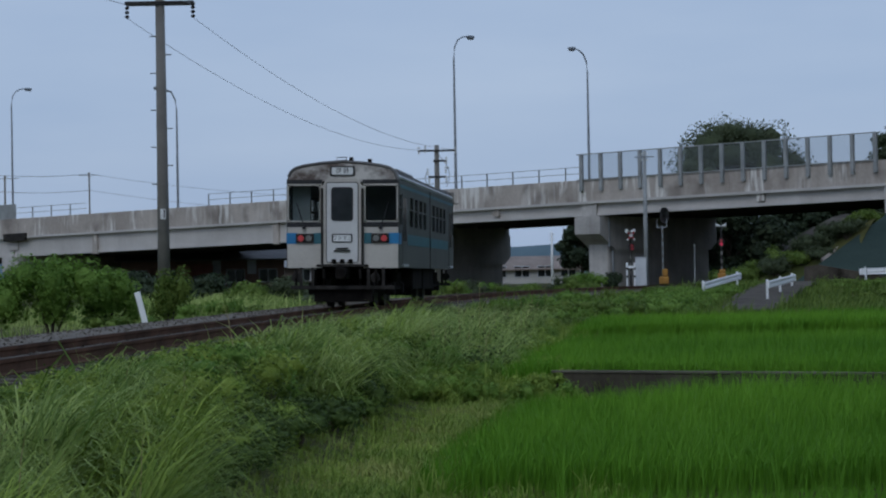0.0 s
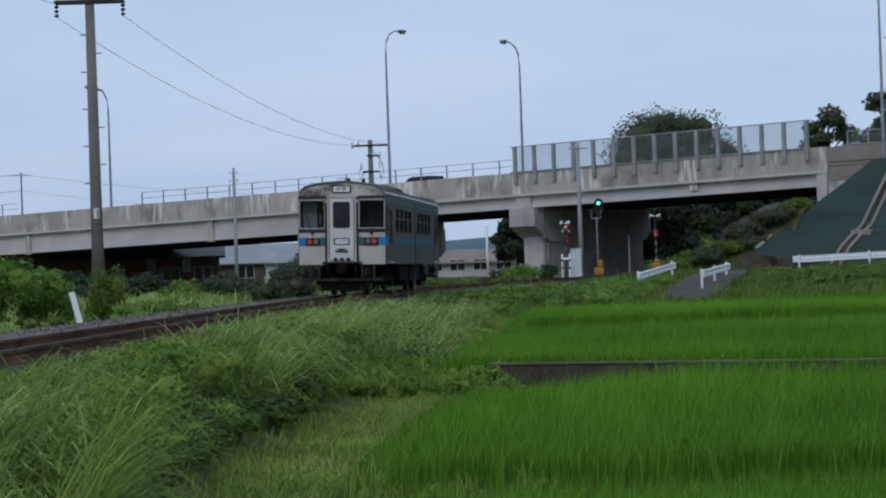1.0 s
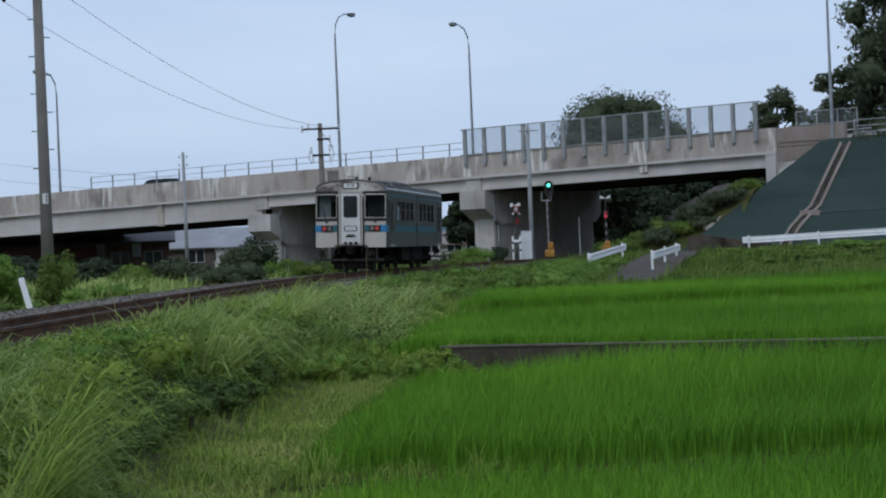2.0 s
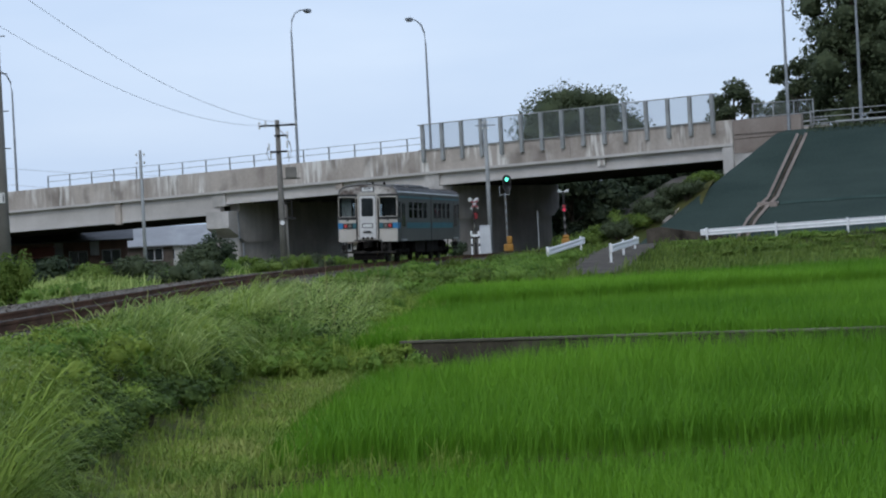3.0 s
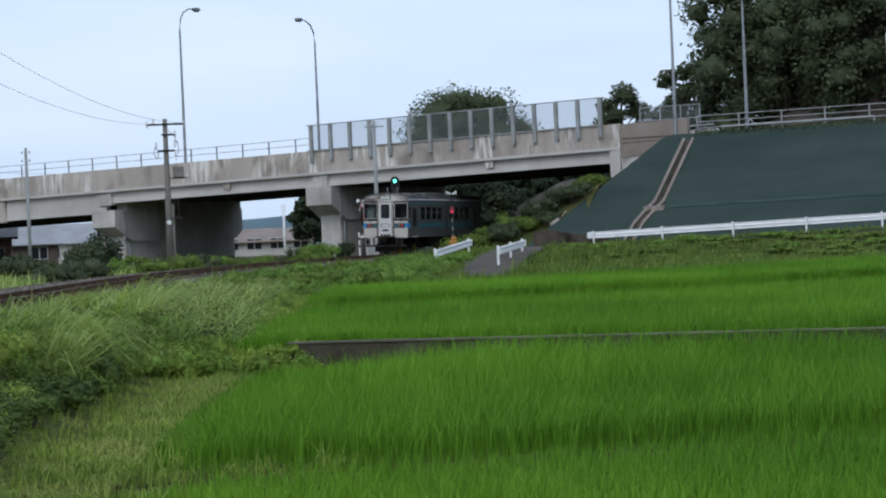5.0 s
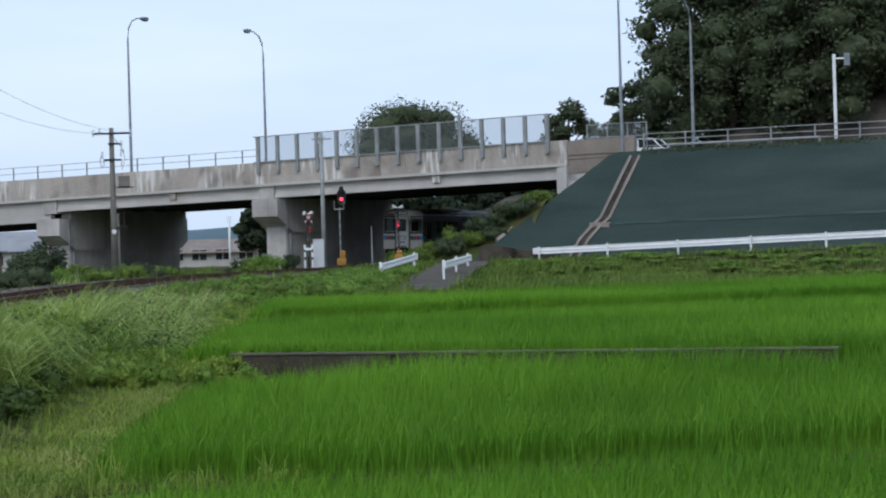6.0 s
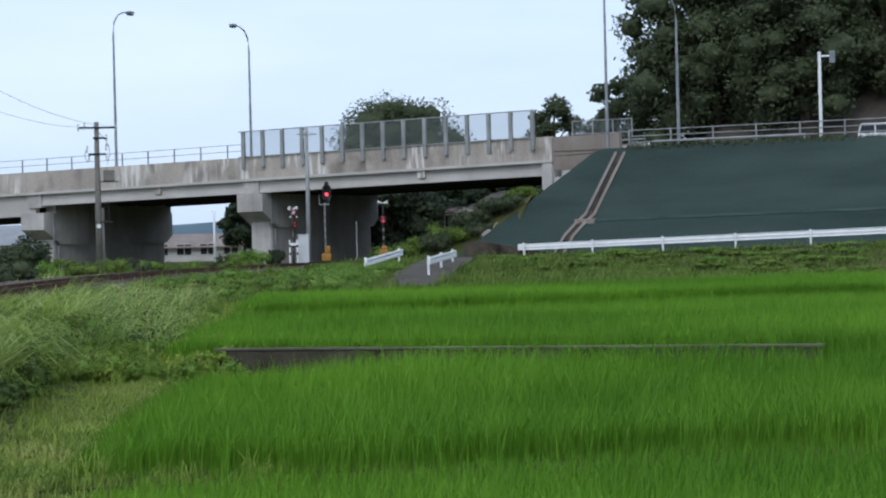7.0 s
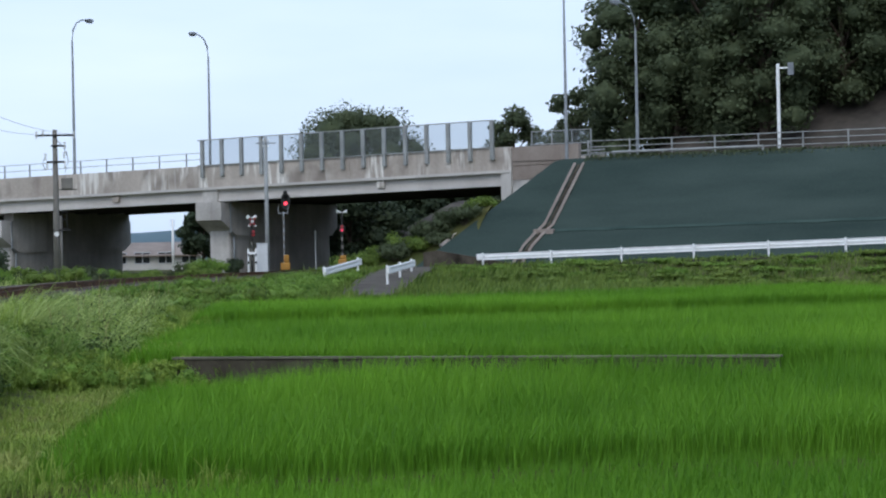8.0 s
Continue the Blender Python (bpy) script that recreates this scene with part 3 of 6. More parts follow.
    bm = bmesh.new()
    slab(bm, -220.8, -53.9, BACK - 0.3, BACK, 0.0, 1.5)
    part("far_parapet", bm, "concrete", ob)
    bm = bmesh.new()
    slab(bm, -220.8, -53.9, 0.3, BACK - 0.3, 1.1, 1.5)
    part("deck", bm, "asphalt", ob, "asphalt road deck")
    spans = [(-220.8, PIERS[0], 2.95), (PIERS[0], PIERS[1], 2.95), (PIERS[1], PIERS[2], 2.3), (PIERS[2], -53.9, 2.3)]
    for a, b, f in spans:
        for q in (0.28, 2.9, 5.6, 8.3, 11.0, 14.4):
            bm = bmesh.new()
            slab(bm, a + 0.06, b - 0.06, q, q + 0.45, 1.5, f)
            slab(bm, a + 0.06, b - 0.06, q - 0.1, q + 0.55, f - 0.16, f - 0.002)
            # girders behind the first take the colour with shade painted in
            part("girder", bm, "girder" if q < 1 else "shaded_girder", ob, "" if q < 1 else "inner girder, colour darkened for the shade under the deck")
        n = 2 if b - a > 25 else 1
        for i in range(n):
            c = a + (b - a) * (i + 0.5 + (0.08 if n == 1 else 0)) / n
            bm = bmesh.new()
            slab(bm, c - 0.25, c + 0.25, 0.08, 0.3, 1.56, f + 0.1 if n > 1 else 2.0)
            part("anchor_block", bm, "concrete", ob)
        bm = bmesh.new()
        slab(bm, b - 0.55, b + 0.55, 0.1, 0.6, 1.52, 2.42)
        part("bearing_seat", bm, "pier", ob)
    # tall fence over the railway
    for i in range(15):
        p = -75.4 + 1.45 * i
        bm = bmesh.new()
        slab(bm, p - 0.11, p + 0.11, -0.2, -0.005, -1.62, 0.72)
        slab(bm, p - 0.13, p + 0.13, -0.03, -0.002, -0.1, 0.75)
        part("fence_post", bm, "fence_steel", ob)
    for f in (-1.66, -0.05):
        bm = bmesh.new()
        slab(bm, -75.75, -55.0, -0.12, -0.06, f, f + 0.06)
        part("fence_bar", bm, "fence_steel", ob)
    for i in range(14):
        p = -75.4 + 1.45 * i
        bm = bmesh.new()
        slab(bm, p + 0.12, p + 1.33, -0.10, -0.095, -1.6, -0.02)
        pane = part("mesh_panel", bm, "mesh_panel", ob)
        pane.visible_shadow = False
    bm = bmesh.new()
    slab(bm, -160, -127.6, 0.05, 0.15, -1.15, 0.0)
    part("noise_panel", bm, "fence_steel", ob, "blue-grey noise panel")
    bm = bmesh.new()
    slab(bm, -128.6, -126.2, -0.3, -0.07, 1.15, 1.75)
    part("cable_box", bm, "skirt", ob)
    # the lower railing on the rest
    for a, b in ((-136, -120), (-107.5, -75.6)):
        for p in np.arange(a, b + 0.1, 2.05):
            bm = bmesh.new()
            slab(bm, p - 0.035, p + 0.035, 0.1, 0.17, -0.85, 0.0)
            part("railing_post", bm, "galvanized", ob)
        for f in (-0.86, -0.45):
            bm = bmesh.new()
            slab(bm, a, b, 0.12, 0.15, f, f + 0.035)
            part("railing_bar", bm, "galvanized", ob)
    for f, t in ((-0.42, 0.1), (-0.1, 0.06)):
        bm = bmesh.new()
        slab(bm, -120, -54, DEEP - 0.2, DEEP - 0.12, f, f + t)
        part("far_railing_bar", bm, "fence_steel", ob)
    for p in np.arange(-119, -54, 3.0):
        bm = bmesh.new()
        slab(bm, p - 0.05, p + 0.05, DEEP - 0.2, DEEP - 0.1, -0.5, 0.0)
        part("far_railing_post", bm, "fence_steel", ob)


viaduct()


def pier(p, f):
    """A wall pier with a hammerhead that tapers towards its ends."""
    ob = empty("bridge_pier", FRAME, "stained concrete wall pier with a tapered hammerhead cap", "bridge pier", "piers of the viaduct", "structure")
    z = top(p) - f
    bm = bmesh.new()
    outline = [(-0.15, z - 0.02), (-0.15, z - 1.15), (1.7, z - 2.15), (DEEP - 1.0, z - 2.15), (DEEP - 0.2, z - 1.6), (DEEP - 0.2, z - 0.02)]
    prism(bm, [(x, h) for x, h in outline], -0.95, 0.95, Matrix.Translation((p, 0, 0)) @ Matrix.Rotation(radians(90), 4, "Z") @ Matrix.Scale(-1, 4, (0, 1, 0)))
    part("cap", bm, "pier", ob)
    if f > 2.5:
        bm = bmesh.new()
        box(bm, p + 0.12, p + 0.93, 1.2, DEEP - 0.3, z - 0.05, z + 0.62, 0.02)
        part("cap_step", bm, "pier", ob)
    bm = bmesh.new()
    box(bm, p - 0.75, p + 0.75, 1.1, DEEP - 0.9, -1.2, z - 1.5, 0.15)
    part("stem", bm, "pier", ob)
    bm = bmesh.new()
    tube(bm, [(p + 0.95, 0.9, z - 0.1), (p + 0.95, 0.95, z - 1.9), (p + 0.86, 1.5, z - 2.2), (p + 0.86, 1.5, -0.3)], 0.08)
    part("drain_pipe", bm, "galvanized", ob, "grey plastic drain pipe")


for q, f in zip(PIERS, (2.95, 2.75, 2.32)):
    pier(q, f)


def abutment():
    ob = empty("abutment", FRAME, "brownish concrete abutment with a stepped wing wall", "abutment", kind="structure")
    bm = bmesh.new()
    slab(bm, -54.1, -52.6, 0.2, BACK, 1.9, 8.6)
    part("breast_wall", bm, "pier", ob)
    bm = bmesh.new()
    slab(bm, -53.88, -49.6, 0.02, 0.4, 0.05, 1.15)
    part("wing_top", bm, "wing", ob)
    bm = bmesh.new()
    slab(bm, -53.88, -49.8, 0.06, 0.5, 1.17, 2.0)
    part("wing_band", bm, "wing", ob)
    bm = bmesh.new()
    slab(bm, -53.88, -50.0, 0.1, 0.6, 2.02, 7.4)
    part("wing_base", bm, "girder", ob)
    bm = bmesh.new()
    slab(bm, -54.6, -53.95, -0.02, 0.5, 1.56, 3.3)
    part("end_block", bm, "girder", ob)


abutment()


# ---- embankment of the road ----
def slope_height(p, q):
    x, y = along(p, q)
    low = foot_height(x) + 0.1
    k = np.clip((q + 8.2) / 7.8, 0, 1)
    plane = low + (6.22 - low) * k
    return np.minimum(plane, np.maximum(3.9 + 0.75 * (p + 54) + 0.25 * q, low - 0.1))


def embankment():
    ob = empty("embankment", FRAME, "steep embankment under dark green erosion netting", "embankment", kind="structure")
    ps, qs = np.arange(-56.4, 42, 0.6), np.concatenate([np.arange(-8.6, 0.05, 0.4), [0.6]])
    sheet("netting", ps, qs, lambda p, q: slope_height(p, q) + 0.02 * np.sin(p * 2.1) * np.sin(q * 1.7), "net", ob)
    ps = np.arange(-48.6, 42, 0.6)
    sheet("netting_seam", ps, np.array([-6.0, -5.9, -5.8]), lambda p, q: slope_height(p, q) + 0.032 + 0.02 * np.sin(p * 2.1) * np.sin(q * 1.7), "net_band", ob, "paler seam of the netting")
    bm = bmesh.new()
    for a, b in (((-55.6, -6.3), (-54.9, -4.8)), ((-54.9, -4.8), (-54.35, -0.3))):
        za, zb = (float(slope_height(np.array(k[0]), np.array(k[1]))) + 0.12 for k in (a, b))
        tube(bm, [(*a, za), (*b, zb)], 0.13, 4)
    part("edge_coping", bm, "concrete", ob)
    bm = bmesh.new()
    prism(bm, [(-55.4, -0.6), (-50.2, -0.6), (-50.2, 0.25), (-54.6, 1.0), (-55.4, 0.9)], -8.9, -8.65)
    part("toe_wall", bm, "field_wall", ob)
    sheet("road_top", np.array([-53.8, -20, 10, 42.0]), np.array([-0.05, 1.2, 2.0, 17.0]), lambda p, q: 6.2 - 0.36 * (q > 1.5), "asphalt", ob)


embankment()


def drain():
    ob = empty("drain_channel", FRAME, "pale stepped concrete drain channel down the netted slope", "drain", kind="structure")
    rows = [(-49.2, -0.9), (-49.2, -2.6), (-49.2, -4.2), (-49.2, -5.5), (-49.5, -6.1), (-49.85, -7.0), (-49.9, -8.3)]
    zs = [float(slope_height(np.array(p), np.array(q))) for p, q in rows]
    for side, name in ((-0.27, "kerb"), (0.27, "kerb")):
        bm = bmesh.new()
        tube(bm, [(p + side, q, z + 0.07) for (p, q), z in zip(rows, zs)], 0.10, 4)
        part(name, bm, "wing", ob)
    bm = bmesh.new()
    tube(bm, [(p, q, z - 0.12) for (p, q), z in zip(rows, zs)], 0.2, 4)
    part("channel", bm, "field_wall", ob)
    bm = bmesh.new()
    box(bm, -49.9, -48.7, -6.1, -5.3, zs[4] - 0.25, zs[4] + 0.28, 0.03)
    part("catch_basin", bm, "wing", ob)


drain()


# ---- guard rails ----
BEAM = [(0.0, -0.175), (0.05, -0.15), (0.05, -0.07), (0.012, -0.03), (0.012, 0.03), (0.05, 0.07), (0.05, 0.15), (0.0, 0.175), (-0.012, 0.165), (0.03, 0.14),
        (0.03, 0.07), (-0.008, 0.03), (-0.008, -0.03), (0.03, -0.07), (0.03, -0.14), (-0.012, -0.165)]


def guard_rail(ends, gap, label, leg=0.75, first=None):
    """A white W-beam rail: ends are x, y, z of the beam's middle at each end."""
    a, b = (Vector(e) for e in ends)
    d = b - a
    long = d.length
    m = Matrix.Translation(a) @ d.to_track_quat("Y", "Z").to_matrix().to_4x4()
    ob = empty("guard_rail", m, label, "guard rail")
    bm = bmesh.new()
    prism(bm, BEAM, 0, long)
    part("beam", bm, "white_paint", ob)
    n = max(1, round(long / gap))
    for i in range(n + 1):
        y = 0.25 + (long - 0.5) * i / n
        bm = bmesh.new()
        tube(bm, [(-0.09, y, -(first if first and i == 0 else leg) - 0.25), (-0.09, y, 0.24)], 0.06)
        part("post", bm, "white_paint", ob)
        bm = bmesh.new()
        box(bm, -0.1, 0.0, y - 0.05, y + 0.05, -0.1, 0.1)
        part("bracket", bm, "galvanized", ob)
    for y in (-0.02, long + 0.02):
        bm = bmesh.new()
        box(bm, -0.03, 0.07, y - 0.14, y + 0.14, -0.17, 0.17, 0.03)
        part("end_piece", bm, "white_paint", ob)
    return ob


x0, y0 = along(-51.95, -9.0)
x1, y1 = along(10.0, -9.0)
guard_rail([(x1, y1, 1.85), (22.7, 119.5, 0.58)], 4.0, "long white steel guard rail at the foot of the embankment")
guard_rail([(12.21, 103.28, 0.05), (15.32, 113.98, 0.47)], 9.0, "short white steel guard rail beside the ramp, with a bent end", 0.25, 0.2)
guard_rail([(15.16, 102.89, 0.06), (17.77, 111.59, 0.34)], 5.0, "short white steel guard rail beside the ramp on tall posts", 0.4, 0.85)


def road_railing():
    ob = empty("road_railing", FRAME, "grey steel pipe railing along the top of the embankment", "railing")
    for p in np.arange(-49.3, 16, 2.6):
        bm = bmesh.new()
        box(bm, p - 0.04, p + 0.04, 0.76, 0.84, 6.1, 7.3)
        part("post", bm, "fence_steel", ob)
    for z in (6.55, 6.9, 7.25):
        bm = bmesh.new()
        tube(bm, [(-49.3, 0.78, z), (16, 0.78, z)], 0.032, 6)
        part("bar", bm, "fence_steel", ob)
    ob = empty("kerb_railing", FRAME, "low grey beam railing beside the road", "railing")
    bm = bmesh.new()
    rounded_bar = [(-47.6, 0.3, 6.52), (-38.5, 0.3, 6.52)]
    tube(bm, rounded_bar, 0.075, 8)
    part("beam", bm, "fence_steel", ob)
    for p in np.arange(-47.5, -38, 3.0):
        bm = bmesh.new()
        box(bm, p - 0.05, p + 0.05, 0.3, 0.4, 6.0, 6.58)
        part("post", bm, "fence_steel", ob)
    ob = empty("corner_fence", FRAME, "small grey mesh fence at the end of the viaduct", "fence")
    for p in (-53.0, -51.7, -50.4, -49.2):
        bm = bmesh.new()
        tube(bm, [(p, 1.0, 6.0), (p, 1.0, 8.0)], 0.04, 6)
        part("post", bm, "fence_steel", ob)
    for z in (7.2, 7.97):
        bm = bmesh.new()
        tube(bm, [(-53.0, 1.0, z), (-49.2, 1.0, z)], 0.03, 6)
        part("bar", bm, "fence_steel", ob)
    bm = bmesh.new()
    box(bm, -53, -49.2, 0.99, 0.995, 6.9, 7.95)
    part("mesh_panel", bm, "mesh_panel", ob).visible_shadow = False


road_railing()


# ---- lamps, poles, signals ----
def street_lamp(x, y, z0, height, way, label):
    """A tall steel lamp with a curved arm; way: degrees of its arm from the x axis."""
    ob = empty("street_lamp", pose(x, y, z0, 0, 0, way), label, "street lamp", "lamps of the road")
    bm = bmesh.new()
    pts = [(0, 0, -0.4), (0, 0, height * 0.5), (0, 0, height - 1.5), (0.12, 0, height - 0.75), (0.5, 0, height - 0.25), (1.1, 0, height), (1.75, 0, height + 0.06)]
    tube(bm, pts, [0.11, 0.085, 0.06, 0.055, 0.05, 0.045, 0.04])
    part("pole", bm, "galvanized", ob)
    bm = bmesh.new()
    prism(bm, rounded(1.65, 2.3, height - 0.06, height + 0.14, 0.09), -0.13, 0.13)
    part("lamp_head", bm, "galvanized", ob)
    bm = bmesh.new()
    prism(bm, rounded(1.78, 2.22, height - 0.13, height - 0.062, 0.03), -0.1, 0.1)
    part("lens", bm, "lamp_clear", ob, "unlit grey glass lens")
    return ob


ACROSS = math.degrees(math.atan2(NY, NX))
for x, y, z, h, w, text in ((0.95, 148.4, 5.5, 11.45, ACROSS, "tall unlit steel street lamp on the viaduct"),
                            (10.35, 154.5, 5.6, 10.75, ACROSS + 180, "tall unlit steel street lamp on the viaduct"),
                            (-36.8, 188.8, 4.2, 13.3, ACROSS, "tall unlit steel street lamp on the viaduct"),
                            (-19.6, 163.4, 4.6, 10.3, ACROSS + 180, "tall unlit steel street lamp on the viaduct"),
                            (29.24, 125.84, 6.2, 11.2, ACROSS, "tall unlit steel street lamp at the end of the viaduct"),
                            (33.12, 124.3, 6.2, 8.85, ACROSS + 165, "tall unlit steel street lamp beside the embankment road")):
    street_lamp(x, y, z, h, w, text)


def sign_pole():
    ob = empty("sign_pole", pose(40.0, 119.2, 6.15), "white steel pole with a small sign plate seen edgewise", "sign")
    bm = bmesh.new()
    tube(bm, [(0, 0, -0.2), (0, 0, 5.0)], 0.1)
    part("pole", bm, "white_paint", ob)
    bm = bmesh.new()
    tube(bm, [(0, 0, 4.75), (0.55, -0.2, 4.75)], 0.05)
    part("arm", bm, "white_paint", ob)
    bm = bmesh.new()
    box(bm, 0.5, 0.85, -0.25, -0.2, 4.35, 5.05, 0.02)
    part("plate", bm, "galvanized", ob)


sign_pole()


def insulator(bm, x, y, z):
    for k in range(3):
        tube(bm, [(x, y, z - 0.13 * k), (x, y, z - 0.13 * k - 0.05), (x, y, z - 0.13 * k - 0.1)], [0.035, 0.075, 0.03], 8)


def big_pole():
    ob = empty("utility_pole", pose(-8.3, 65.48, 0.0), "thick weathered concrete utility pole with one crossarm", "utility pole")
    bm = bmesh.new()
    tube(bm, [(0, 0, -1.0), (0, 0, 9.25)], [0.195, 0.135], 14)
    part("pole", bm, "pole_concrete", ob, smooth=True)
    bm = bmesh.new()
    box(bm, -1.02, 1.02, -0.19, -0.11, 8.93, 9.03)
    part("crossarm", bm, "dark_steel", ob)
    bm = bmesh.new()
    box(bm, -1.02, 1.02, 0.11, 0.19, 8.93, 9.03)
    part("crossarm", bm, "dark_steel", ob)
    for x in (-0.98, 0.98):
        bm = bmesh.new()
        insulator(bm, x, 0, 8.9)
        part("insulator", bm, "dark_steel", ob)
    for k in range(9):
        z = 3.6 + 0.55 * k
        s = 1 if k % 2 else -1
        bm = bmesh.new()
        tube(bm, [(0, 0, z), (s * 0.32, 0, z)], 0.016, 5)
        part("step_bolt", bm, "dark_steel", ob)
    bm = bmesh.new()
    box(bm, -0.06, 0.1, -0.2, -0.165, 2.55, 2.85)
    plate = part("number_plate", bm, "sign_white", ob)
    bm = bmesh.new()
    box(bm, 0.04, 0.075, -0.206, -0.201, 2.58, 2.82)
    part("bar", bm, "black_trim", plate)


def mid_pole():
    ob = empty("utility_pole", pose(-0.25, 118.0, 0.0), "concrete utility pole crowded with crossarms, insulators and a step box", "utility pole")
    bm = bmesh.new()
    tube(bm, [(0, 0, -0.6), (0, 0, 7.75)], [0.2, 0.12], 12)
    tube(bm, [(0.24, 0.05, -0.6), (0.2, 0.05, 3.2)], [0.1, 0.09], 8)
    part("pole", bm, "pole_concrete", ob, smooth=True)
    for z, a, b in ((7.45, -1.0, 1.05), (6.9, -0.2, 0.55), (6.05, -0.45, 0.5)):
        bm = bmesh.new()
        box(bm, a, b, -0.2, -0.12, z - 0.05, z + 0.05)
        part("crossarm", bm, "dark_steel", ob)
    for x, z in ((-0.95, 7.65), (-0.62, 7.72), (1.0, 7.65), (-0.5, 6.5), (0.48, 6.6), (0.5, 6.1), (-0.42, 6.0), (0.5, 7.1)):
        bm = bmesh.new()
        insulator(bm, x, -0.16, z)
        part("insulator", bm, "porcelain", ob)
    for a, b in (((-0.55, -0.16, 6.3), (-0.5, -0.16, 5.6)), ((0.6, -0.16, 6.6), (0.5, -0.16, 5.5)), ((0.12, -0.1, 7.2), (0.62, -0.16, 6.4))):
        bm = bmesh.new()
        tube(bm, [a, ((a[0] + b[0]) / 2 * 1.25, a[1], (a[2] + b[2]) / 2), b], 0.02, 5)
        part("jumper", bm, "wire", ob)
    bm = bmesh.new()
    box(bm, 0.15, 1.1, -0.15, -0.05, 4.55, 4.62)
    box(bm, 0.3, 0.9, -0.3, 0.1, 4.62, 5.2, 0.03)
    part("transformer_box", bm, "pole_concrete", ob)
    bm = bmesh.new()
    for x in (0.3, 0.55):
        box(bm, x - 0.02, x + 0.02, -0.12, -0.08, 2.5, 3.5)
    for z in (2.55, 3.0, 3.45):
        box(bm, 0.3, 0.55, -0.12, -0.08, z - 0.02, z + 0.02)
    box(bm, -0.2, 0.75, -0.12, -0.08, 2.42, 2.5)
    part("step_frame", bm, "dark_steel", ob)
    bm = bmesh.new()
    tube(bm, [(0.0, -0.24, 2.25), (0.0, -0.2, 2.25)], 0.13, 14)
    part("disc_plate", bm, "sign_white", ob)


def slim_pole(x, y, h, r, label, arm, mat="pole_concrete"):
    ob = empty("utility_pole", pose(x, y, 0), label, "utility pole")
    bm = bmesh.new()
    tube(bm, [(0, 0, -0.8), (0, 0, h)], [r, r * 0.7], 10)
    part("pole", bm, mat, ob, smooth=True)
    if arm:
        bm = bmesh.new()
        box(bm, -arm, arm, -0.12, -0.06, h - 0.4, h - 0.33)
        part("crossarm", bm, "galvanized", ob)
    for z in (h - 0.25, h - 0.6):
        for s in (-0.16, 0.16):
            bm = bmesh.new()
            tube(bm, [(s, -0.1, z), (s, -0.1, z + 0.06), (s, -0.1, z + 0.12)], [0.02, 0.045, 0.02], 8)
            part("insulator", bm, "porcelain", ob)
    return ob


big_pole()
mid_pole()
slim_pole(-6.1, 94.8, 5.35, 0.09, "slim pale concrete pole with small insulators", 0, "fence_steel")
slim_pole(12.2, 132.4, 8.05, 0.15, "pale concrete pole with a thin crossarm beside the crossing", 0.6, "fence_steel")
slim_pole(-41.1, 256.7, 13.6, 0.13, "distant utility pole with two crossarms", 1.2)
slim_pole(-50.6, 255.0, 13.3, 0.15, "distant utility pole with two crossarms", 1.6)
slim_pole(9.0, 182.0, 4.2, 0.12, "thin white post beyond the viaduct", 0, "white_paint")


def wire(a, b, sag, r=0.009):
    bm = bmesh.new()
    a, b = Vector(a), Vector(b)
    tube(bm, [a.lerp(b, k / 14) - Vector((0, 0, 4 * sag * (k / 14) * (1 - k / 14))) for k in range(15)], r, 4, False)
    tagged(part("cable", bm, "wire"), "thin grey overhead cable between poles", "cable", "overhead cables")


for s in (-0.98, 0.98):
    wire((-8.3 + s, 65.5, 8.55), (-0.25 + s, 117.9, 7.5), 0.9)
    wire((-8.3 + s, 65.5, 8.95), (-15.5 + s, 26.0, 9.6), 0.5)
for z in (13.3, 11.4):
    wire((-50.6, 255, z), (-41.1, 256.7, z + 0.1), 0.2, 0.03)
    wire((-41.1, 256.7, z + 0.1), (-8.0, 262, z - 3.2), 0.6, 0.018)
    wire((-50.6, 255, z), (-75, 252, z), 0.2, 0.03)


def signal():
    """The colour-light signal; an added shutter plate bares its green or its red lens."""
    ob = empty("railway_signal", pose(13.5, 135.3, 0.2, 0, 0, -6), "two-lens railway signal on a striped mast with an orange base", "railway signal")
    bm = bmesh.new()
    tube(bm, [(0, 0, -0.3), (0, 0, 3.4)], 0.06, 8)
    part("mast", bm, "galvanized", ob)
    for k in range(5):
        bm = bmesh.new()
        tube(bm, [(0, 0, 0.9 + 0.5 * k), (0, 0, 1.15 + 0.5 * k)], 0.066, 8)
        part("mast_band", bm, "pole_concrete", ob, "dull dark band")
    bm = bmesh.new()
    prism(bm, rounded(-0.13, 0.4, 3.55, 4.52, 0.24, 6), -0.02, 0.04)
    part("backboard", bm, "hood", ob)
    for z, mat in ((4.24, "signal_green"), (3.92, "signal_red")):
        bm = bmesh.new()
        tube(bm, [(0.13, -0.05, z), (0.13, -0.02, z)], 0.11, 14)
        part("lens", bm, mat, ob, "glowing " + ("green" if mat == "signal_green" else "red") + " lens")
        bm = bmesh.new()
        for k in range(7):
            a, b = radians(30 * k), radians(30 * k + 30)
            if k < 6:
                r = 0.15
                v = [bm.verts.new((0.13 + r * math.cos(w), y, z + r * math.sin(w))) for w in (a, b) for y in (-0.02, -0.3)]
                bm.faces.new((v[0], v[1], v[3], v[2]))
        bmesh.ops.solidify(bm, geom=bm.faces[:], thickness=0.01)
        part("hood", bm, "hood", ob)
    bm = bmesh.new()
    box(bm, -0.35, 0.28, -0.06, 0.3, 3.28, 3.34)
    for x in (-0.33, 0.26):
        box(bm, x - 0.02, x + 0.02, -0.05, -0.01, 3.34, 3.85)
    part("platform", bm, "galvanized", ob)
    bm = bmesh.new()
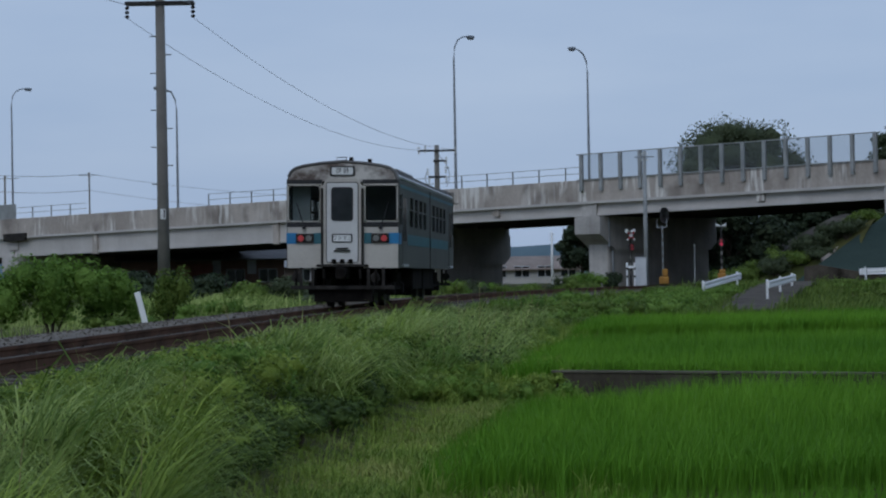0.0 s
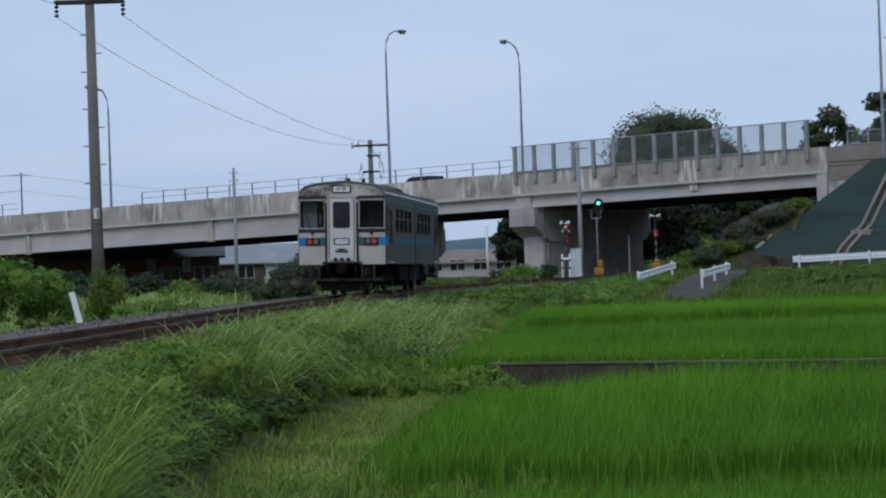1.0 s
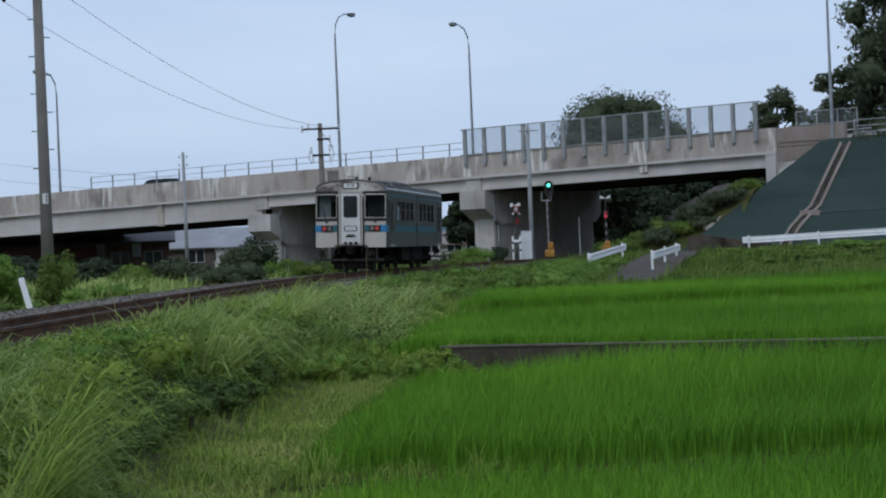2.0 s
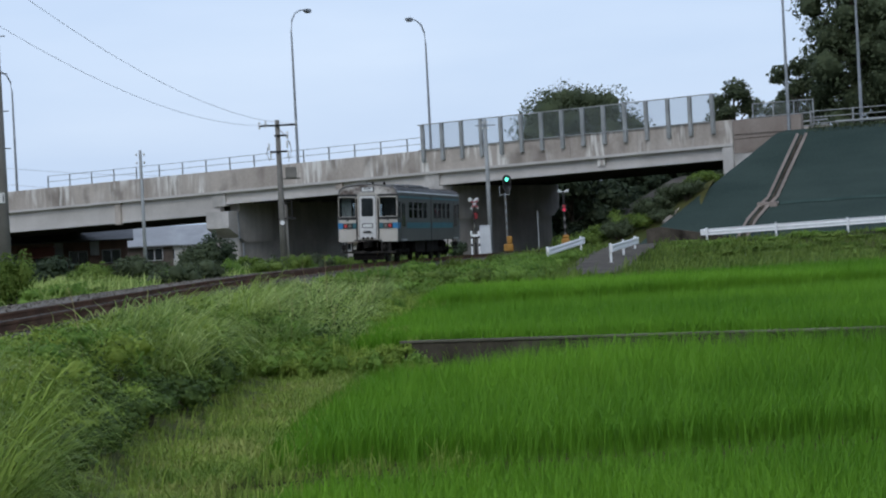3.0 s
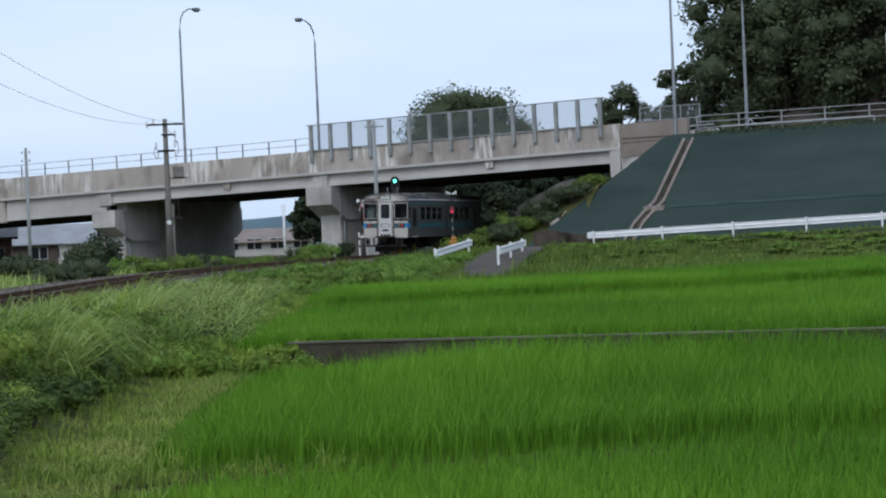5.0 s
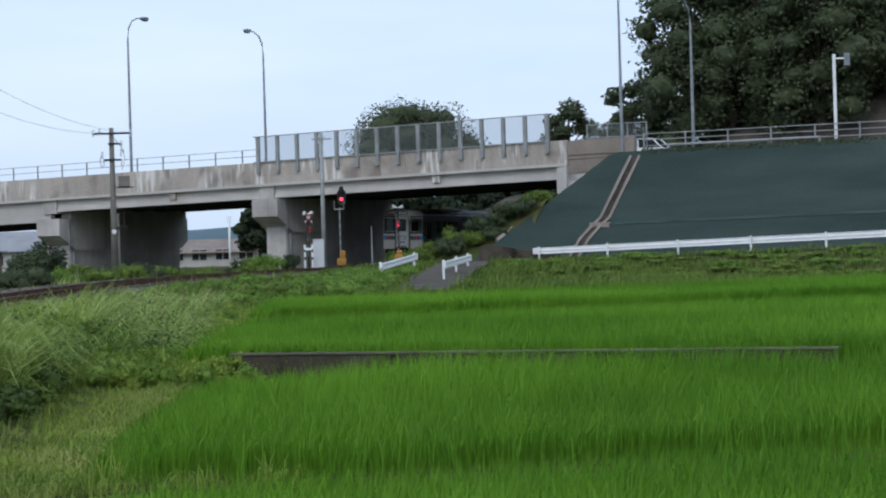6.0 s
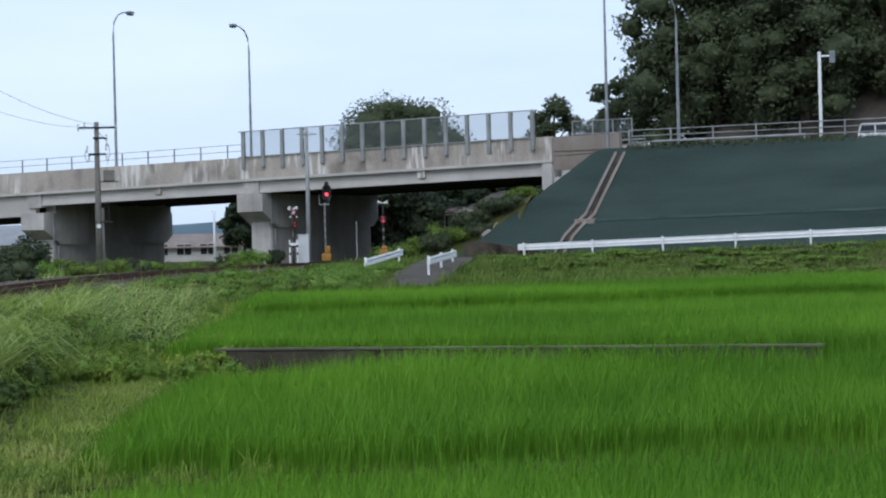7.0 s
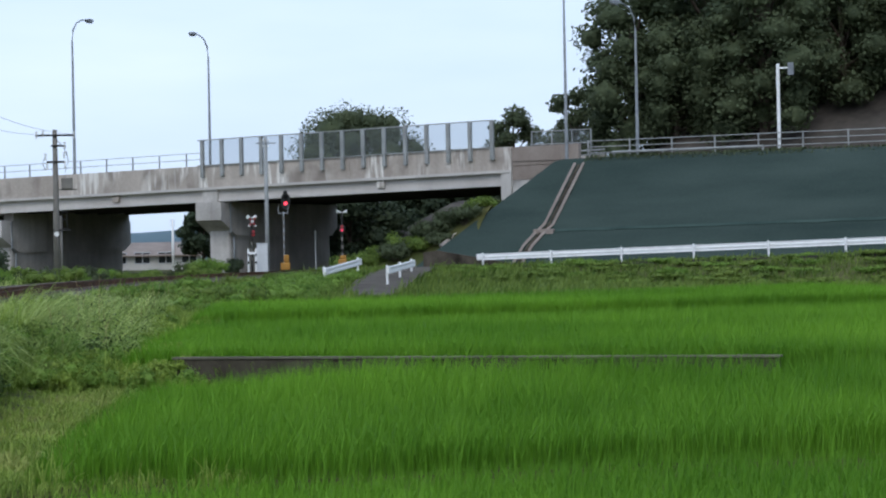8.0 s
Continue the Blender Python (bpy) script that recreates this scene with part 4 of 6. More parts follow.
    box(bm, -0.25, 0.35, -0.25, 0.25, -0.2, 0.28, 0.08)
    box(bm, -0.05, 0.3, -0.2, 0.2, 0.28, 0.75, 0.08)
    part("base_cover", bm, "orange", ob, "orange base cover")
    bm = bmesh.new()
    prism(bm, rounded(0.0, 0.26, -0.16, 0.16, 0.1, 5), -0.075, -0.06)
    prism(bm, rounded(0.0, 0.26, 0.17, 0.47, 0.1, 5), -0.075, -0.06)
    # made-up plate: both lenses always glow, it covers those that are out
    shutter = part("shutter", bm, "hood", ob, "added black plate that hides the lens that is out")
    return shutter


SHUTTER = signal()


def crossing_post(x, y, z0, lit, turn, label, cross=True, machine=True):
    ob = empty("crossing_signal", pose(x, y, z0, 0, 0, turn), label, "crossing signal", "signals of the level crossing")
    bm = bmesh.new()
    tube(bm, [(0, 0, -0.4), (0, 0, 3.0)], 0.055, 8)
    part("mast", bm, "dark_steel", ob)
    for k in range(4):
        bm = bmesh.new()
        tube(bm, [(0, 0, 0.55 + 0.45 * k), (0, 0, 0.75 + 0.45 * k)], 0.062, 8)
        part("mast_band", bm, "pole_concrete", ob, "faded white band")
    for s in (-1, 1) if cross else ():
        bm = bmesh.new()
        box(bm, -0.42, 0.42, -0.09 + 0.02 * s, -0.075 + 0.02 * s, -0.06, 0.06, 0.0, pose(0, 0, 2.85, 0, 45 * s, 0))
        arm = part("cross_arm", bm, "porcelain", ob)
        for c in (-0.2, 0.2):
            bm = bmesh.new()
            box(bm, c - 0.09, c + 0.09, -0.097 + 0.02 * s, -0.091 + 0.02 * s, -0.06, 0.06, 0.0, pose(0, 0, 2.85, 0, 45 * s, 0))
            part("stripe", bm, "red_paint", arm)
    bm = bmesh.new()
    prism(bm, rounded(-0.17, 0.17, 1.95, 2.35, 0.1), -0.14, -0.06)
    part("lamp_board", bm, "hood", ob)
    for z, m in ((2.25, "red_paint"), (2.05, "crossing_red" if lit else "red_paint")):
        bm = bmesh.new()
        tube(bm, [(0, -0.2, z), (0, -0.14, z)], 0.09, 12)
        part("lamp", bm, m, ob)
    for s in (-1, 1):
        bm = bmesh.new()
        tube(bm, [(s * 0.04, 0, 3.06), (s * 0.16, -0.02, 3.1), (s * 0.3, -0.04, 3.12)], [0.05, 0.07, 0.12], 10)
        part("horn", bm, "porcelain", ob)
    if machine:
        bm = bmesh.new()
        box(bm, -0.24, 0.24, -0.2, 0.2, -0.1, 0.42, 0.08)
        box(bm, -0.14, 0.2, -0.16, 0.16, 0.42, 0.62, 0.06)
        part("barrier_machine", bm, "orange", ob, "orange barrier machine")
    return ob


crossing_post(11.1, 130.5, 0.1, False, 32, "level crossing signal with a red and white cross, unlit", machine=False)
crossing_post(15.8, 125.0, 0.22, True, -8, "level crossing signal with a lit red lamp and orange base", False)


def relay_box():
    ob = empty("relay_cabinet", pose(11.75, 131.0, 0.05, 0, 0, -5), "white steel relay cabinet beside the crossing", "cabinet")
    bm = bmesh.new()
    box(bm, -0.32, 0.32, -0.25, 0.25, -0.2, 1.55, 0.02)
    part("body", bm, "box_white", ob)
    bm = bmesh.new()
    box(bm, -0.28, 0.28, -0.27, -0.252, 0.1, 1.48)
    part("door", bm, "box_white", ob)
    bm = bmesh.new()
    box(bm, -0.36, 0.36, -0.3, 0.3, 1.552, 1.61, 0.02)
    part("lid", bm, "box_white", ob)
    ob = empty("white_barrier", pose(10.95, 129.9, 0.05), "short white painted barrier posts with dark marks", "barrier")
    for x in (-0.12, 0.32):
        bm = bmesh.new()
        box(bm, x - 0.05, x + 0.05, -0.06, 0.06, -0.2, 1.3, 0.02)
        post = part("post", bm, "white_paint", ob)
        for z in (0.4, 0.85):
            bm = bmesh.new()
            box(bm, x - 0.052, x + 0.052, -0.066, -0.062, z, z + 0.14)
            part("mark", bm, "black_trim", post)
    bm = bmesh.new()
    box(bm, -0.12, 0.32, -0.03, 0.03, 0.95, 1.1)
    part("bar", bm, "white_paint", ob)


relay_box()


def post_marker(x, y, z, h, w, tilt, label):
    ob = empty("marker_post", pose(x, y, z, 0, tilt, 0), label, "post")
    bm = bmesh.new()
    box(bm, -w / 2, w / 2, -0.04, 0.04, -0.4, h, 0.015)
    part("post", bm, "white_paint", ob)
    return ob


post_marker(-6.66, 49.5, -0.45, 0.95, 0.13, -14, "leaning white marker post beside the track")
ob = post_marker(16.2, 142.0, 0.0, 2.5, 0.08, 0, "thin post with a white plate beside the track")
bm = bmesh.new()
box(bm, -0.055, 0.055, -0.06, -0.042, 1.85, 2.4)
part("plate", bm, "sign_white", ob)


# ---- the railcar: local y runs forwards, its rear end at y = 0 ----
LONG, HALF, FLOOR, EAVE, CROWN = 15.8, 1.36, 0.95, 3.08, 3.48
BOGIES = (2.75, 13.05)


def writing(body, size, x, y, z, mat, parent, name):
    """Letters that face the rear, as a mesh."""
    cu = bpy.data.curves.new(name, "FONT")
    cu.body, cu.size, cu.align_x, cu.align_y, cu.extrude = body, size, "CENTER", "CENTER", 0.002
    tmp = bpy.data.objects.new(name, cu)
    me = bpy.data.meshes.new_from_object(tmp)
    bpy.data.objects.remove(tmp)
    me.transform(pose(x, y, z, 90, 0, 0))
    return finish(name, me, mat, parent)


def section():
    """The car's outline in x, z, from the floor up the side and over the roof."""
    right = [(HALF - 0.02, FLOOR), (HALF, FLOOR + 0.1), (HALF, 2.2), (HALF - 0.02, EAVE - 0.06), (HALF - 0.05, EAVE + 0.06), (HALF - 0.10, EAVE + 0.16),
             (HALF - 0.2, EAVE + 0.24), (HALF - 0.42, EAVE + 0.30), (HALF - 0.85, EAVE + 0.36), (0, CROWN)]
    return right, [(-x, z) for x, z in right[::-1][1:]]


def plate_with_holes(bm, x0, x1, z0, z1, holes, y, thick):
    """An upright plate with rectangular openings, cut into blocks round them (holes in one row, left to right)."""
    if not holes:
        return box(bm, x0, x1, y, y + thick, z0, z1)
    a, b = holes[0][2], holes[0][3]
    box(bm, x0, x1, y, y + thick, z0, a)
    box(bm, x0, x1, y, y + thick, b, z1)
    cur = x0
    for h0, h1, _, _ in holes:
        box(bm, cur, h0, y, y + thick, a, b)
        cur = h1
    return box(bm, cur, x1, y, y + thick, a, b)


def frame_ring(bm, x0, x1, z0, z1, r, w, y0, y1):
    """A rounded window frame."""
    o, i = rounded(x0 - w, x1 + w, z0 - w, z1 + w, r + w), rounded(x0, x1, z0, z1, r)
    n = len(o)
    v = [[bm.verts.new((x, y, z)) for x, z in ring] for y in (y0, y1) for ring in (o, i)]
    for k in range(n):
        j = (k + 1) % n
        bm.faces.new((v[0][k], v[0][j], v[1][j], v[1][k]))
        bm.faces.new((v[2][k], v[3][k], v[3][j], v[2][j]))
        bm.faces.new((v[0][k], v[2][k], v[2][j], v[0][j]))
        bm.faces.new((v[1][k], v[1][j], v[3][j], v[3][k]))
    return bm


def end_wall(car, at, sign):
    """One end of the car with its door, windows, lamps and signs. sign +1: the rear, which faces -y."""
    m = Matrix.Translation((0, at, 0)) @ (Matrix() if sign > 0 else pose(0, 0, 0, 0, 0, 180))
    start = set(scene.collection.objects)
    bm = bmesh.new()
    plate_with_holes(bm, -HALF + 0.03, -0.5, FLOOR, 3.02, [(-1.32, -0.53, 2.06, 2.94)], 0.0, 0.07)
    plate_with_holes(bm, 0.5, HALF - 0.03, FLOOR, 3.02, [(0.53, 1.32, 2.06, 2.94)], 0.0, 0.07)
    bmesh.ops.remove_doubles(bm, verts=bm.verts[:], dist=0.001)
    part("end_panel", bm, "body", car)
    bm = bmesh.new()
    right, left = section()
    brow = [(x * 0.985, z) for x, z in right + left if z > EAVE - 0.08]
    v = [bm.verts.new((x, 0.01, z)) for x, z in [(HALF - 0.05, 3.02)] + brow + [(-HALF + 0.05, 3.02)]]
    bm.faces.new(v)
    e = bmesh.ops.extrude_face_region(bm, geom=bm.faces[:])
    bmesh.ops.translate(bm, vec=(0, 0.1, 0), verts=[q for q in e["geom"] if isinstance(q, bmesh.types.BMVert)])
    bmesh.ops.recalc_face_normals(bm, faces=bm.faces[:])
    part("brow", bm, "brow", car, "sooty and rust-stained brow")
    bm = bmesh.new()
    tube(bm, [(x, 0.03, z + 0.015) for x, z in brow], 0.045, 6)
    part("roof_rim", bm, "train_roof", car, "sooty roof rim")
    for x0, x1 in ((-1.32, -0.53), (0.53, 1.32)):
        bm = bmesh.new()
        frame_ring(bm, x0 + 0.02, x1 - 0.02, 2.08, 2.92, 0.07, 0.018, -0.015, 0.02)
        pane_frame = part("window_frame", bm, "body", car, "pale rubber window frame")
        bm = bmesh.new()
        box(bm, x0, x1, 0.012, 0.02, 2.06, 2.94)
        part("pane", bm, "train_glass", pane_frame)
        for z0, z1 in ((1.93, 2.045), (2.965, 3.06)):
            bm = bmesh.new()
            box(bm, min(x0, -HALF + 0.02) if x0 < 0 else x0 - 0.04, x1 + 0.04 if x0 < 0 else HALF - 0.02, -0.012, 0.0, z0, z1, 0.004)
            part("black_strip", bm, "black_trim", car)
        s = -1 if x0 < 0 else 1
        bm = bmesh.new()
        a, b = sorted((s * (HALF - 0.01), s * 1.1))
        box(bm, a, b, -0.008, 0.0, 1.53, 1.79)
        part("blue_stripe", bm, "blue_band", car)
        bm = bmesh.new()
        a, b = sorted((s * 0.52, s * 0.7))
        box(bm, a, b, -0.008, 0.0, 1.53, 1.79)
        part("teal_stripe", bm, "teal_band", car)
        bm = bmesh.new()
        a, b = sorted((s * 1.12, s * 0.69))
        prism(bm, rounded(a, b, 1.545, 1.775, 0.03), -0.05, 0.0)
        bezel = part("lamp_bezel", bm, "skirt", car)
        bm = bmesh.new()
        tube(bm, [(s * 1.0, -0.065, 1.66), (s * 1.0, -0.05, 1.66)], 0.075, 14)
        part("tail_lamp", bm, "tail_red" if sign > 0 else "red_paint", bezel, "lit red tail lamp" if sign > 0 else "")
        bm = bmesh.new()
        tube(bm, [(s * 0.81, -0.065, 1.66), (s * 0.81, -0.05, 1.66)], 0.075, 14)
        part("head_lamp", bm, "lamp_clear", bezel)
        bm = bmesh.new()
        tube(bm, [(s * 0.92, -0.05, 1.88), (s * 0.92, -0.05, 1.94)], 0.045, 8)
        tube(bm, [(s * 0.92, -0.04, 1.93), (s * 1.1, -0.03, 2.5)], 0.012, 5)
        part("wiper", bm, "black_trim", car)
    # gangway door in a raised frame
    bm = bmesh.new()
    out = [(-0.5, 1.04), (0.5, 1.04), (0.5, 2.88), (0.36, 3.09), (-0.36, 3.09), (-0.5, 2.88)]
    prism(bm, out, -0.05, 0.06)
    part("door_frame", bm, "body", car)
    bm = bmesh.new()
    frame_ring(bm, -0.37, 0.37, 1.09, 2.98, 0.05, 0.022, -0.056, -0.045)
    part("door_gap", bm, "black_trim", car)
    for x in (-0.485, 0.485):
        bm = bmesh.new()
        box(bm, x - 0.03, x + 0.03, -0.085, -0.05, 1.04, 2.86, 0.01)
        part("gangway_edge", bm, "skirt", car)
    bm = bmesh.new()
    prism(bm, rounded(-0.37, 0.37, 1.09, 2.98, 0.05), -0.075, -0.04)
    door = part("door", bm, "door_white", car, "pale gangway door")
    bm = bmesh.new()
    frame_ring(bm, -0.235, 0.235, 2.1, 2.85, 0.05, 0.03, -0.09, -0.07)
    part("window_seal", bm, "black_trim", door)
    bm = bmesh.new()
    prism(bm, rounded(-0.235, 0.235, 2.1, 2.85, 0.05), -0.082, -0.078)
    part("pane", bm, "dark_pane", door)
    bm = bmesh.new()
    prism(bm, rounded(-0.25, 0.25, 1.555, 1.765, 0.05), -0.09, -0.07)
    plate = part("sign_frame", bm, "black_trim", door)
    bm = bmesh.new()
    prism(bm, rounded(-0.215, 0.215, 1.585, 1.735, 0.03), -0.097, -0.091)
    part("sign_plate", bm, "sign_white", door)
    writing("ワンマン", 0.115, 0, -0.099, 1.66, "black_trim", door, "lettering")
    bm = bmesh.new()
    tube(bm, [(-0.2, -0.11, 1.36), (0.2, -0.11, 1.36)], 0.02, 6)
    tube(bm, [(-0.14, -0.1, 1.42), (0.14, -0.1, 1.42)], 0.02, 6)
    part("grab_bar", bm, "skirt", door)
    for x in (-0.2, 0.0, 0.2):
        bm = bmesh.new()
        box(bm, x - 0.05, x + 0.05, -0.14, -0.05, 1.06, 1.16, 0.015)
        part("hose_socket", bm, "underframe", car)
    bm = bmesh.new()
    box(bm, -0.62, 0.62, -0.1, 0.0, 0.98, 1.035, 0.01)
    part("door_step", bm, "skirt", car)
    # destination box
    bm = bmesh.new()
    prism(bm, rounded(-0.30, 0.30, 3.15, 3.38, 0.03), -0.03, 0.05)
    part("destination_frame", bm, "black_trim", car)
    bm = bmesh.new()
    prism(bm, rounded(-0.255, 0.255, 3.18, 3.35, 0.02), -0.037, -0.031)
    sign_plate = part("destination_plate", bm, "sign_white", car)
    writing("伊 野", 0.14, 0, -0.039, 3.265, "black_trim", sign_plate, "lettering")
    # below the floor
    bm = bmesh.new()
    box(bm, -1.25, 1.25, -0.03, 0.03, 0.44, 0.53, 0.01)
    for x in (-1.0, -0.72, 0.62, 0.98):
        box(bm, x - 0.035, x + 0.035, -0.02, 0.03, 0.5, 0.96)
    part("pilot_frame", bm, "skirt", car)
    bm = bmesh.new()
    box(bm, -0.7, 0.7, 0.12, 0.17, 0.14, 0.44, 0.01)
    part("snow_plough", bm, "underframe", car)
    bm = bmesh.new()
    box(bm, -0.14, 0.14, -0.3, 0.5, 0.68, 0.96, 0.05)
    tube(bm, [(0, -0.42, 0.82), (0, -0.2, 0.82)], [0.13, 0.16], 10)
    part("coupler", bm, "underframe", car)
    for x in (-1.12, 0.8, 0.42, -0.45):
        bm = bmesh.new()
        tube(bm, [(x, -0.05, 0.92), (x + 0.02, -0.12, 0.7), (x, 0.0, 0.55)], 0.035, 6)
        part("brake_hose", bm, "underframe", car)
    for x in (-1.12, 0.78):
        bm = bmesh.new()
        tube(bm, [(x, 0.02, 0.72), (x, 0.1, 0.72)], 0.12, 12)
        part("air_horn", bm, "skirt", car)
    for o in set(scene.collection.objects) - start:
        if o.parent is car:
            o.matrix_basis = m @ o.matrix_basis


def railcar():
    car = empty("railcar", Matrix(), "single diesel railcar, dull pale body with blue stripes, tail lamps lit", "train")
    right, left = section()
    # sides with window openings
    win = [(0.1, 0.62)] + [(2.5 + 1.16 * i, 3.42 + 1.16 * i) for i in range(4)] + [(8.55 + 1.16 * i, 9.47 + 1.16 * i) for i in range(4)] + [(LONG - 0.62, LONG - 0.1)]
    for s in (-1, 1):
        turn = Matrix.Translation((s * (HALF - 0.035), 0, 0)) @ Matrix(((0, s, 0, 0), (1, 0, 0, 0), (0, 0, 1, 0), (0, 0, 0, 1)))
        bm = bmesh.new()
        holes = [(a, b, 1.95, 2.74) for a, b in win]
        plate_with_holes(bm, 0.05, LONG - 0.05, FLOOR, EAVE - 0.02, holes, -0.03, 0.06)
        bmesh.ops.transform(bm, matrix=turn, verts=bm.verts[:])
        bmesh.ops.recalc_face_normals(bm, faces=bm.faces[:])
        part("side_panel", bm, "side", car, "dull grey steel side, coloured far darker than the ends")
        for a, b in win:
            bm = bmesh.new()
            frame_ring(bm, a + 0.03, b - 0.03, 1.98, 2.71, 0.06, 0.05, -0.01, 0.035)
            box(bm, a, b, 0.0, 0.03, 2.38, 2.42)
            bmesh.ops.transform(bm, matrix=turn, verts=bm.verts[:])
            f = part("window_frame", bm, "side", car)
            bm = bmesh.new()
            box(bm, a, b, 0.005, 0.012, 1.95, 2.74)
            bmesh.ops.transform(bm, matrix=turn, verts=bm.verts[:])
            part("pane", bm, "train_glass", f)
        for a, b in ((2.0, 7.75), (8.15, 13.75)):
            bm = bmesh.new()
            box(bm, a, b, 0.03, 0.037, 1.52, 1.78)
            bmesh.ops.transform(bm, matrix=turn, verts=bm.verts[:])
            part("side_stripe", bm, "teal_band", car)
        bm = bmesh.new()
        box(bm, 0.05, 0.5, 0.03, 0.037, 1.52, 1.78)
        bmesh.ops.transform(bm, matrix=turn, verts=bm.verts[:])
        part("corner_stripe", bm, "blue_band", car)
        bm = bmesh.new()
        box(bm, 0.3, LONG - 0.3, 0.02, 0.034, 2.88, 2.96)
        bmesh.ops.transform(bm, matrix=turn, verts=bm.verts[:])
        part("upper_stripe", bm, "teal_band", car)
        for a in (0.75, 14.05):
            bm = bmesh.new()
            prism(bm, rounded(a, a + 0.95, 1.05, 2.8, 0.05), 0.03, 0.042)
            bmesh.ops.transform(bm, matrix=turn, verts=bm.verts[:])
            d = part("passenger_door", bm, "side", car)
            for k in (0.1, 0.52):
                bm = bmesh.new()
                prism(bm, rounded(a + k, a + k + 0.33, 1.6, 2.65, 0.04), 0.043, 0.046)
                bmesh.ops.transform(bm, matrix=turn, verts=bm.verts[:])
                part("pane", bm, "dark_pane", d)
            bm = bmesh.new()
            box(bm, a - 0.05, a + 1.0, 0.03, 0.09, 0.98, 1.04, 0.01)
            bmesh.ops.transform(bm, matrix=turn, verts=bm.verts[:])
            part("door_step", bm, "cove", car)
        bm = bmesh.new()
        box(bm, 7.92, 7.98, 0.03, 0.045, FLOOR, EAVE - 0.05)
        bmesh.ops.transform(bm, matrix=turn, verts=bm.verts[:])
        part("joint_cover", bm, "skirt", car)
    # roof
    bm = bmesh.new()
    arc = [(x, z) for x, z in right if z > EAVE - 0.1] + [(x, z) for x, z in left if z > EAVE - 0.1]
    prev = None
    for y, shrink in ((0.1, 0.0), (0.35, 0.0), (LONG - 0.35, 0.0), (LONG - 0.1, 0.0)):
        row = [bm.verts.new((x, y, z)) for x, z in arc]
        if prev:
            for i in range(len(row) - 1):
                bm.faces.new((prev[i], prev[i + 1], row[i + 1], row[i]))
        prev = row
    bmesh.ops.solidify(bm, geom=bm.faces[:], thickness=0.03)
    bmesh.ops.recalc_face_normals(bm, faces=bm.faces[:])
    part("roof", bm, "train_roof", car, "sooty grey roof", True)
    for s in (-1, 1):
        bm = bmesh.new()
        tube(bm, [(s * (HALF - 0.06), 0.1, EAVE + 0.06), (s * (HALF - 0.06), LONG - 0.1, EAVE + 0.06)], 0.05, 6)
        part("gutter", bm, "cove", car, "pale rain gutter")
    for a, b, w, h in ((2.6, 5.0, 0.7, 0.12), (5.4, 9.2, 0.78, 0.15), (9.8, 11.6, 0.6, 0.12)):
        bm = bmesh.new()
        box(bm, -w, w, a, b, CROWN - 0.16, CROWN + h - 0.06, 0.07)
        part("roof_unit", bm, "train_roof", car, "low grey roof cooling unit")
    for x, y in ((0.15, 0.5), (-0.35, 12.6), (0.5, 1.3)):
        bm = bmesh.new()
        tube(bm, [(x, y, CROWN - 0.1), (x, y, CROWN + 0.14)], [0.07, 0.05], 8)
        part("ventilator", bm, "underframe", car)
    bm = bmesh.new()
    tube(bm, [(-0.25, 0.9, CROWN - 0.05), (-0.25, 0.9, CROWN + 0.16), (-0.02, 0.9, CROWN + 0.16), (-0.02, 0.9, CROWN - 0.05)], 0.014, 5)
    part("aerial", bm, "underframe", car)
    # inside
    bm = bmesh.new()
    box(bm, -HALF + 0.1, HALF - 0.1, 0.12, LONG - 0.12, FLOOR + 0.02, FLOOR + 0.2)
    part("floor_frame", bm, "underframe", car)
    bm = bmesh.new()
    box(bm, -HALF + 0.1, HALF - 0.1, 0.12, LONG - 0.12, 2.98, 3.02)
    part("inner_ceiling", bm, "inside", car)
    for y in (1.9, LONG - 1.95):
        bm = bmesh.new()
        plate_with_holes(bm, -HALF + 0.08, HALF - 0.08, FLOOR + 0.2, 2.98, [(-1.1, -0.5, 1.9, 2.7), (-0.35, 0.35, 1.2, 2.75)], y, 0.05)
        part("cab_wall", bm, "inside", car)
    bm = bmesh.new()
    box(bm, -1.27, -0.84, 0.45, 0.5, FLOOR + 0.2, 2.96)
    part("cab_screen", bm, "inside", car)
    for s in (-1, 1):
        bm = bmesh.new()
        a, b = sorted((s * 0.85, s * 1.25))
        box(bm, a, b, 2.3, LONG - 2.3, 1.2, 1.6, 0.05)
        a, b = sorted((s * 1.15, s * 1.28))
        box(bm, a, b, 2.3, LONG - 2.3, 1.55, 2.0, 0.04)
        part("bench", bm, "seat_cloth", car)
    for y in (0.75, LONG - 0.75):
        bm = bmesh.new()
        box(bm, 0.55, 1.25, y - 0.35, y + 0.35, FLOOR + 0.2, 1.95, 0.05)
        part("cab_desk", bm, "underframe", car)
    # under the floor
    for a, b, x0, x1, z0 in ((4.6, 6.6, -1.2, -0.3, 0.35), (4.8, 7.2, 0.25, 1.2, 0.4), (7.0, 9.6, -1.1, 0.1, 0.3), (7.6, 10.6, 0.3, 1.2, 0.38), (9.9, 11.3, -1.2, -0.4, 0.42)):
        bm = bmesh.new()
        box(bm, x0, x1, a, b, z0, FLOOR + 0.05, 0.04)
        part("equipment_case", bm, "underframe", car)
    wheelsets = []
    for c in BOGIES:
        bm = bmesh.new()
        for x in (-0.95, 0.95):
            box(bm, x - 0.07, x + 0.07, c - 1.45, c + 1.45, 0.42, 0.6, 0.03)
            for y in (c - 1.0, c + 1.0):
                box(bm, x - 0.12, x + 0.12, y - 0.16, y + 0.16, 0.3, 0.58, 0.04)
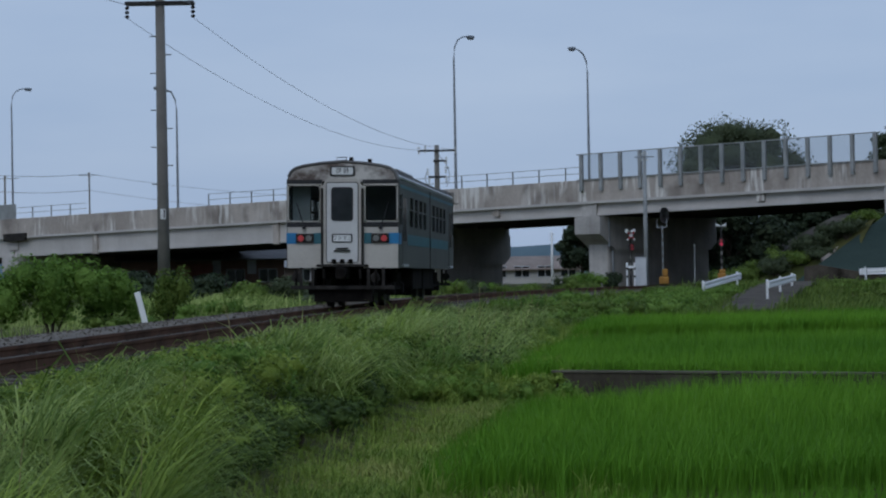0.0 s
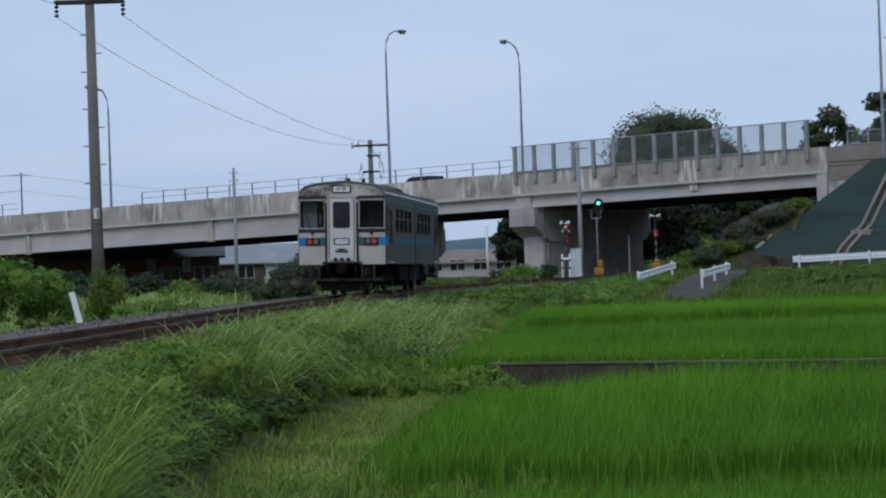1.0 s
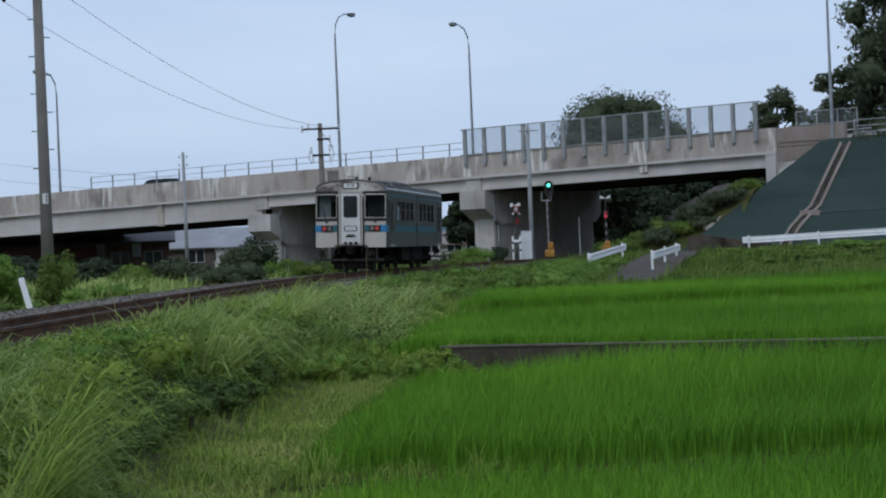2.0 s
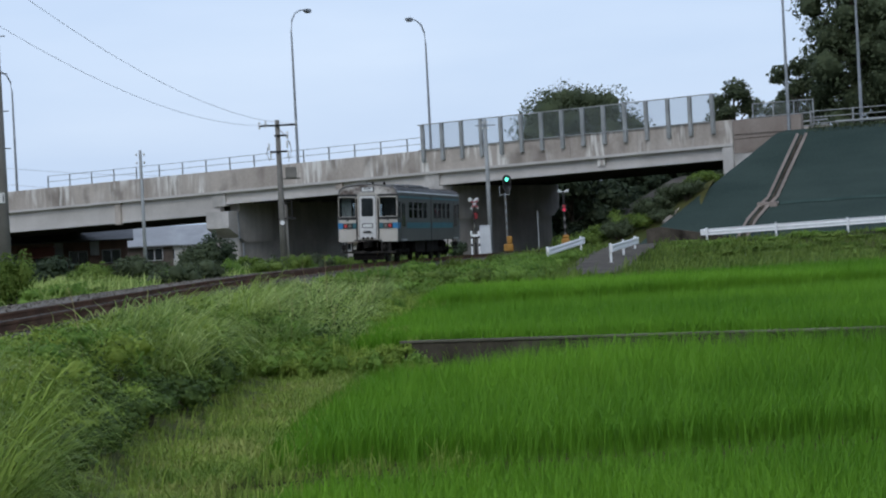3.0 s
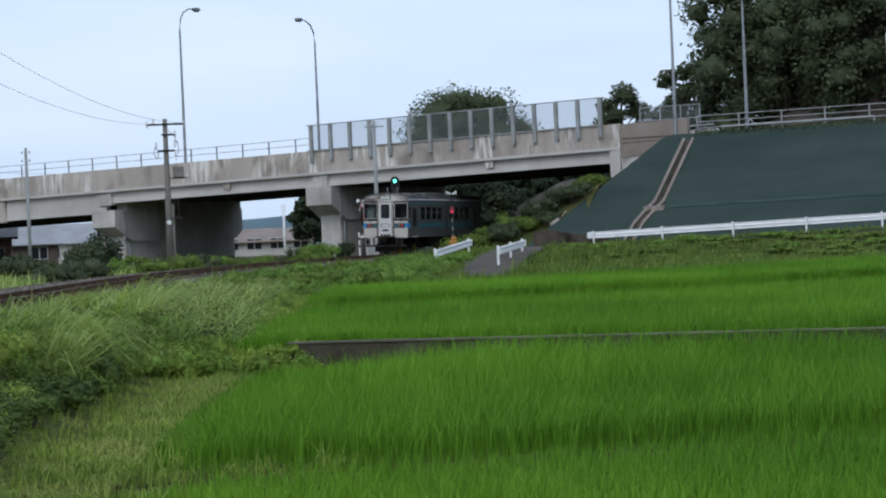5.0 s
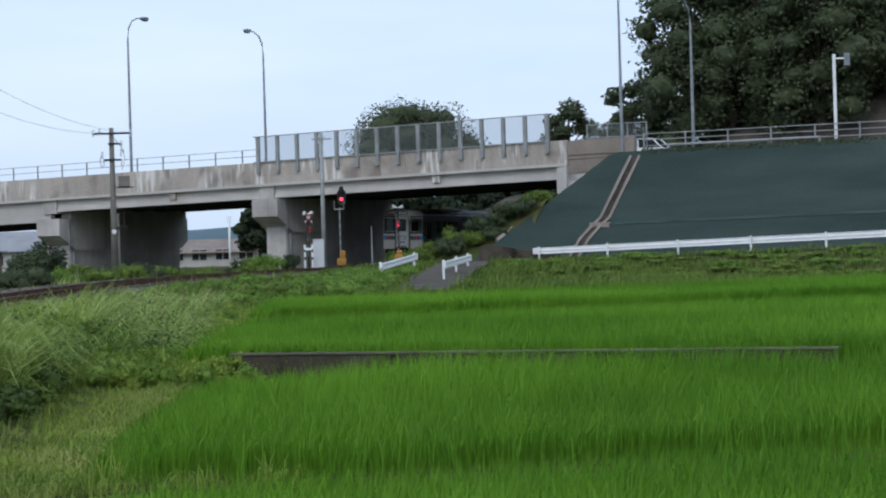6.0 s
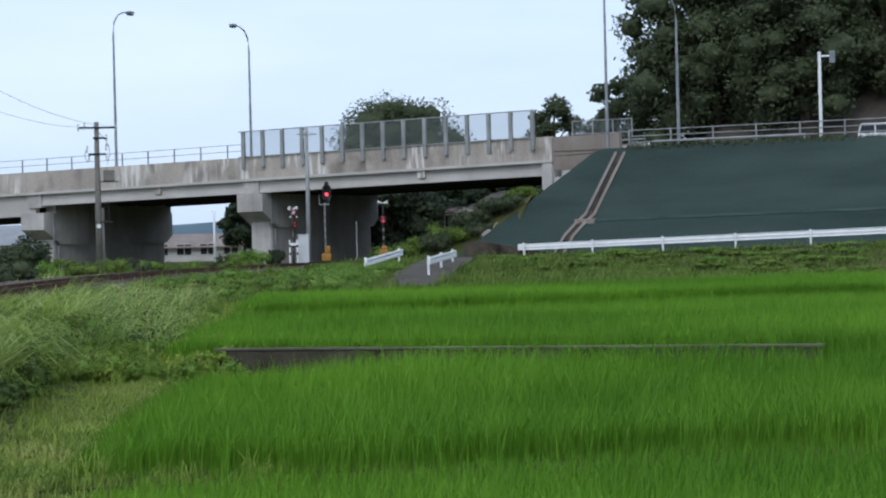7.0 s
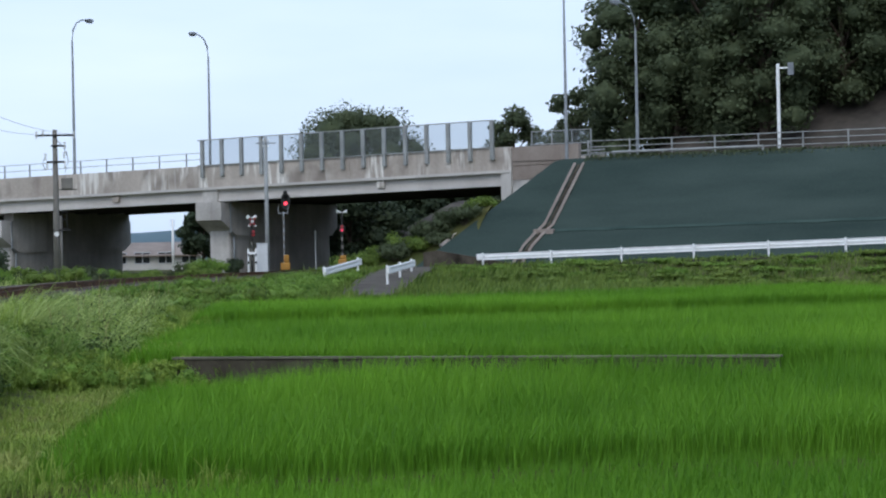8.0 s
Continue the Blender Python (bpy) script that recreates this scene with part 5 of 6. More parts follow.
            tube(bm, [(x, c - 0.3, 0.5), (x, c - 0.3, 0.86)], 0.13, 10)
            tube(bm, [(x, c + 0.3, 0.5), (x, c + 0.3, 0.86)], 0.13, 10)
        box(bm, -1.0, 1.0, c - 0.3, c + 0.3, 0.5, 0.95, 0.03)
        part("bogie_frame", bm, "underframe", car)
        for y in (c - 1.0, c + 1.0):
            bm = bmesh.new()
            for x in (-0.5335, 0.5335):
                s = 1 if x > 0 else -1
                tube(bm, [(x - s * 0.07, 0, 0), (x - s * 0.04, 0, 0)], 0.458, 24)
                tube(bm, [(x - s * 0.04, 0, 0), (x + s * 0.06, 0, 0)], 0.43, 24)
            tube(bm, [(-0.8, 0, 0), (0.8, 0, 0)], 0.08, 10)
            w = part("wheelset", bm, "dark_steel", car)
            w.matrix_basis = pose(0, y, 0.432)
            wheelsets.append((w, y))
    end_wall(car, 0.0, 1)
    end_wall(car, LONG, -1)
    return car, wheelsets


RAILCAR, WHEELS = railcar()


def car_at(t):
    """The railcar's pose: both bogies stand on the track, which leans inwards on the curve."""
    s = 15.12 * t
    a, b = on_track(s + BOGIES[0]), on_track(s + BOGIES[1])
    h = math.atan2(b[0] - a[0], b[1] - a[1])
    k = BOGIES[0]
    return pose(a[0] - math.sin(h) * k, a[1] - math.cos(h) * k, 0.0, 0, 0, -math.degrees(h)) @ pose(0, 0, 0, 0, 2.0 * min(1.0, 0.45 + s / 60), 0)


# ---- the white car on the road ----
def small_car(paint, label):
    ob = empty("car", Matrix(), label, "car")
    bm = bmesh.new()
    low = [(-1.7, 0.25), (1.7, 0.25), (1.72, 0.6), (1.62, 0.82), (0.95, 0.93), (-1.66, 0.95), (-1.72, 0.6)]
    prism(bm, low, -0.74, 0.74)
    bmesh.ops.bevel(bm, geom=bm.edges[:], offset=0.05, segments=2, affect="EDGES")
    part("body", bm, paint, ob)
    bm = bmesh.new()
    prism(bm, [(-1.6, 0.95), (0.95, 0.93), (0.4, 1.44), (-1.42, 1.46)], -0.66, 0.66)
    part("cabin_glass", bm, "dark_pane", ob, "dark tinted windows")
    bm = bmesh.new()
    prism(bm, [(-1.5, 1.44), (0.42, 1.42), (0.25, 1.52), (-1.4, 1.53)], -0.68, 0.68)
    bmesh.ops.bevel(bm, geom=bm.edges[:], offset=0.03, segments=2, affect="EDGES")
    part("roof", bm, paint, ob)
    for s in (-1, 1):
        for a, b in (((-1.62, 0.94), (-1.44, 1.46)), ((-0.6, 0.94), (-0.6, 1.46)), ((0.97, 0.92), (0.4, 1.45))):
            bm = bmesh.new()
            tube(bm, [(a[0], s * 0.68, a[1]), (b[0], s * 0.67, b[1])], 0.045, 6)
            part("pillar", bm, paint, ob)
        bm = bmesh.new()
        box(bm, 1.6, 1.74, s * 0.58 - 0.12, s * 0.58 + 0.12, 0.6, 0.75, 0.03)
        part("headlight", bm, "lamp_clear", ob)
        bm = bmesh.new()
        box(bm, -1.75, -1.66, s * 0.6 - 0.08, s * 0.6 + 0.08, 0.62, 0.9, 0.02)
        part("tail_light", bm, "red_paint", ob)
    wheels = []
    for x in (-1.1, 1.1):
        for s in (-1, 1):
            bm = bmesh.new()
            tube(bm, [(0, s * 0.58, 0), (0, s * 0.75, 0)], 0.27, 18)
            w = part("wheel", bm, "tyre", ob)
            w.matrix_basis = pose(x, 0, 0.27)
            bm = bmesh.new()
            tube(bm, [(0, s * 0.74, 0), (0, s * 0.765, 0)], 0.17, 12)
            part("rim", bm, "galvanized", w)
            wheels.append((w, x))
    return ob, wheels


CAR, CAR_WHEELS = small_car("car_paint", "small white hatchback driving along the embankment road")
GREY_CAR, GREY_WHEELS = small_car("skirt", "dark grey hatchback driving over the viaduct")


def road_car_at(t):
    """The car keeps to the road at 15.3 m a second: over the viaduct, then along the embankment."""
    p = -52.0 + 16.0 * (t - 6.0)
    x, y = along(p, 8.5)
    return pose(x, y, top(p) - 1.08 if p < -54 else 5.85, 0, 0, math.degrees(math.atan2(UY, UX)))


def grey_car_at(t):
    """The other car drives the other way, over the viaduct and off it."""
    p = -85.0 - 18.7 * (t - 1.0)
    x, y = along(p, 3.0)
    return pose(x, y, 5.7 if p > -54 else top(p) - 1.08, 0, 0, math.degrees(math.atan2(-UY, -UX)))


# ---- houses and the distance ----
def house(x, y, z, turn, wide, deep, wall_h, ridge, roof_mat, wall_mat, label, windows=3, storey=1):
    """A gabled house > walls, roof, windows > frame; its ridge runs along its width."""
    ob = empty("house", pose(x, y, z, 0, 0, turn), label, "house", "houses beyond the viaduct")
    bm = bmesh.new()
    box(bm, -wide / 2, wide / 2, -deep / 2, deep / 2, -0.6, wall_h)
    part("wall", bm, wall_mat, ob)
    for s in (-1, 1):
        bm = bmesh.new()
        e = 0.5
        prism(bm, [(-wide / 2 - e, 0), (wide / 2 + e, 0), (wide / 2 + e, 0.12), (-wide / 2 - e, 0.12)], 0, math.hypot(deep / 2 + e, ridge * (1 + 2 * e / deep)),
              Matrix.Translation((0, s * (deep / 2 + e), wall_h - ridge * 2 * e / deep)) @ (pose(0, 0, 0) if s < 0 else pose(0, 0, 0, 0, 0, 180))
              @ pose(0, 0, 0, math.degrees(math.atan2(ridge, deep / 2))))
        part("roof", bm, roof_mat, ob)
    for s in (-1, 1):
        bm = bmesh.new()
        a = wide / 2 * s
        v = [bm.verts.new((a, q, h)) for q, h in ((-deep / 2, wall_h), (deep / 2, wall_h), (0, wall_h + ridge))]
        bm.faces.new(v)
        e = bmesh.ops.extrude_face_region(bm, geom=bm.faces[:])
        bmesh.ops.translate(bm, vec=(-0.15 * s, 0, 0), verts=[q for q in e["geom"] if isinstance(q, bmesh.types.BMVert)])
        bmesh.ops.recalc_face_normals(bm, faces=bm.faces[:])
        part("gable", bm, wall_mat, ob)
    for k in range(storey):
        for i in range(windows):
            c = -wide / 2 + wide * (i + 0.5) / windows
            bm = bmesh.new()
            box(bm, c - 0.75, c + 0.75, -deep / 2 - 0.06, -deep / 2 - 0.005, 0.9 + 2.7 * k, 2.0 + 2.7 * k)
            w = part("window", bm, "cove", ob)
            for o in (-0.36, 0.36):
                bm = bmesh.new()
                box(bm, c + o - 0.31, c + o + 0.31, -deep / 2 - 0.075, -deep / 2 - 0.062, 0.97 + 2.7 * k, 1.93 + 2.7 * k)
                part("pane", bm, "dark_pane", w)
    return ob


near_house = house(-19.5, 180, -0.4, 4, 13, 7, 2.9, 1.5, "roof_tile", "red_wall", "dim house with reddish walls and pale windows behind the viaduct", 5)
bm = bmesh.new()
prism(bm, [(-2.1, 0.0), (0.8, 0.0), (0.8, 0.06), (-2.1, 0.06)], 0.0, 1.45, Matrix.Translation((0, -4.75, 1.55)) @ pose(0, 0, 0, 36))
part("awning", bm, "awning_red", near_house, "faded red metal awning")
for c in (1.1, 3.9):
    bm = bmesh.new()
    box(bm, c - 0.35, c + 0.35, -3.72, -3.6, 1.6, 2.75, 0.01)
    part("shutter_box", bm, "cove", near_house, "pale grey shutter box")
house(-27, 190, -0.4, -15, 9, 7, 3.0, 1.4, "roof_tile", "timber", "dark timber house with a grey tiled roof", 2)
house(-13.6, 196, -0.4, 6, 6.5, 7, 2.3, 1.4, "roof_metal", "timber", "small house with a pale metal roof and dark walls", 2)
house(-11.0, 232, -0.4, -12, 22, 12, 2.4, 1.9, "roof_metal", "plaster", "long low house with a broad pale grey roof and white walls", 5)
house(3.4, 216, -0.4, -4, 20, 8, 1.7, 1.15, "roof_brown", "plaster", "long low building with a brownish roof and pale walls", 9)
house(-1.0, 246, -0.4, -8, 12, 8, 2.0, 1.0, "roof_tile", "plaster", "low grey-roofed house among trees", 3)


def far_hills():
    for y, h, seed, name in ((1250, 28, 3, "far"), (900, 11, 9, "near")):
        xs = np.arange(-1500, 1500, 15.0)
        z = h * (0.62 + 0.3 * np.sin(xs / 137 + seed) + 0.13 * np.sin(xs / 53 + 2 * seed) + 0.04 * np.sin(xs / 17 + seed))
        v = np.concatenate([np.stack([xs, np.full_like(xs, y - 60), np.full_like(xs, -3)], 1), np.stack([xs, np.full_like(xs, float(y)), z], 1),
                            np.stack([xs, np.full_like(xs, y + 120.0), np.full_like(xs, -3)], 1)])
        n = len(xs)
        i = np.arange(n - 1)
        q = np.concatenate([np.stack([i, i + 1, i + n + 1, i + n], 1), np.stack([i + n, i + n + 1, i + 2 * n + 1, i + 2 * n], 1)])
        tagged(arrays("backdrop_hill", v, q, "far_hill"), "wooded hills in the distance, haze put into their blue-green colour", "hill", kind="structure")


far_hills()


def sky_block_hill():
    """An added wooded ridge, unseen behind and beside the camera; it blocks low sky light."""
    a = np.radians(np.arange(95, 266, 3.0))
    up = 28 + 7 * np.sin(a * 7) + 5 * np.sin(a * 17 + 1)
    rows = [(205, np.full_like(a, -1.5)), (225, up * 0.55), (255, up), (330, np.full_like(a, -2.0))]
    v = np.concatenate([np.stack([np.sin(a) * r, np.cos(a) * r, z], 1) for r, z in rows])
    n = len(a)
    i = np.concatenate([k * n + np.arange(n - 1) for k in range(3)])
    tagged(arrays("backdrop_hill", v, np.stack([i, i + 1, i + n + 1, i + n], 1), "dark_leaf"), "unseen wooded ridge behind the camera, added to block low sky light", "hill", kind="structure")


sky_block_hill()


def wooded_hill():
    """The hillside behind the embankment road."""
    def height(p, q):
        rise = 6.1 + np.clip(q - 17, 0, 2) * 0.95 + np.clip(q - 19, 0, 60) * 0.55 + 0.9 * np.sin(p * 0.21) * np.sin(q * 0.17)
        side = smooth(p, -62, -50)
        low = 0.0 + np.clip(q - 16, 0, 20) * 0.25
        return low + (rise - low) * side
    ob = empty("hillside", FRAME, "dark earth hillside with a bare brown cut beside the road", "hill", kind="structure")
    sheet("slope", np.arange(-75, 60, 2.0), np.arange(17.0, 84, 2.0), height, "cliff", ob)
    return height


HILL = wooded_hill()


# ---- trees ----
def forest():
    kinds = [limb_tree("tree", 12.4, 5.0, 26, 10000, 0.17, "mid_leaf", 5, 0.05), limb_tree("tree", 8.2, 4.2, 20, 8000, 0.155, "mid_leaf", 8, 0.05),
             limb_tree("tree", 14.0, 5.4, 24, 7500, 0.2, "dark_leaf", 12, 0.06)]
    # its dark leaf colour stands in for shade behind the viaduct
    shade = limb_tree("tree", 7.6, 4.2, 14, 5500, 0.24, "dark_leaf", 15, 0.05)
    texts = ("dense dull green broadleaf tree on the hillside", "low dull green broadleaf tree on the hillside", "tall dark evergreen tree on the hillside")
    for k, t in zip(kinds, texts):
        tagged(k, t, "tree", "trees of the hillside")
    rnd, first = random.Random(4), [True] * 3
    spots = [(-54.1, 20.5, 0), (-48.8, 22.0, 2), (-44.5, 19.5, 0), (-50.8, 19.8, 1), (-46.8, 20.2, 1), (-40.0, 22.5, 1), (-36, 23, 1), (-31.8, 22, 1), (-27.5, 22.5, 1), (-23.5, 21.8, 1), (-19.5, 22.3, 1), (-15.5, 22, 1), (-11, 22, 1),
             (-50.8, 26.0, 2), (-47.0, 25.0, 0), (-45.5, 27, 2), (-40.5, 28, 0), (-35.5, 28.5, 2), (-30.5, 28, 0), (-25.5, 28.5, 2), (-20, 28, 0), (-14, 28.5, 2), (-8, 25, 2),
             (-38, 35.5, 2), (-29, 35, 0), (-20, 35, 2)]
    for p, q, k in spots:
        x, y = along(p, q)
        z = max(5.2, float(HILL(np.array(p), np.array(q))) - 0.3)
        m = pose(x, y, z, 0, 0, rnd.uniform(0, 360))
        if first[k]:
            kinds[k].matrix_world = m
            first[k] = False
        else:
            copy_thing(kinds[k], m)
    # dark wood seen through the last span; last three unseen, added to block light
    for i, (p, q) in enumerate(((-88, 40), (-84.5, 37), (-81, 40), (-78, 36), (-78.5, 42), (-80, 47), (-84, 47), (-78, 51), (-63, 21), (-59.5, 20), (-56.5, 22), (-62, 27), (-64, 34), (-84, 21), (-80.5, 19.5), (-77, 22))):
        x, y = along(p, q)
        m = pose(x, y, -1.2, 0, 0, 70 * i)
        if i == 0:
            shade.matrix_world = m
        tagged(copy_thing(shade, m) if i else shade, "low tree beyond the viaduct, coloured dark for shade, some unseen to block light", "tree", "trees beyond the viaduct")
    a = limb_tree("tree", 8.6, 6.0, 26, 16000, 0.14, "mid_leaf", 21, 0.3)
    a.matrix_world = pose(24.8, 183.5, 4.2)
    tagged(a, "round dark green tree rising behind the viaduct fence", "tree")
    b = limb_tree("tree", 7.0, 3.0, 12, 5500, 0.17, "mid_leaf", 23, 0.12)
    b.matrix_world = pose(36.4, 176.2, 5.6)
    tagged(b, "small dark tree behind the end of the viaduct", "tree")
    c = limb_tree("tree", 5.2, 2.6, 9, 3600, 0.24, "dark_leaf", 29, 0.3)
    c.matrix_world = pose(11.6, 184.5, -0.2)
    tagged(c, "dark leafy tree seen beneath the viaduct", "tree")
    d = limb_tree("tree", 6.4, 2.6, 11, 3600, 0.17, "mid_leaf", 31, 0.1)
    d.matrix_world = pose(*along(-58.4, 20.5), 5.6)
    tagged(d, "slim dark tree at the edge of the hillside wood", "tree")


forest()


def bush(x, y, z, r, h, n, leaf, mat, label, seed=1):
    """A bush > stems, foliage of small leaves."""
    rnd = random.Random(seed)
    ob = empty("bush", pose(x, y, z), label, "bush")
    bm, lobes = bmesh.new(), []
    for i in range(7):
        a = 2.4 * i + rnd.uniform(-0.3, 0.3)
        k = rnd.uniform(0.1, 0.75) * r
        hz = h * rnd.uniform(0.35, 0.82)
        tube(bm, [(0, 0, -0.2), (math.cos(a) * k * 0.5, math.sin(a) * k * 0.5, hz * 0.5), (math.cos(a) * k, math.sin(a) * k, hz)], [0.03, 0.02, 0.008], 5)
        lobes.append((math.cos(a) * k, math.sin(a) * k, hz * 0.86, r * rnd.uniform(0.36, 0.52), h * rnd.uniform(0.24, 0.36)))
    part("stem", bm, "bark", ob)
    spots, ways = crown_points(n, lobes)
    leaves("foliage", spots, leaf, mat, ob, lobes=lobes, facing=ways)
    return ob


for i, (x, y, r, h, n, leaf, mat, text) in enumerate((
        (-9.0, 50.5, 1.3, 2.05, 5200, 0.05, "bush", "bright green leafy bush beside the track"),
        (-7.9, 51.5, 0.85, 2.0, 4000, 0.05, "bush", "bright green leafy bush beside the track"),
        (-10.6, 51.0, 1.2, 1.7, 4200, 0.05, "bush", "bright green leafy bush beside the track"),
        (-12.0, 52.5, 1.3, 1.9, 4200, 0.05, "bush", "bright green leafy bush beside the track"),
        (-6.95, 55.5, 0.6, 1.7, 2600, 0.045, "weed", "grey-green bush at the foot of the utility pole"),
        (-5.9, 88.0, 1.3, 1.5, 2400, 0.07, "mid_leaf", "low dull green bush behind the track"),
        (-3.9, 92.0, 1.4, 1.9, 2600, 0.08, "mid_leaf", "dull green broad bush behind the track"),
        (-8.5, 96.0, 1.5, 1.3, 1600, 0.11, "weed", "low dark bush behind the track"),
        (-2.0, 103.0, 1.2, 1.2, 1600, 0.11, "weed", "green bush beside the line"),
        (-3.8, 113.0, 1.6, 2.4, 2000, 0.13, "dark_leaf", "dark bush beside a bridge pier"),
        (-11.5, 100.0, 1.8, 1.6, 1600, 0.13, "dark_leaf", "dark bush among weeds"),
        (-15.0, 108.0, 2.2, 1.9, 1800, 0.14, "dark_leaf", "dark bush among weeds"),
        (8.4, 127.0, 1.1, 1.2, 1700, 0.08, "bush", "bright low bush at the foot of a bridge pier"),
        (9.9, 129.0, 0.6, 1.2, 1000, 0.09, "dark_leaf", "dark low bush at the foot of a bridge pier"))):
    bush(x, y, float(ground_height(np.array([x]), np.array([y]))[0]), r, h, n, leaf, mat, text, i + 1)


def side_bank():
    """The overgrown bank between the track and the netted slope."""
    def height(p, q):
        return np.clip((p + 61.5) / 6.5, 0, 1.2) * 3.2 * smooth(q, -9.0, -3.0) - 0.15
    ob = empty("earth_bank", FRAME, "overgrown earth bank below the end of the viaduct", "bank", kind="structure")
    sheet("soil_face", np.arange(-62, -53.4, 0.5), np.arange(-9.0, 8, 0.5), height, "soil", ob)
    rnd = random.Random(9)
    for i in range(34):
        k = i / 33
        p, q = -61.0 + 6.6 * k + rnd.uniform(-0.4, 0.4), -7.6 + 5.6 * ((i * 0.618) % 1) + 2.0 * k
        x, y = along(p, q)
        b = bush(x, y, float(height(np.array(p), np.array(q))) - 0.1, 1.1, rnd.uniform(0.9, 1.5), 1100, 0.07, "weed" if k < 0.3 else ("mid_leaf" if i % 3 else "weed"),
                 "rank green bush on the earth bank" if k < 0.35 else "dark olive bush on the earth bank", 60 + i)
        tagged(b, group="bushes of the earth bank")


side_bank()
for i, p in enumerate((-64.5, -60, -56, -52, -77, -81)):
    x, y = along(p, 19 + 2 * (i % 3))
    bush(x, y, 0.0, 2.6, 5.2 if p > -74 else 2.0, 2600, 0.2, "dark_leaf", "dark bush in the shade behind the viaduct", 40 + i)


# ---- rice, grass and weeds ----
def scatter(n, x0, x1, y0, y1, keep):
    x, y = RNG.uniform(x0, x1, n), RNG.uniform(y0, y1, n)
    k = keep(x, y)
    return x[k], y[k]


def patchy(x, y, size, seed=0.0):
    """A smooth field of patches between 0 and 1."""
    v = sum(np.sin(x / size * a + b + seed) * np.cos(y / size * c - b * 2 + seed) for a, b, c in ((1.0, 0.3, 1.2), (1.9, 1.7, 1.6), (3.1, 4.1, 2.7)))
    return np.clip(0.5 + v / 3.2, 0, 1)


def seen(x, y, pad=1.0):
    a = np.degrees(np.arctan2(x, y))
    return (a > -12.5 - pad * 0) & (a < 23.0)


def rice_edge(y):
    return np.interp(y, [8, 12, 17.5, 22.6, 27, 31.4, 34, 48, 60], [-1.8, -1.5, -1.05, -0.65, -0.15, 0.45, 0.85, 1.9, 2.65])


def rice(name, n, y0, y1, keep, soil, tall, width, label, rise=0.0):
    x, y = scatter(n, -2, 30, y0, y1, lambda x, y: (x > rice_edge(y) - 0.25 + 1.25 * RNG.uniform(size=len(x)) ** 1.3 * (0.25 + 1.1 * patchy(x, y, 0.45))) & seen(x, y) & keep(x, y)
                   & ((np.abs(y - line_y(x, LOW_A, LOW_B)) > 0.4) | (x > rice_edge(y) + 1.7 + 0.7 * patchy(x, y, 0.3))))
    row = np.round(y / 0.3) * 0.3
    y = np.where(RNG.uniform(size=len(y)) < 0.75, row + RNG.normal(0, 0.05, len(y)), y)
    h = tall * RNG.uniform(0.72, 1.08, len(x)) * (0.86 + 0.22 * patchy(x, y, 2.2))
    near = np.clip((x - rice_edge(y)) / 1.7 + 0.3, 0.35, 1) + rise * smooth(x - rice_edge(y), 0.8, 4.5) * smooth(line_y(x, WALL_A, WALL_B) - y, 7.0, 0.5)
    ob = blades(name, np.stack([x, y, np.full_like(x, soil)], 1), h * near, width * RNG.uniform(0.7, 1.3, len(x)), "rice", lean=0.42, droop=0.3, wind=(0.1, -0.05), plain=True)
    return tagged(ob, label, "rice", kind="stuff")


rice("rice_plants", 170000, 10.0, 21.0, lambda x, y: y < line_y(x, LOW_A, LOW_B) + 0.25, -1.56, 0.48, 0.0085, "bright green rice plants in the front paddy")
rice("rice_plants", 325000, 17.0, 33.0, lambda x, y: (y > line_y(x, LOW_A, LOW_B) + 0.15) & (y < line_y(x, WALL_A, WALL_B) - 0.1), -1.38, 0.62, 0.009,
     "bright green rice plants before the retaining wall", 0.62)


def level_rice(name, front, back, left, per_metre, deep, soil, tall, width, label):
    """A paddy whose leaves stand close and even, thickest along its front edge."""
    x0, x1 = left, 24.0
    y0, y1 = min(front(x0), front(x1)), max(back(x0), back(x1))
    area = (x1 - x0) * (y1 - y0)
    x, y = scatter(int(area * per_metre), x0, x1, y0, y1, lambda x, y: (y > front(x)) & (y < back(x)) & seen(x, y)
                   & ((y < front(x) + deep) | (RNG.uniform(size=len(x)) < 0.17)) & (x > left + 0.12 * (y - front(x)) + 0.25 * patchy(x, y, 0.3)))
    row = np.round((y - front(x)) / 0.3) * 0.3 + front(x)
    y = np.where(RNG.uniform(size=len(y)) < 0.6, row + RNG.normal(0, 0.06, len(y)), y)
    h = tall * RNG.uniform(0.84, 1.05, len(x)) * (0.97 + 0.06 * patchy(x, y, 2.2)) * (0.8 + 0.2 * smooth(x - left, 0.0, 0.7))
    ob = blades(name, np.stack([x, y, np.full_like(x, soil)], 1), h, width * RNG.uniform(0.7, 1.3, len(x)), "rice", lean=0.4, droop=0.22, wind=(0.06, -0.05), plain=True)
    return tagged(ob, label, "rice", kind="stuff")


level_rice("rice_plants", lambda x: line_y(x, WALL_A, WALL_B) + 0.3, lambda x: line_y(x, MID_A, MID_B) - 2.6, 0.75, 1150, 0.8, -0.95, 0.55, 0.014,
           "bright green rice plants on the terrace behind the wall")
level_rice("rice_plants", lambda x: line_y(x, MID_A, MID_B) + 1.2, lambda x: line_y(x, END_A, END_B) - 0.5, 2.75, 1000, 0.8, -0.88, 0.60, 0.016,
           "bright green rice plants in the far paddy")


def weeds(name, n, area, keep, height, width, mat, label, lean=0.5, droop=0.5, wind=(0.3, -0.1), floor=-9.0, plain=False):
    x, y = scatter(n, *area, keep)
    z = np.maximum(ground_height(x, y), floor)
    h = height(x, y) * RNG.uniform(0.55, 1.1, len(x))
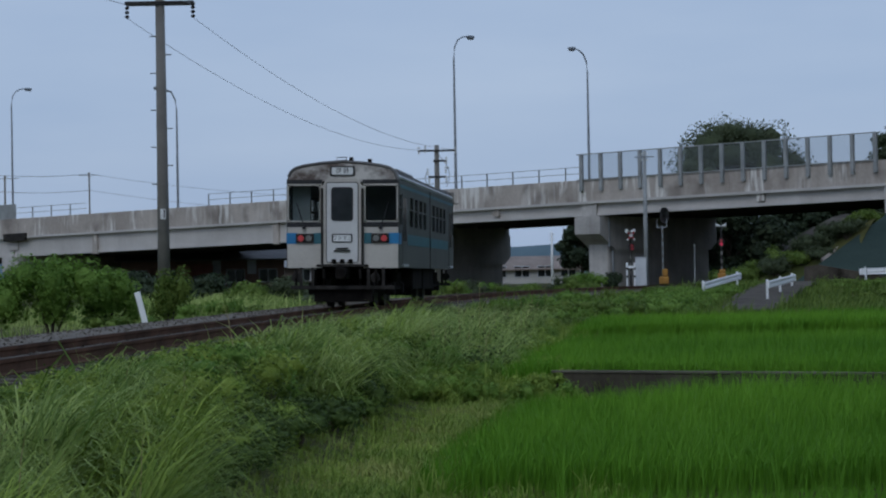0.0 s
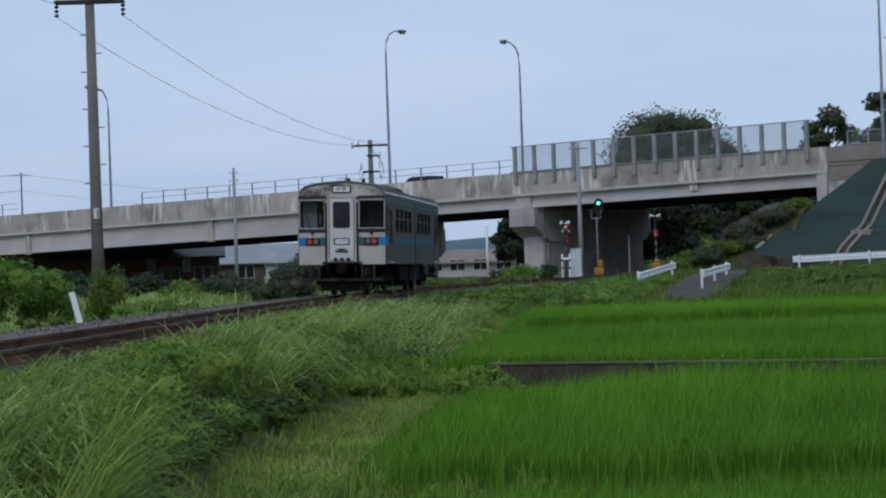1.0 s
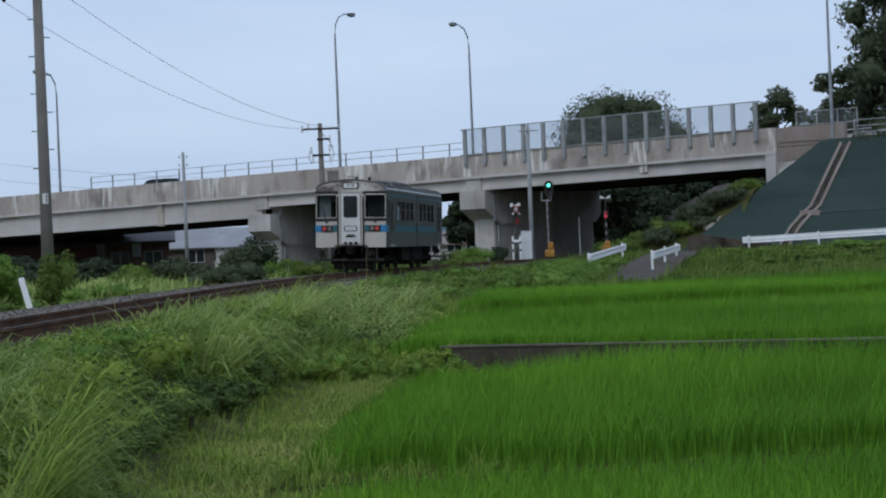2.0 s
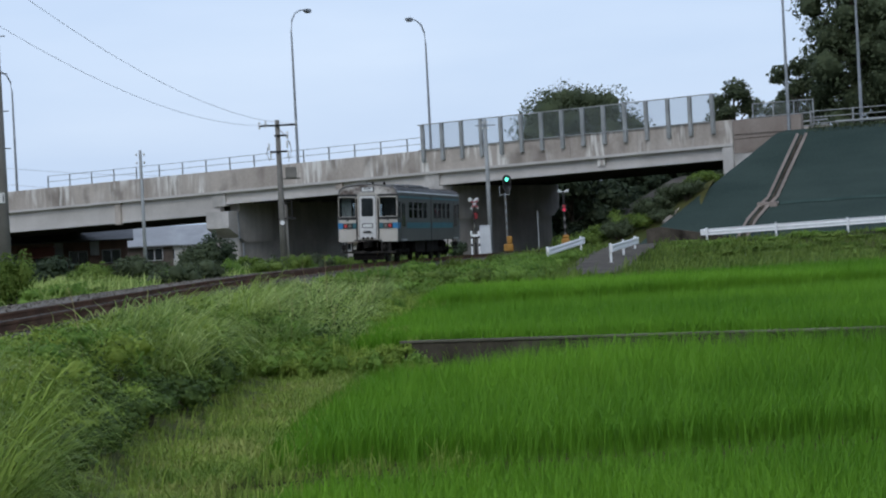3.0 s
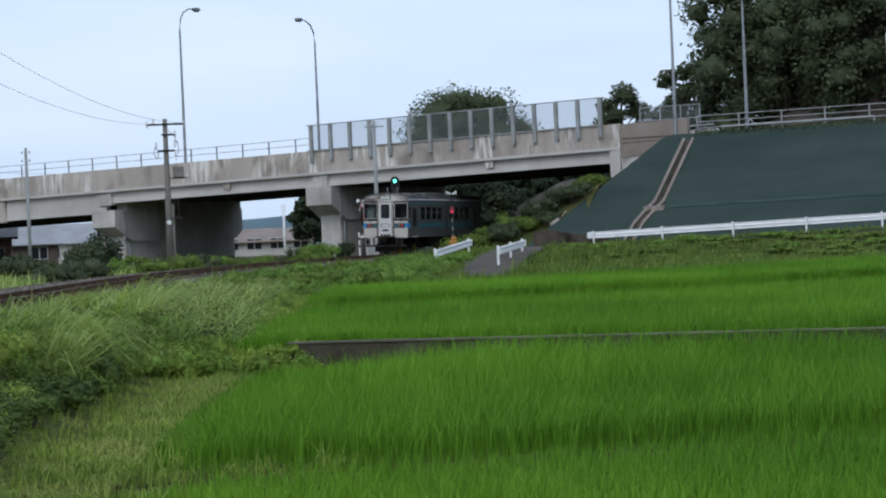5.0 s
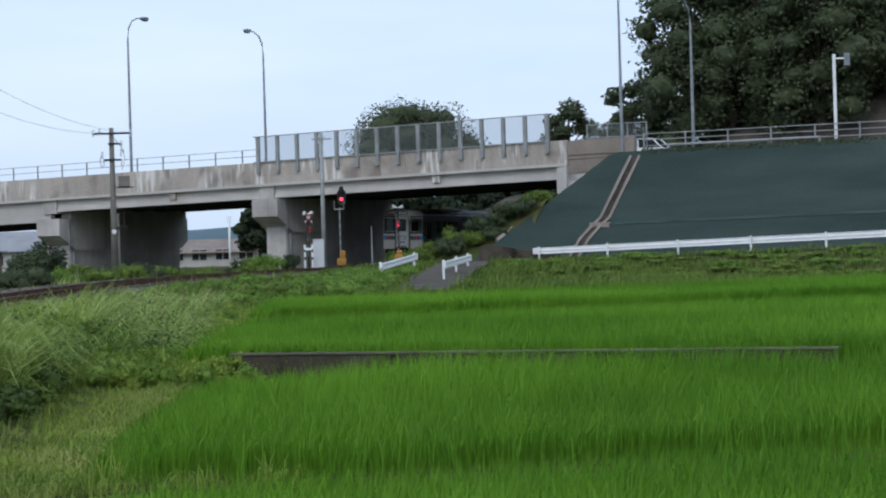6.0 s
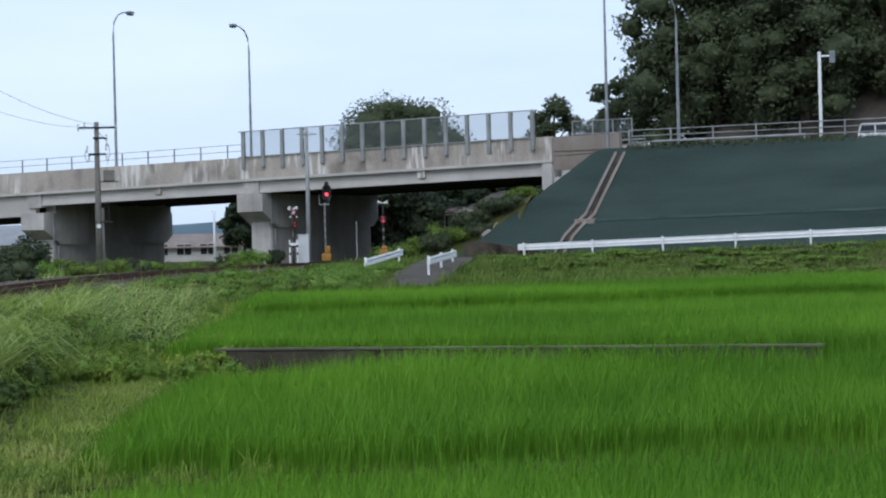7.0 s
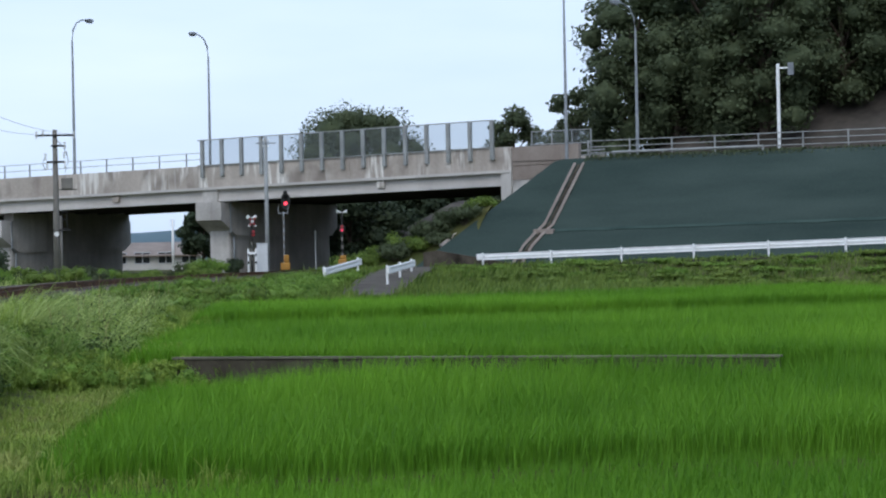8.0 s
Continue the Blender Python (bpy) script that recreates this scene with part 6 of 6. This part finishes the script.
    ob = blades(name, np.stack([x, y, z - 0.02], 1), h, width * RNG.uniform(0.6, 1.4, len(x)), mat, lean, droop, wind, plain=plain or area[2] > 30)
    return tagged(ob, label, "grass", kind="stuff")


def bank(x, y):
    """The near bank between the track and the path."""
    s, d = off_track(x, y)
    return (d > 0.9) & (x < np.minimum(rice_edge(y) + 0.2, 90)) & seen(x, y) & ((x < np.interp(y, [5, 20, 32, 40], [-1.95, -1.6, -0.45, 9])))


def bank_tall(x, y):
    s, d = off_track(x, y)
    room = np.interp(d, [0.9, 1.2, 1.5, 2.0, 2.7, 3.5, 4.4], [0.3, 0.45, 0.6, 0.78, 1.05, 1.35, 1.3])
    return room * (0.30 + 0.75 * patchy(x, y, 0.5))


# ---- bank plants ----
def spaced(n, gap, s0, s1, d0, d1, keep, rnd):
    """Places beside the track, at least a gap apart: x, y, s, d."""
    out = []
    for _ in range(n * 12):
        s, d = rnd.uniform(s0, s1), rnd.uniform(d0, d1)
        x, y, h = (float(k) for k in on_track(s, d))
        if keep(x, y) and all((x - a) ** 2 + (y - b) ** 2 > gap * gap for a, b, _, _ in out):
            out.append((x, y, s, d))
            if len(out) == n:
                break
    return out


def one(f, x, y):
    """The value of a field at one place."""
    return float(np.ravel(f(np.array([x]), np.array([y])))[0])


def tuft_field(name, spots, each, tall, spread_, width, mat, label, sway):
    """Tufts of long arching leaves; the leaves of a tuft bend much the same way."""
    rnd = random.Random(len(spots))
    base, high, dxy = [], [], []
    for x, y, s, d in spots:
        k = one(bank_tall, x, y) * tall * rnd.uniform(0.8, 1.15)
        a = RNG.uniform(0, 2 * np.pi, each)
        r = spread_ * np.sqrt(RNG.uniform(0, 1, each))
        px, py = x + np.cos(a) * r, y + np.sin(a) * r
        base.append(np.stack([px, py, np.full(each, one(ground_height, x, y) - 0.03)], 1))
        high.append(k * RNG.uniform(0.5, 1.08, each))
        way = rnd.gauss(sway, 0.5)
        aim_a = np.where(RNG.uniform(size=each) < 0.78, way + RNG.normal(0, 0.4, each), a)
        reach = k * RNG.uniform(0.25, 0.9, each)
        dxy.append(np.stack([np.cos(aim_a) * reach, np.sin(aim_a) * reach], 1))
    base, high, dxy = np.concatenate(base), np.concatenate(high), np.concatenate(dxy)
    n = len(base)
    w = width * RNG.uniform(0.6, 1.4, n)
    turn = np.arctan2(dxy[:, 1], dxy[:, 0]) + np.pi / 2 + RNG.normal(0, 0.4, n)
    side = np.stack([np.cos(turn), np.sin(turn)], 1) * w[:, None] / 2
    fall = RNG.uniform(0.25, 1.0, n) * high * 0.62
    rows = []
    for k, v in ((0.0, 0.7), (0.35, 1.0), (0.65, 0.9), (0.88, 0.55)):
        mid = base[:, :2] + dxy * k ** 1.6
        z = base[:, 2] + high * k * (1.25 - 0.25 * k) - fall * k ** 3
        rows += [np.concatenate([mid - side * v, z[:, None]], 1), np.concatenate([mid + side * v, z[:, None]], 1)]
    rows.append(np.concatenate([base[:, :2] + dxy * 1.12, (base[:, 2] + high - fall * 1.3)[:, None]], 1))
    o = np.arange(n)[:, None] * 9
    quads = np.concatenate([o + np.array([[j, j + 1, j + 3, j + 2]]) for j in (0, 2, 4)])
    ob = arrays(name, np.stack(rows, 1).reshape(-1, 3), quads, mat, None, tris=o + np.array([[6, 7, 8]]))
    return tagged(ob, label, "grass", kind="stuff")


def mound_field(spots, n, leaf, mat, label, seed):
    """Low leafy mounds too many to count: spots are x, y, radius, height."""
    rnd, lobes = random.Random(seed), []
    for x, y, r, h in spots:
        z = one(ground_height, x, y)
        for i in range(6):
            a, k, hz = 2.4 * i + rnd.uniform(-0.3, 0.3), rnd.uniform(0.1, 0.75) * r, h * rnd.uniform(0.3, 0.75)
            lobes.append((x + math.cos(a) * k, y + math.sin(a) * k, z + hz, r * rnd.uniform(0.36, 0.52), h * rnd.uniform(0.26, 0.4)))
    at, ways = crown_points(n * len(spots), lobes)
    tagged(leaves("weeds", at, leaf, mat, lobes=lobes, facing=ways), label, "weeds", kind="stuff")


def on_bank(x, y):
    return bool(bank(np.array([x]), np.array([y]))[0])


def bank_plants():
    rnd = random.Random(71)
    near = spaced(95, 0.33, -42, -26, 1.15, 3.4, lambda x, y: on_bank(x, y) and patchy(x, y, 0.8) > 0.3 and x < np.interp(y, [14, 16, 19, 24], [-1.75, -2.05, -2.8, -2.9]), rnd)
    for k, (mat, text) in enumerate((("reed", "tufts of long pale grass bending over the bank"), ("grass", "tufts of long green grass on the bank"))):
        tuft_field("long_grass", near[k::2], 130, 1.12, 0.15, 0.013, mat, text, 0.1)
    crest = spaced(170, 0.31, -28, -8, 1.1, 3.0, on_bank, rnd)
    for k, (mat, text) in enumerate((("reed", "tufts of pale grass along the crest of the bank"), ("grass", "tufts of fresh green grass on the bank"), ("pale_grass", "pale feathery grass on the bank"))):
        tuft_field("long_grass", crest[k::3], 80, 1.22, 0.17, 0.017, mat, text, 0.0)
    fringe = spaced(340, 0.33, -21, 10, 1.2, 5.2, lambda x, y: x < rice_edge(y) - 0.1 and y > 31, rnd)
    for k, (mat, size, text) in enumerate((("reed", 0.8, "soft pale grass over the far part of the bank"), ("pale_grass", 0.8, "silvery feathery grass over the far part of the bank"),
                                           ("grass", 0.65, "fresh green grass over the far part of the bank"))):
        tuft_field("long_grass", fringe[k::3], 62, size, 0.22, 0.02, mat, text, -0.3)
    foot = spaced(70, 0.42, -40, -5, 2.4, 4.6, lambda x, y: on_bank(x, y) and patchy(x, y, 0.6, 3.0) > 0.45 and (y > 24 or rnd.random() < 0.2), rnd)
    tuft_field("long_grass", foot, 70, 0.62, 0.13, 0.01, "grass", "short arching grass at the foot of the bank", -0.6)
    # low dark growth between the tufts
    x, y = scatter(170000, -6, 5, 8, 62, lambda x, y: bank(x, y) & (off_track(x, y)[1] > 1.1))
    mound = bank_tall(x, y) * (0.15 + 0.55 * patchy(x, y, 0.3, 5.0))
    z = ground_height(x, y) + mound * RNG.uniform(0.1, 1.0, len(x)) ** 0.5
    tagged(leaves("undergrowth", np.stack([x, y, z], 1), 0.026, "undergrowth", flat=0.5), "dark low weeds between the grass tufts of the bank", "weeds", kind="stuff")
    # leafy cushions, yellowish on the crest, duller at the foot
    for i, (x, y, s, d) in enumerate(spaced(110, 0.42, -38, -18, 1.5, 4.3, on_bank, rnd)):
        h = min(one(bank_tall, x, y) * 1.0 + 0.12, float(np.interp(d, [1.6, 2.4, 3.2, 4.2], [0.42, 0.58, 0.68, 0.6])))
        if d > 2.7 and y < 26:
            h = min(h, 0.38)
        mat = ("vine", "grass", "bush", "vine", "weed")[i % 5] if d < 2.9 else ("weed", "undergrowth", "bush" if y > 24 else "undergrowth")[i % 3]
        b = bush(x, y, one(ground_height, x, y), rnd.uniform(0.28, 0.5), h, 620, 0.03, mat, "low cushion of leafy weeds on the bank", 200 + i)
        tagged(b, category="weeds", group="weed cushions on the bank")
    spots = [(x, y, rnd.uniform(0.35, 0.6), rnd.uniform(0.3, 0.5)) for x, y, s, d in spaced(80, 0.45, -16, 14, 3.6, 7.0, lambda x, y: x < rice_edge(y) + 0.25 and 33 < y < 64, rnd)]
    for k, mat in enumerate(("grass", "vine", "bush")):
        mound_field(spots[k::3], 700, 0.035, mat, "low cushions of bright weeds beside the paddies", 800 + k)
    spots = [(rnd.uniform(-0.5, 1.6), rnd.uniform(30.2, 33.0), rnd.uniform(0.28, 0.42), rnd.uniform(0.3, 0.48)) for _ in range(22)]
    spots += [(x, float(line_y(x, WALL_A, WALL_B)) - rnd.uniform(0.1, 0.4), 0.3, rnd.uniform(0.5, 0.62)) for x in np.arange(-0.4, 1.9, 0.14)]
    for k, mat in enumerate(("grass", "bush")):
        mound_field(spots[k::2], 560, 0.03, mat, "bright weeds over the end of the retaining wall", 850 + k)
    spots = [(*(float(k) for k in on_track(rnd.uniform(-4, 40), -rnd.uniform(3.7, 8.0))[:2]), rnd.uniform(0.5, 0.9), rnd.uniform(0.35, 0.7)) for _ in range(44)]
    for k, mat in enumerate(("weed", "bush")):
        mound_field(spots[k::2], 520, 0.045, mat, "low weeds along the far side of the track", 870 + k)
    # scrub beyond the track
    for i in range(34):
        s, side = 22 + 62 * rnd.random(), -rnd.uniform(3.0, 7.5)
        x, y, h = on_track(s, side)
        b = bush(float(x), float(y), one(ground_height, x, y), rnd.uniform(0.6, 1.2), rnd.uniform(0.6, 1.25), 1050, 0.055,
                 ("weed", "mid_leaf", "bush", "weed")[i % 4], "low scrubby bush along the far side of the track", 300 + i)
        tagged(b, group="bushes along the track")
    # the weedy bank between the far paddy and the crossing
    ramp_x = lambda y: float(np.interp(y, [95, 117], [12.8, 18.6]))
    spots = [(x, y, rnd.uniform(0.75, 1.15), rnd.uniform(0.55, 0.95) if d > 3 else 0.5)
             for x, y, s, d in spaced(85, 0.9, 14, 66, 2.3, 8.0, lambda x, y: y > line_y(x, END_A, END_B) + 0.3 and x < ramp_x(y) - 2.2, rnd)]
    for k, mat in enumerate(("bush", "weed", "bush")):
        mound_field(spots[k::3], 520, 0.062, mat, "low dark green weeds on the bank before the level crossing", 400 + k)
    spots = []
    for i in range(900):
        x = rnd.uniform(14, 42)
        y = rnd.uniform(118.5, 132.5) - 0.727 * x
        if abs(x - ramp_x(y)) > 2.3 and seen(np.array([x]), np.array([y]))[0] and all((x - q[0]) ** 2 + (y - q[1]) ** 2 > 1.3 for q in spots) and len(spots) < 75:
            spots.append((x, y, rnd.uniform(0.8, 1.2), rnd.uniform(0.22, 0.42)))
    for k, mat in enumerate(("weed", "bush", "weed")):
        mound_field(spots[k::3], 430, 0.062, mat, "low green weeds on the bank below the guard rail", 500 + k)


bank_plants()
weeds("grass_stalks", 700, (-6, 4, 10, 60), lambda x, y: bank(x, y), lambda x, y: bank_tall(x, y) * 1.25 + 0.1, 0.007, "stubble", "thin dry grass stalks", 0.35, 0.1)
weeds("rail_grass", 22000, (-6, 4, 12, 62), lambda x, y: (off_track(x, y)[1] > 0.85) & (off_track(x, y)[1] < 1.9) & seen(x, y) & (patchy(x, y, 0.6, 2.0) > 0.25), lambda x, y: 0.24 + 0.36 * patchy(x, y, 0.7), 0.012, "reed",
      "pale grass growing over the edge of the ballast", 0.8, 0.7, (0.2, 0.0))
def mown(x, y):
    return (x < rice_edge(y) + 0.5) & (x > rice_edge(y) - 2.0) & seen(x, y)


def path_height(x, y):
    return 0.06 + 0.12 * patchy(x, y, 0.4) ** 2 + 0.10 * smooth(x - rice_edge(y), -0.5, 0.2)


weeds("path_grass", 90000, (-4, 3, 8, 36), lambda x, y: mown(x, y) & (patchy(x, y, 0.8, 1.0) + RNG.uniform(-0.25, 0.25, len(x)) > 0.48), path_height, 0.010,
      "dry_grass", "short mown yellowish grass on the path", 1.2, 0.8, floor=-1.13, plain=True)
weeds("path_grass", 130000, (-4, 3, 8, 36), lambda x, y: mown(x, y) & (patchy(x, y, 0.8, 1.0) + RNG.uniform(-0.25, 0.25, len(x)) < 0.54), path_height, 0.010,
      "grass", "short mown green grass on the path", 1.1, 0.8, floor=-1.13, plain=True)
weeds("path_tufts", 26000, (-4, 3, 8, 34), lambda x, y: (x < rice_edge(y) + 0.9) & (x > rice_edge(y) - 0.7) & seen(x, y) & (patchy(x, y, 0.35, 7.0) > 0.35),
      lambda x, y: 0.12 + 0.26 * patchy(x, y, 0.3), 0.010, "grass", "tufts of green grass between the path and the paddy", 0.7, 0.5, floor=-1.2, plain=True)
weeds("bund_grass", 15000, (-1, 4, 15, 22), lambda x, y: (np.abs(y - line_y(x, LOW_A, LOW_B)) < 0.42) & (x < rice_edge(y) + 2.1 + 0.8 * patchy(x, y, 0.3)) & seen(x, y),
      lambda x, y: 0.14 + 0.22 * patchy(x, y, 0.3), 0.010, "grass", "bright green grass on the low bund between two paddies", 0.8, 0.6, floor=-1.5, plain=True)
weeds("bund_grass", 4000, (-1, 4, 15, 22), lambda x, y: (np.abs(y - line_y(x, LOW_A, LOW_B)) < 0.35) & (x < rice_edge(y) + 1.6) & seen(x, y),
      lambda x, y: 0.1 + 0.12 * patchy(x, y, 0.3), 0.010, "dry_grass", "dry yellow grass on the low bund", 1.0, 0.8, floor=-1.45, plain=True)
weeds("path_straw", 9000, (-4, 3, 8, 36), lambda x, y: (x < rice_edge(y) + 0.1) & (x > rice_edge(y) - 1.5) & seen(x, y) & (patchy(x, y, 0.5, 3.0) > 0.45),
      lambda x, y: 0.05 + 0.06 * patchy(x, y, 0.4), 0.008, "stubble", "dry straw and cut grass on the path", 1.6, 0.8, floor=-1.13)
weeds("verge_grass", 17000, (-18, 0, 40, 118), lambda x, y: (off_track(x, y)[1] < -2.3) & seen(x, y) & (patchy(x, y, 2.0, 2.0) > 0.35), lambda x, y: np.where(off_track(x, y)[1] > -3.3, 0.1, 0.12 + 0.5 * patchy(x, y, 3.0) ** 1.5), 0.02, "pale_grass",
      "pale grass beyond the track", 0.5, 0.5)
weeds("verge_grass", 32000, (-14, 0, 60, 125), lambda x, y: (off_track(x, y)[1] < -3.2) & seen(x, y) & (patchy(x, y, 4.0, 1.0) > 0.45), lambda x, y: 0.5 + 0.5 * patchy(x, y, 3.0),
      0.04, "pale_grass", "rank pale green weeds beyond the track", 0.5, 0.5)
weeds("verge_grass", 45000, (1, 26, 34, 126), lambda x, y: (off_track(x, y)[1] > 1.9) & (y > line_y(x, END_A, END_B)) & (y + 0.727 * x < 131) & seen(x, y)
      & (np.abs(x - np.interp(y, [95, 117], [12.8, 18.6])) > 1.35), lambda x, y: 0.35 + 0.6 * patchy(x, y, 1.6), 0.04, "weed", "dark green grass on the verge of the crossing", 0.5, 0.5)
weeds("verge_grass", 40000, (15, 48, 80, 122), lambda x, y: (y + 0.727 * x < 134.6) & (y + 0.727 * x > 116) & seen(x, y)
      & (np.abs(x - np.interp(y, [95, 117], [12.8, 18.6])) > 1.35), lambda x, y: 0.2 + 0.4 * patchy(x, y, 2.0), 0.04, "weed", "green grass on the bank below the guard rail", 0.5, 0.6)
weeds("bank_grass", 26000, (0, 6, 30, 62), lambda x, y: (off_track(x, y)[1] > 1.95) & (x < rice_edge(y) + 0.3 + 1.2 * (y > 41)) & seen(x, y), lambda x, y: 0.16 + 0.24 * patchy(x, y, 0.8), 0.016, "grass",
      "bright green grass between the bank and the paddies", 0.5, 0.5)


weeds("wall_weeds", 2200, (1.5, 9.0, 26.0, 31.4), lambda x, y: (y < line_y(x, WALL_A, WALL_B) - 0.02) & (y > line_y(x, WALL_A, WALL_B) - 0.3) & (patchy(x, y, 0.3) > 0.5),
      lambda x, y: 0.4 + 0.5 * patchy(x, y, 0.25), 0.012, "grass", "thin weeds along the foot of the retaining wall", 0.5, 0.5)
weeds("wall_weeds", 9000, (-0.6, 2.9, 29.6, 32.6), lambda x, y: (y < line_y(x, WALL_A, WALL_B) + 0.7) & (y > line_y(x, WALL_A, WALL_B) - 0.9) & (x < 1.9 + 0.9 * patchy(x, y, 0.3)), lambda x, y: 0.2 + 0.25 * patchy(x, y, 0.3), 0.014, "grass",
      "tufts of grass at the end of the retaining wall", 0.6, 0.6)


def crest_grass():
    p, q = RNG.uniform(-49.0, 10, 9000), RNG.uniform(-0.75, 0.7, 9000)
    k = RNG.uniform(size=9000) < np.where(p < -36, 1.0, 0.35)
    p, q = p[k], q[k]
    x, y = along(p, q)
    z = np.minimum(slope_height(p, q), 6.2)
    ob = blades("crest_grass", np.stack([x, y, z], 1), RNG.uniform(0.08, 0.32, len(p)), np.full(len(p), 0.045), "mid_leaf", 0.9, 0.6, plain=True)
    tagged(ob, "dark green grass along the crest of the embankment", "grass", kind="stuff")


crest_grass()


# ---- what moves ----
def motions():
    walk(RAILCAR, [(k / 4, car_at(k / 4)) for k in range(33)])
    for w, y in WHEELS:
        walk(w, [(k / 30, pose(0, y, 0.432) @ Matrix.Rotation(-k * 15.12 / 30 / 0.432, 4, "X")) for k in range(241)])
    walk(GREY_CAR, [(k / 4, grey_car_at(k / 4)) for k in range(33)])
    for w, x in GREY_WHEELS:
        walk(w, [(k / 30, pose(x, 0, 0.27) @ Matrix.Rotation(k * 1.45, 4, "Y")) for k in range(241)])
    walk(CAR, [(k / 4, road_car_at(k / 4)) for k in range(33)])
    for w, x in CAR_WHEELS:
        walk(w, [(k / 30, pose(x, 0, 0.27) @ Matrix.Rotation(k * 1.45, 4, "Y")) for k in range(241)])
    # the added plate slides to imitate the signal lamps switching
    walk(SHUTTER, [(0.0, pose(0, 0, 3.92)), (0.7, pose(0, 0, 3.92)), (0.8, pose(0, 0, 3.6)), (3.5, pose(0, 0, 3.6)), (3.75, pose(0, 0, 3.86)), (4.2, pose(0, 0, 3.86)), (4.35, pose(0, 0, 3.6)), (5.2, pose(0, 0, 3.6)), (5.3, pose(0, 0, 4.24)), (8.0, pose(0, 0, 4.24))])


motions()
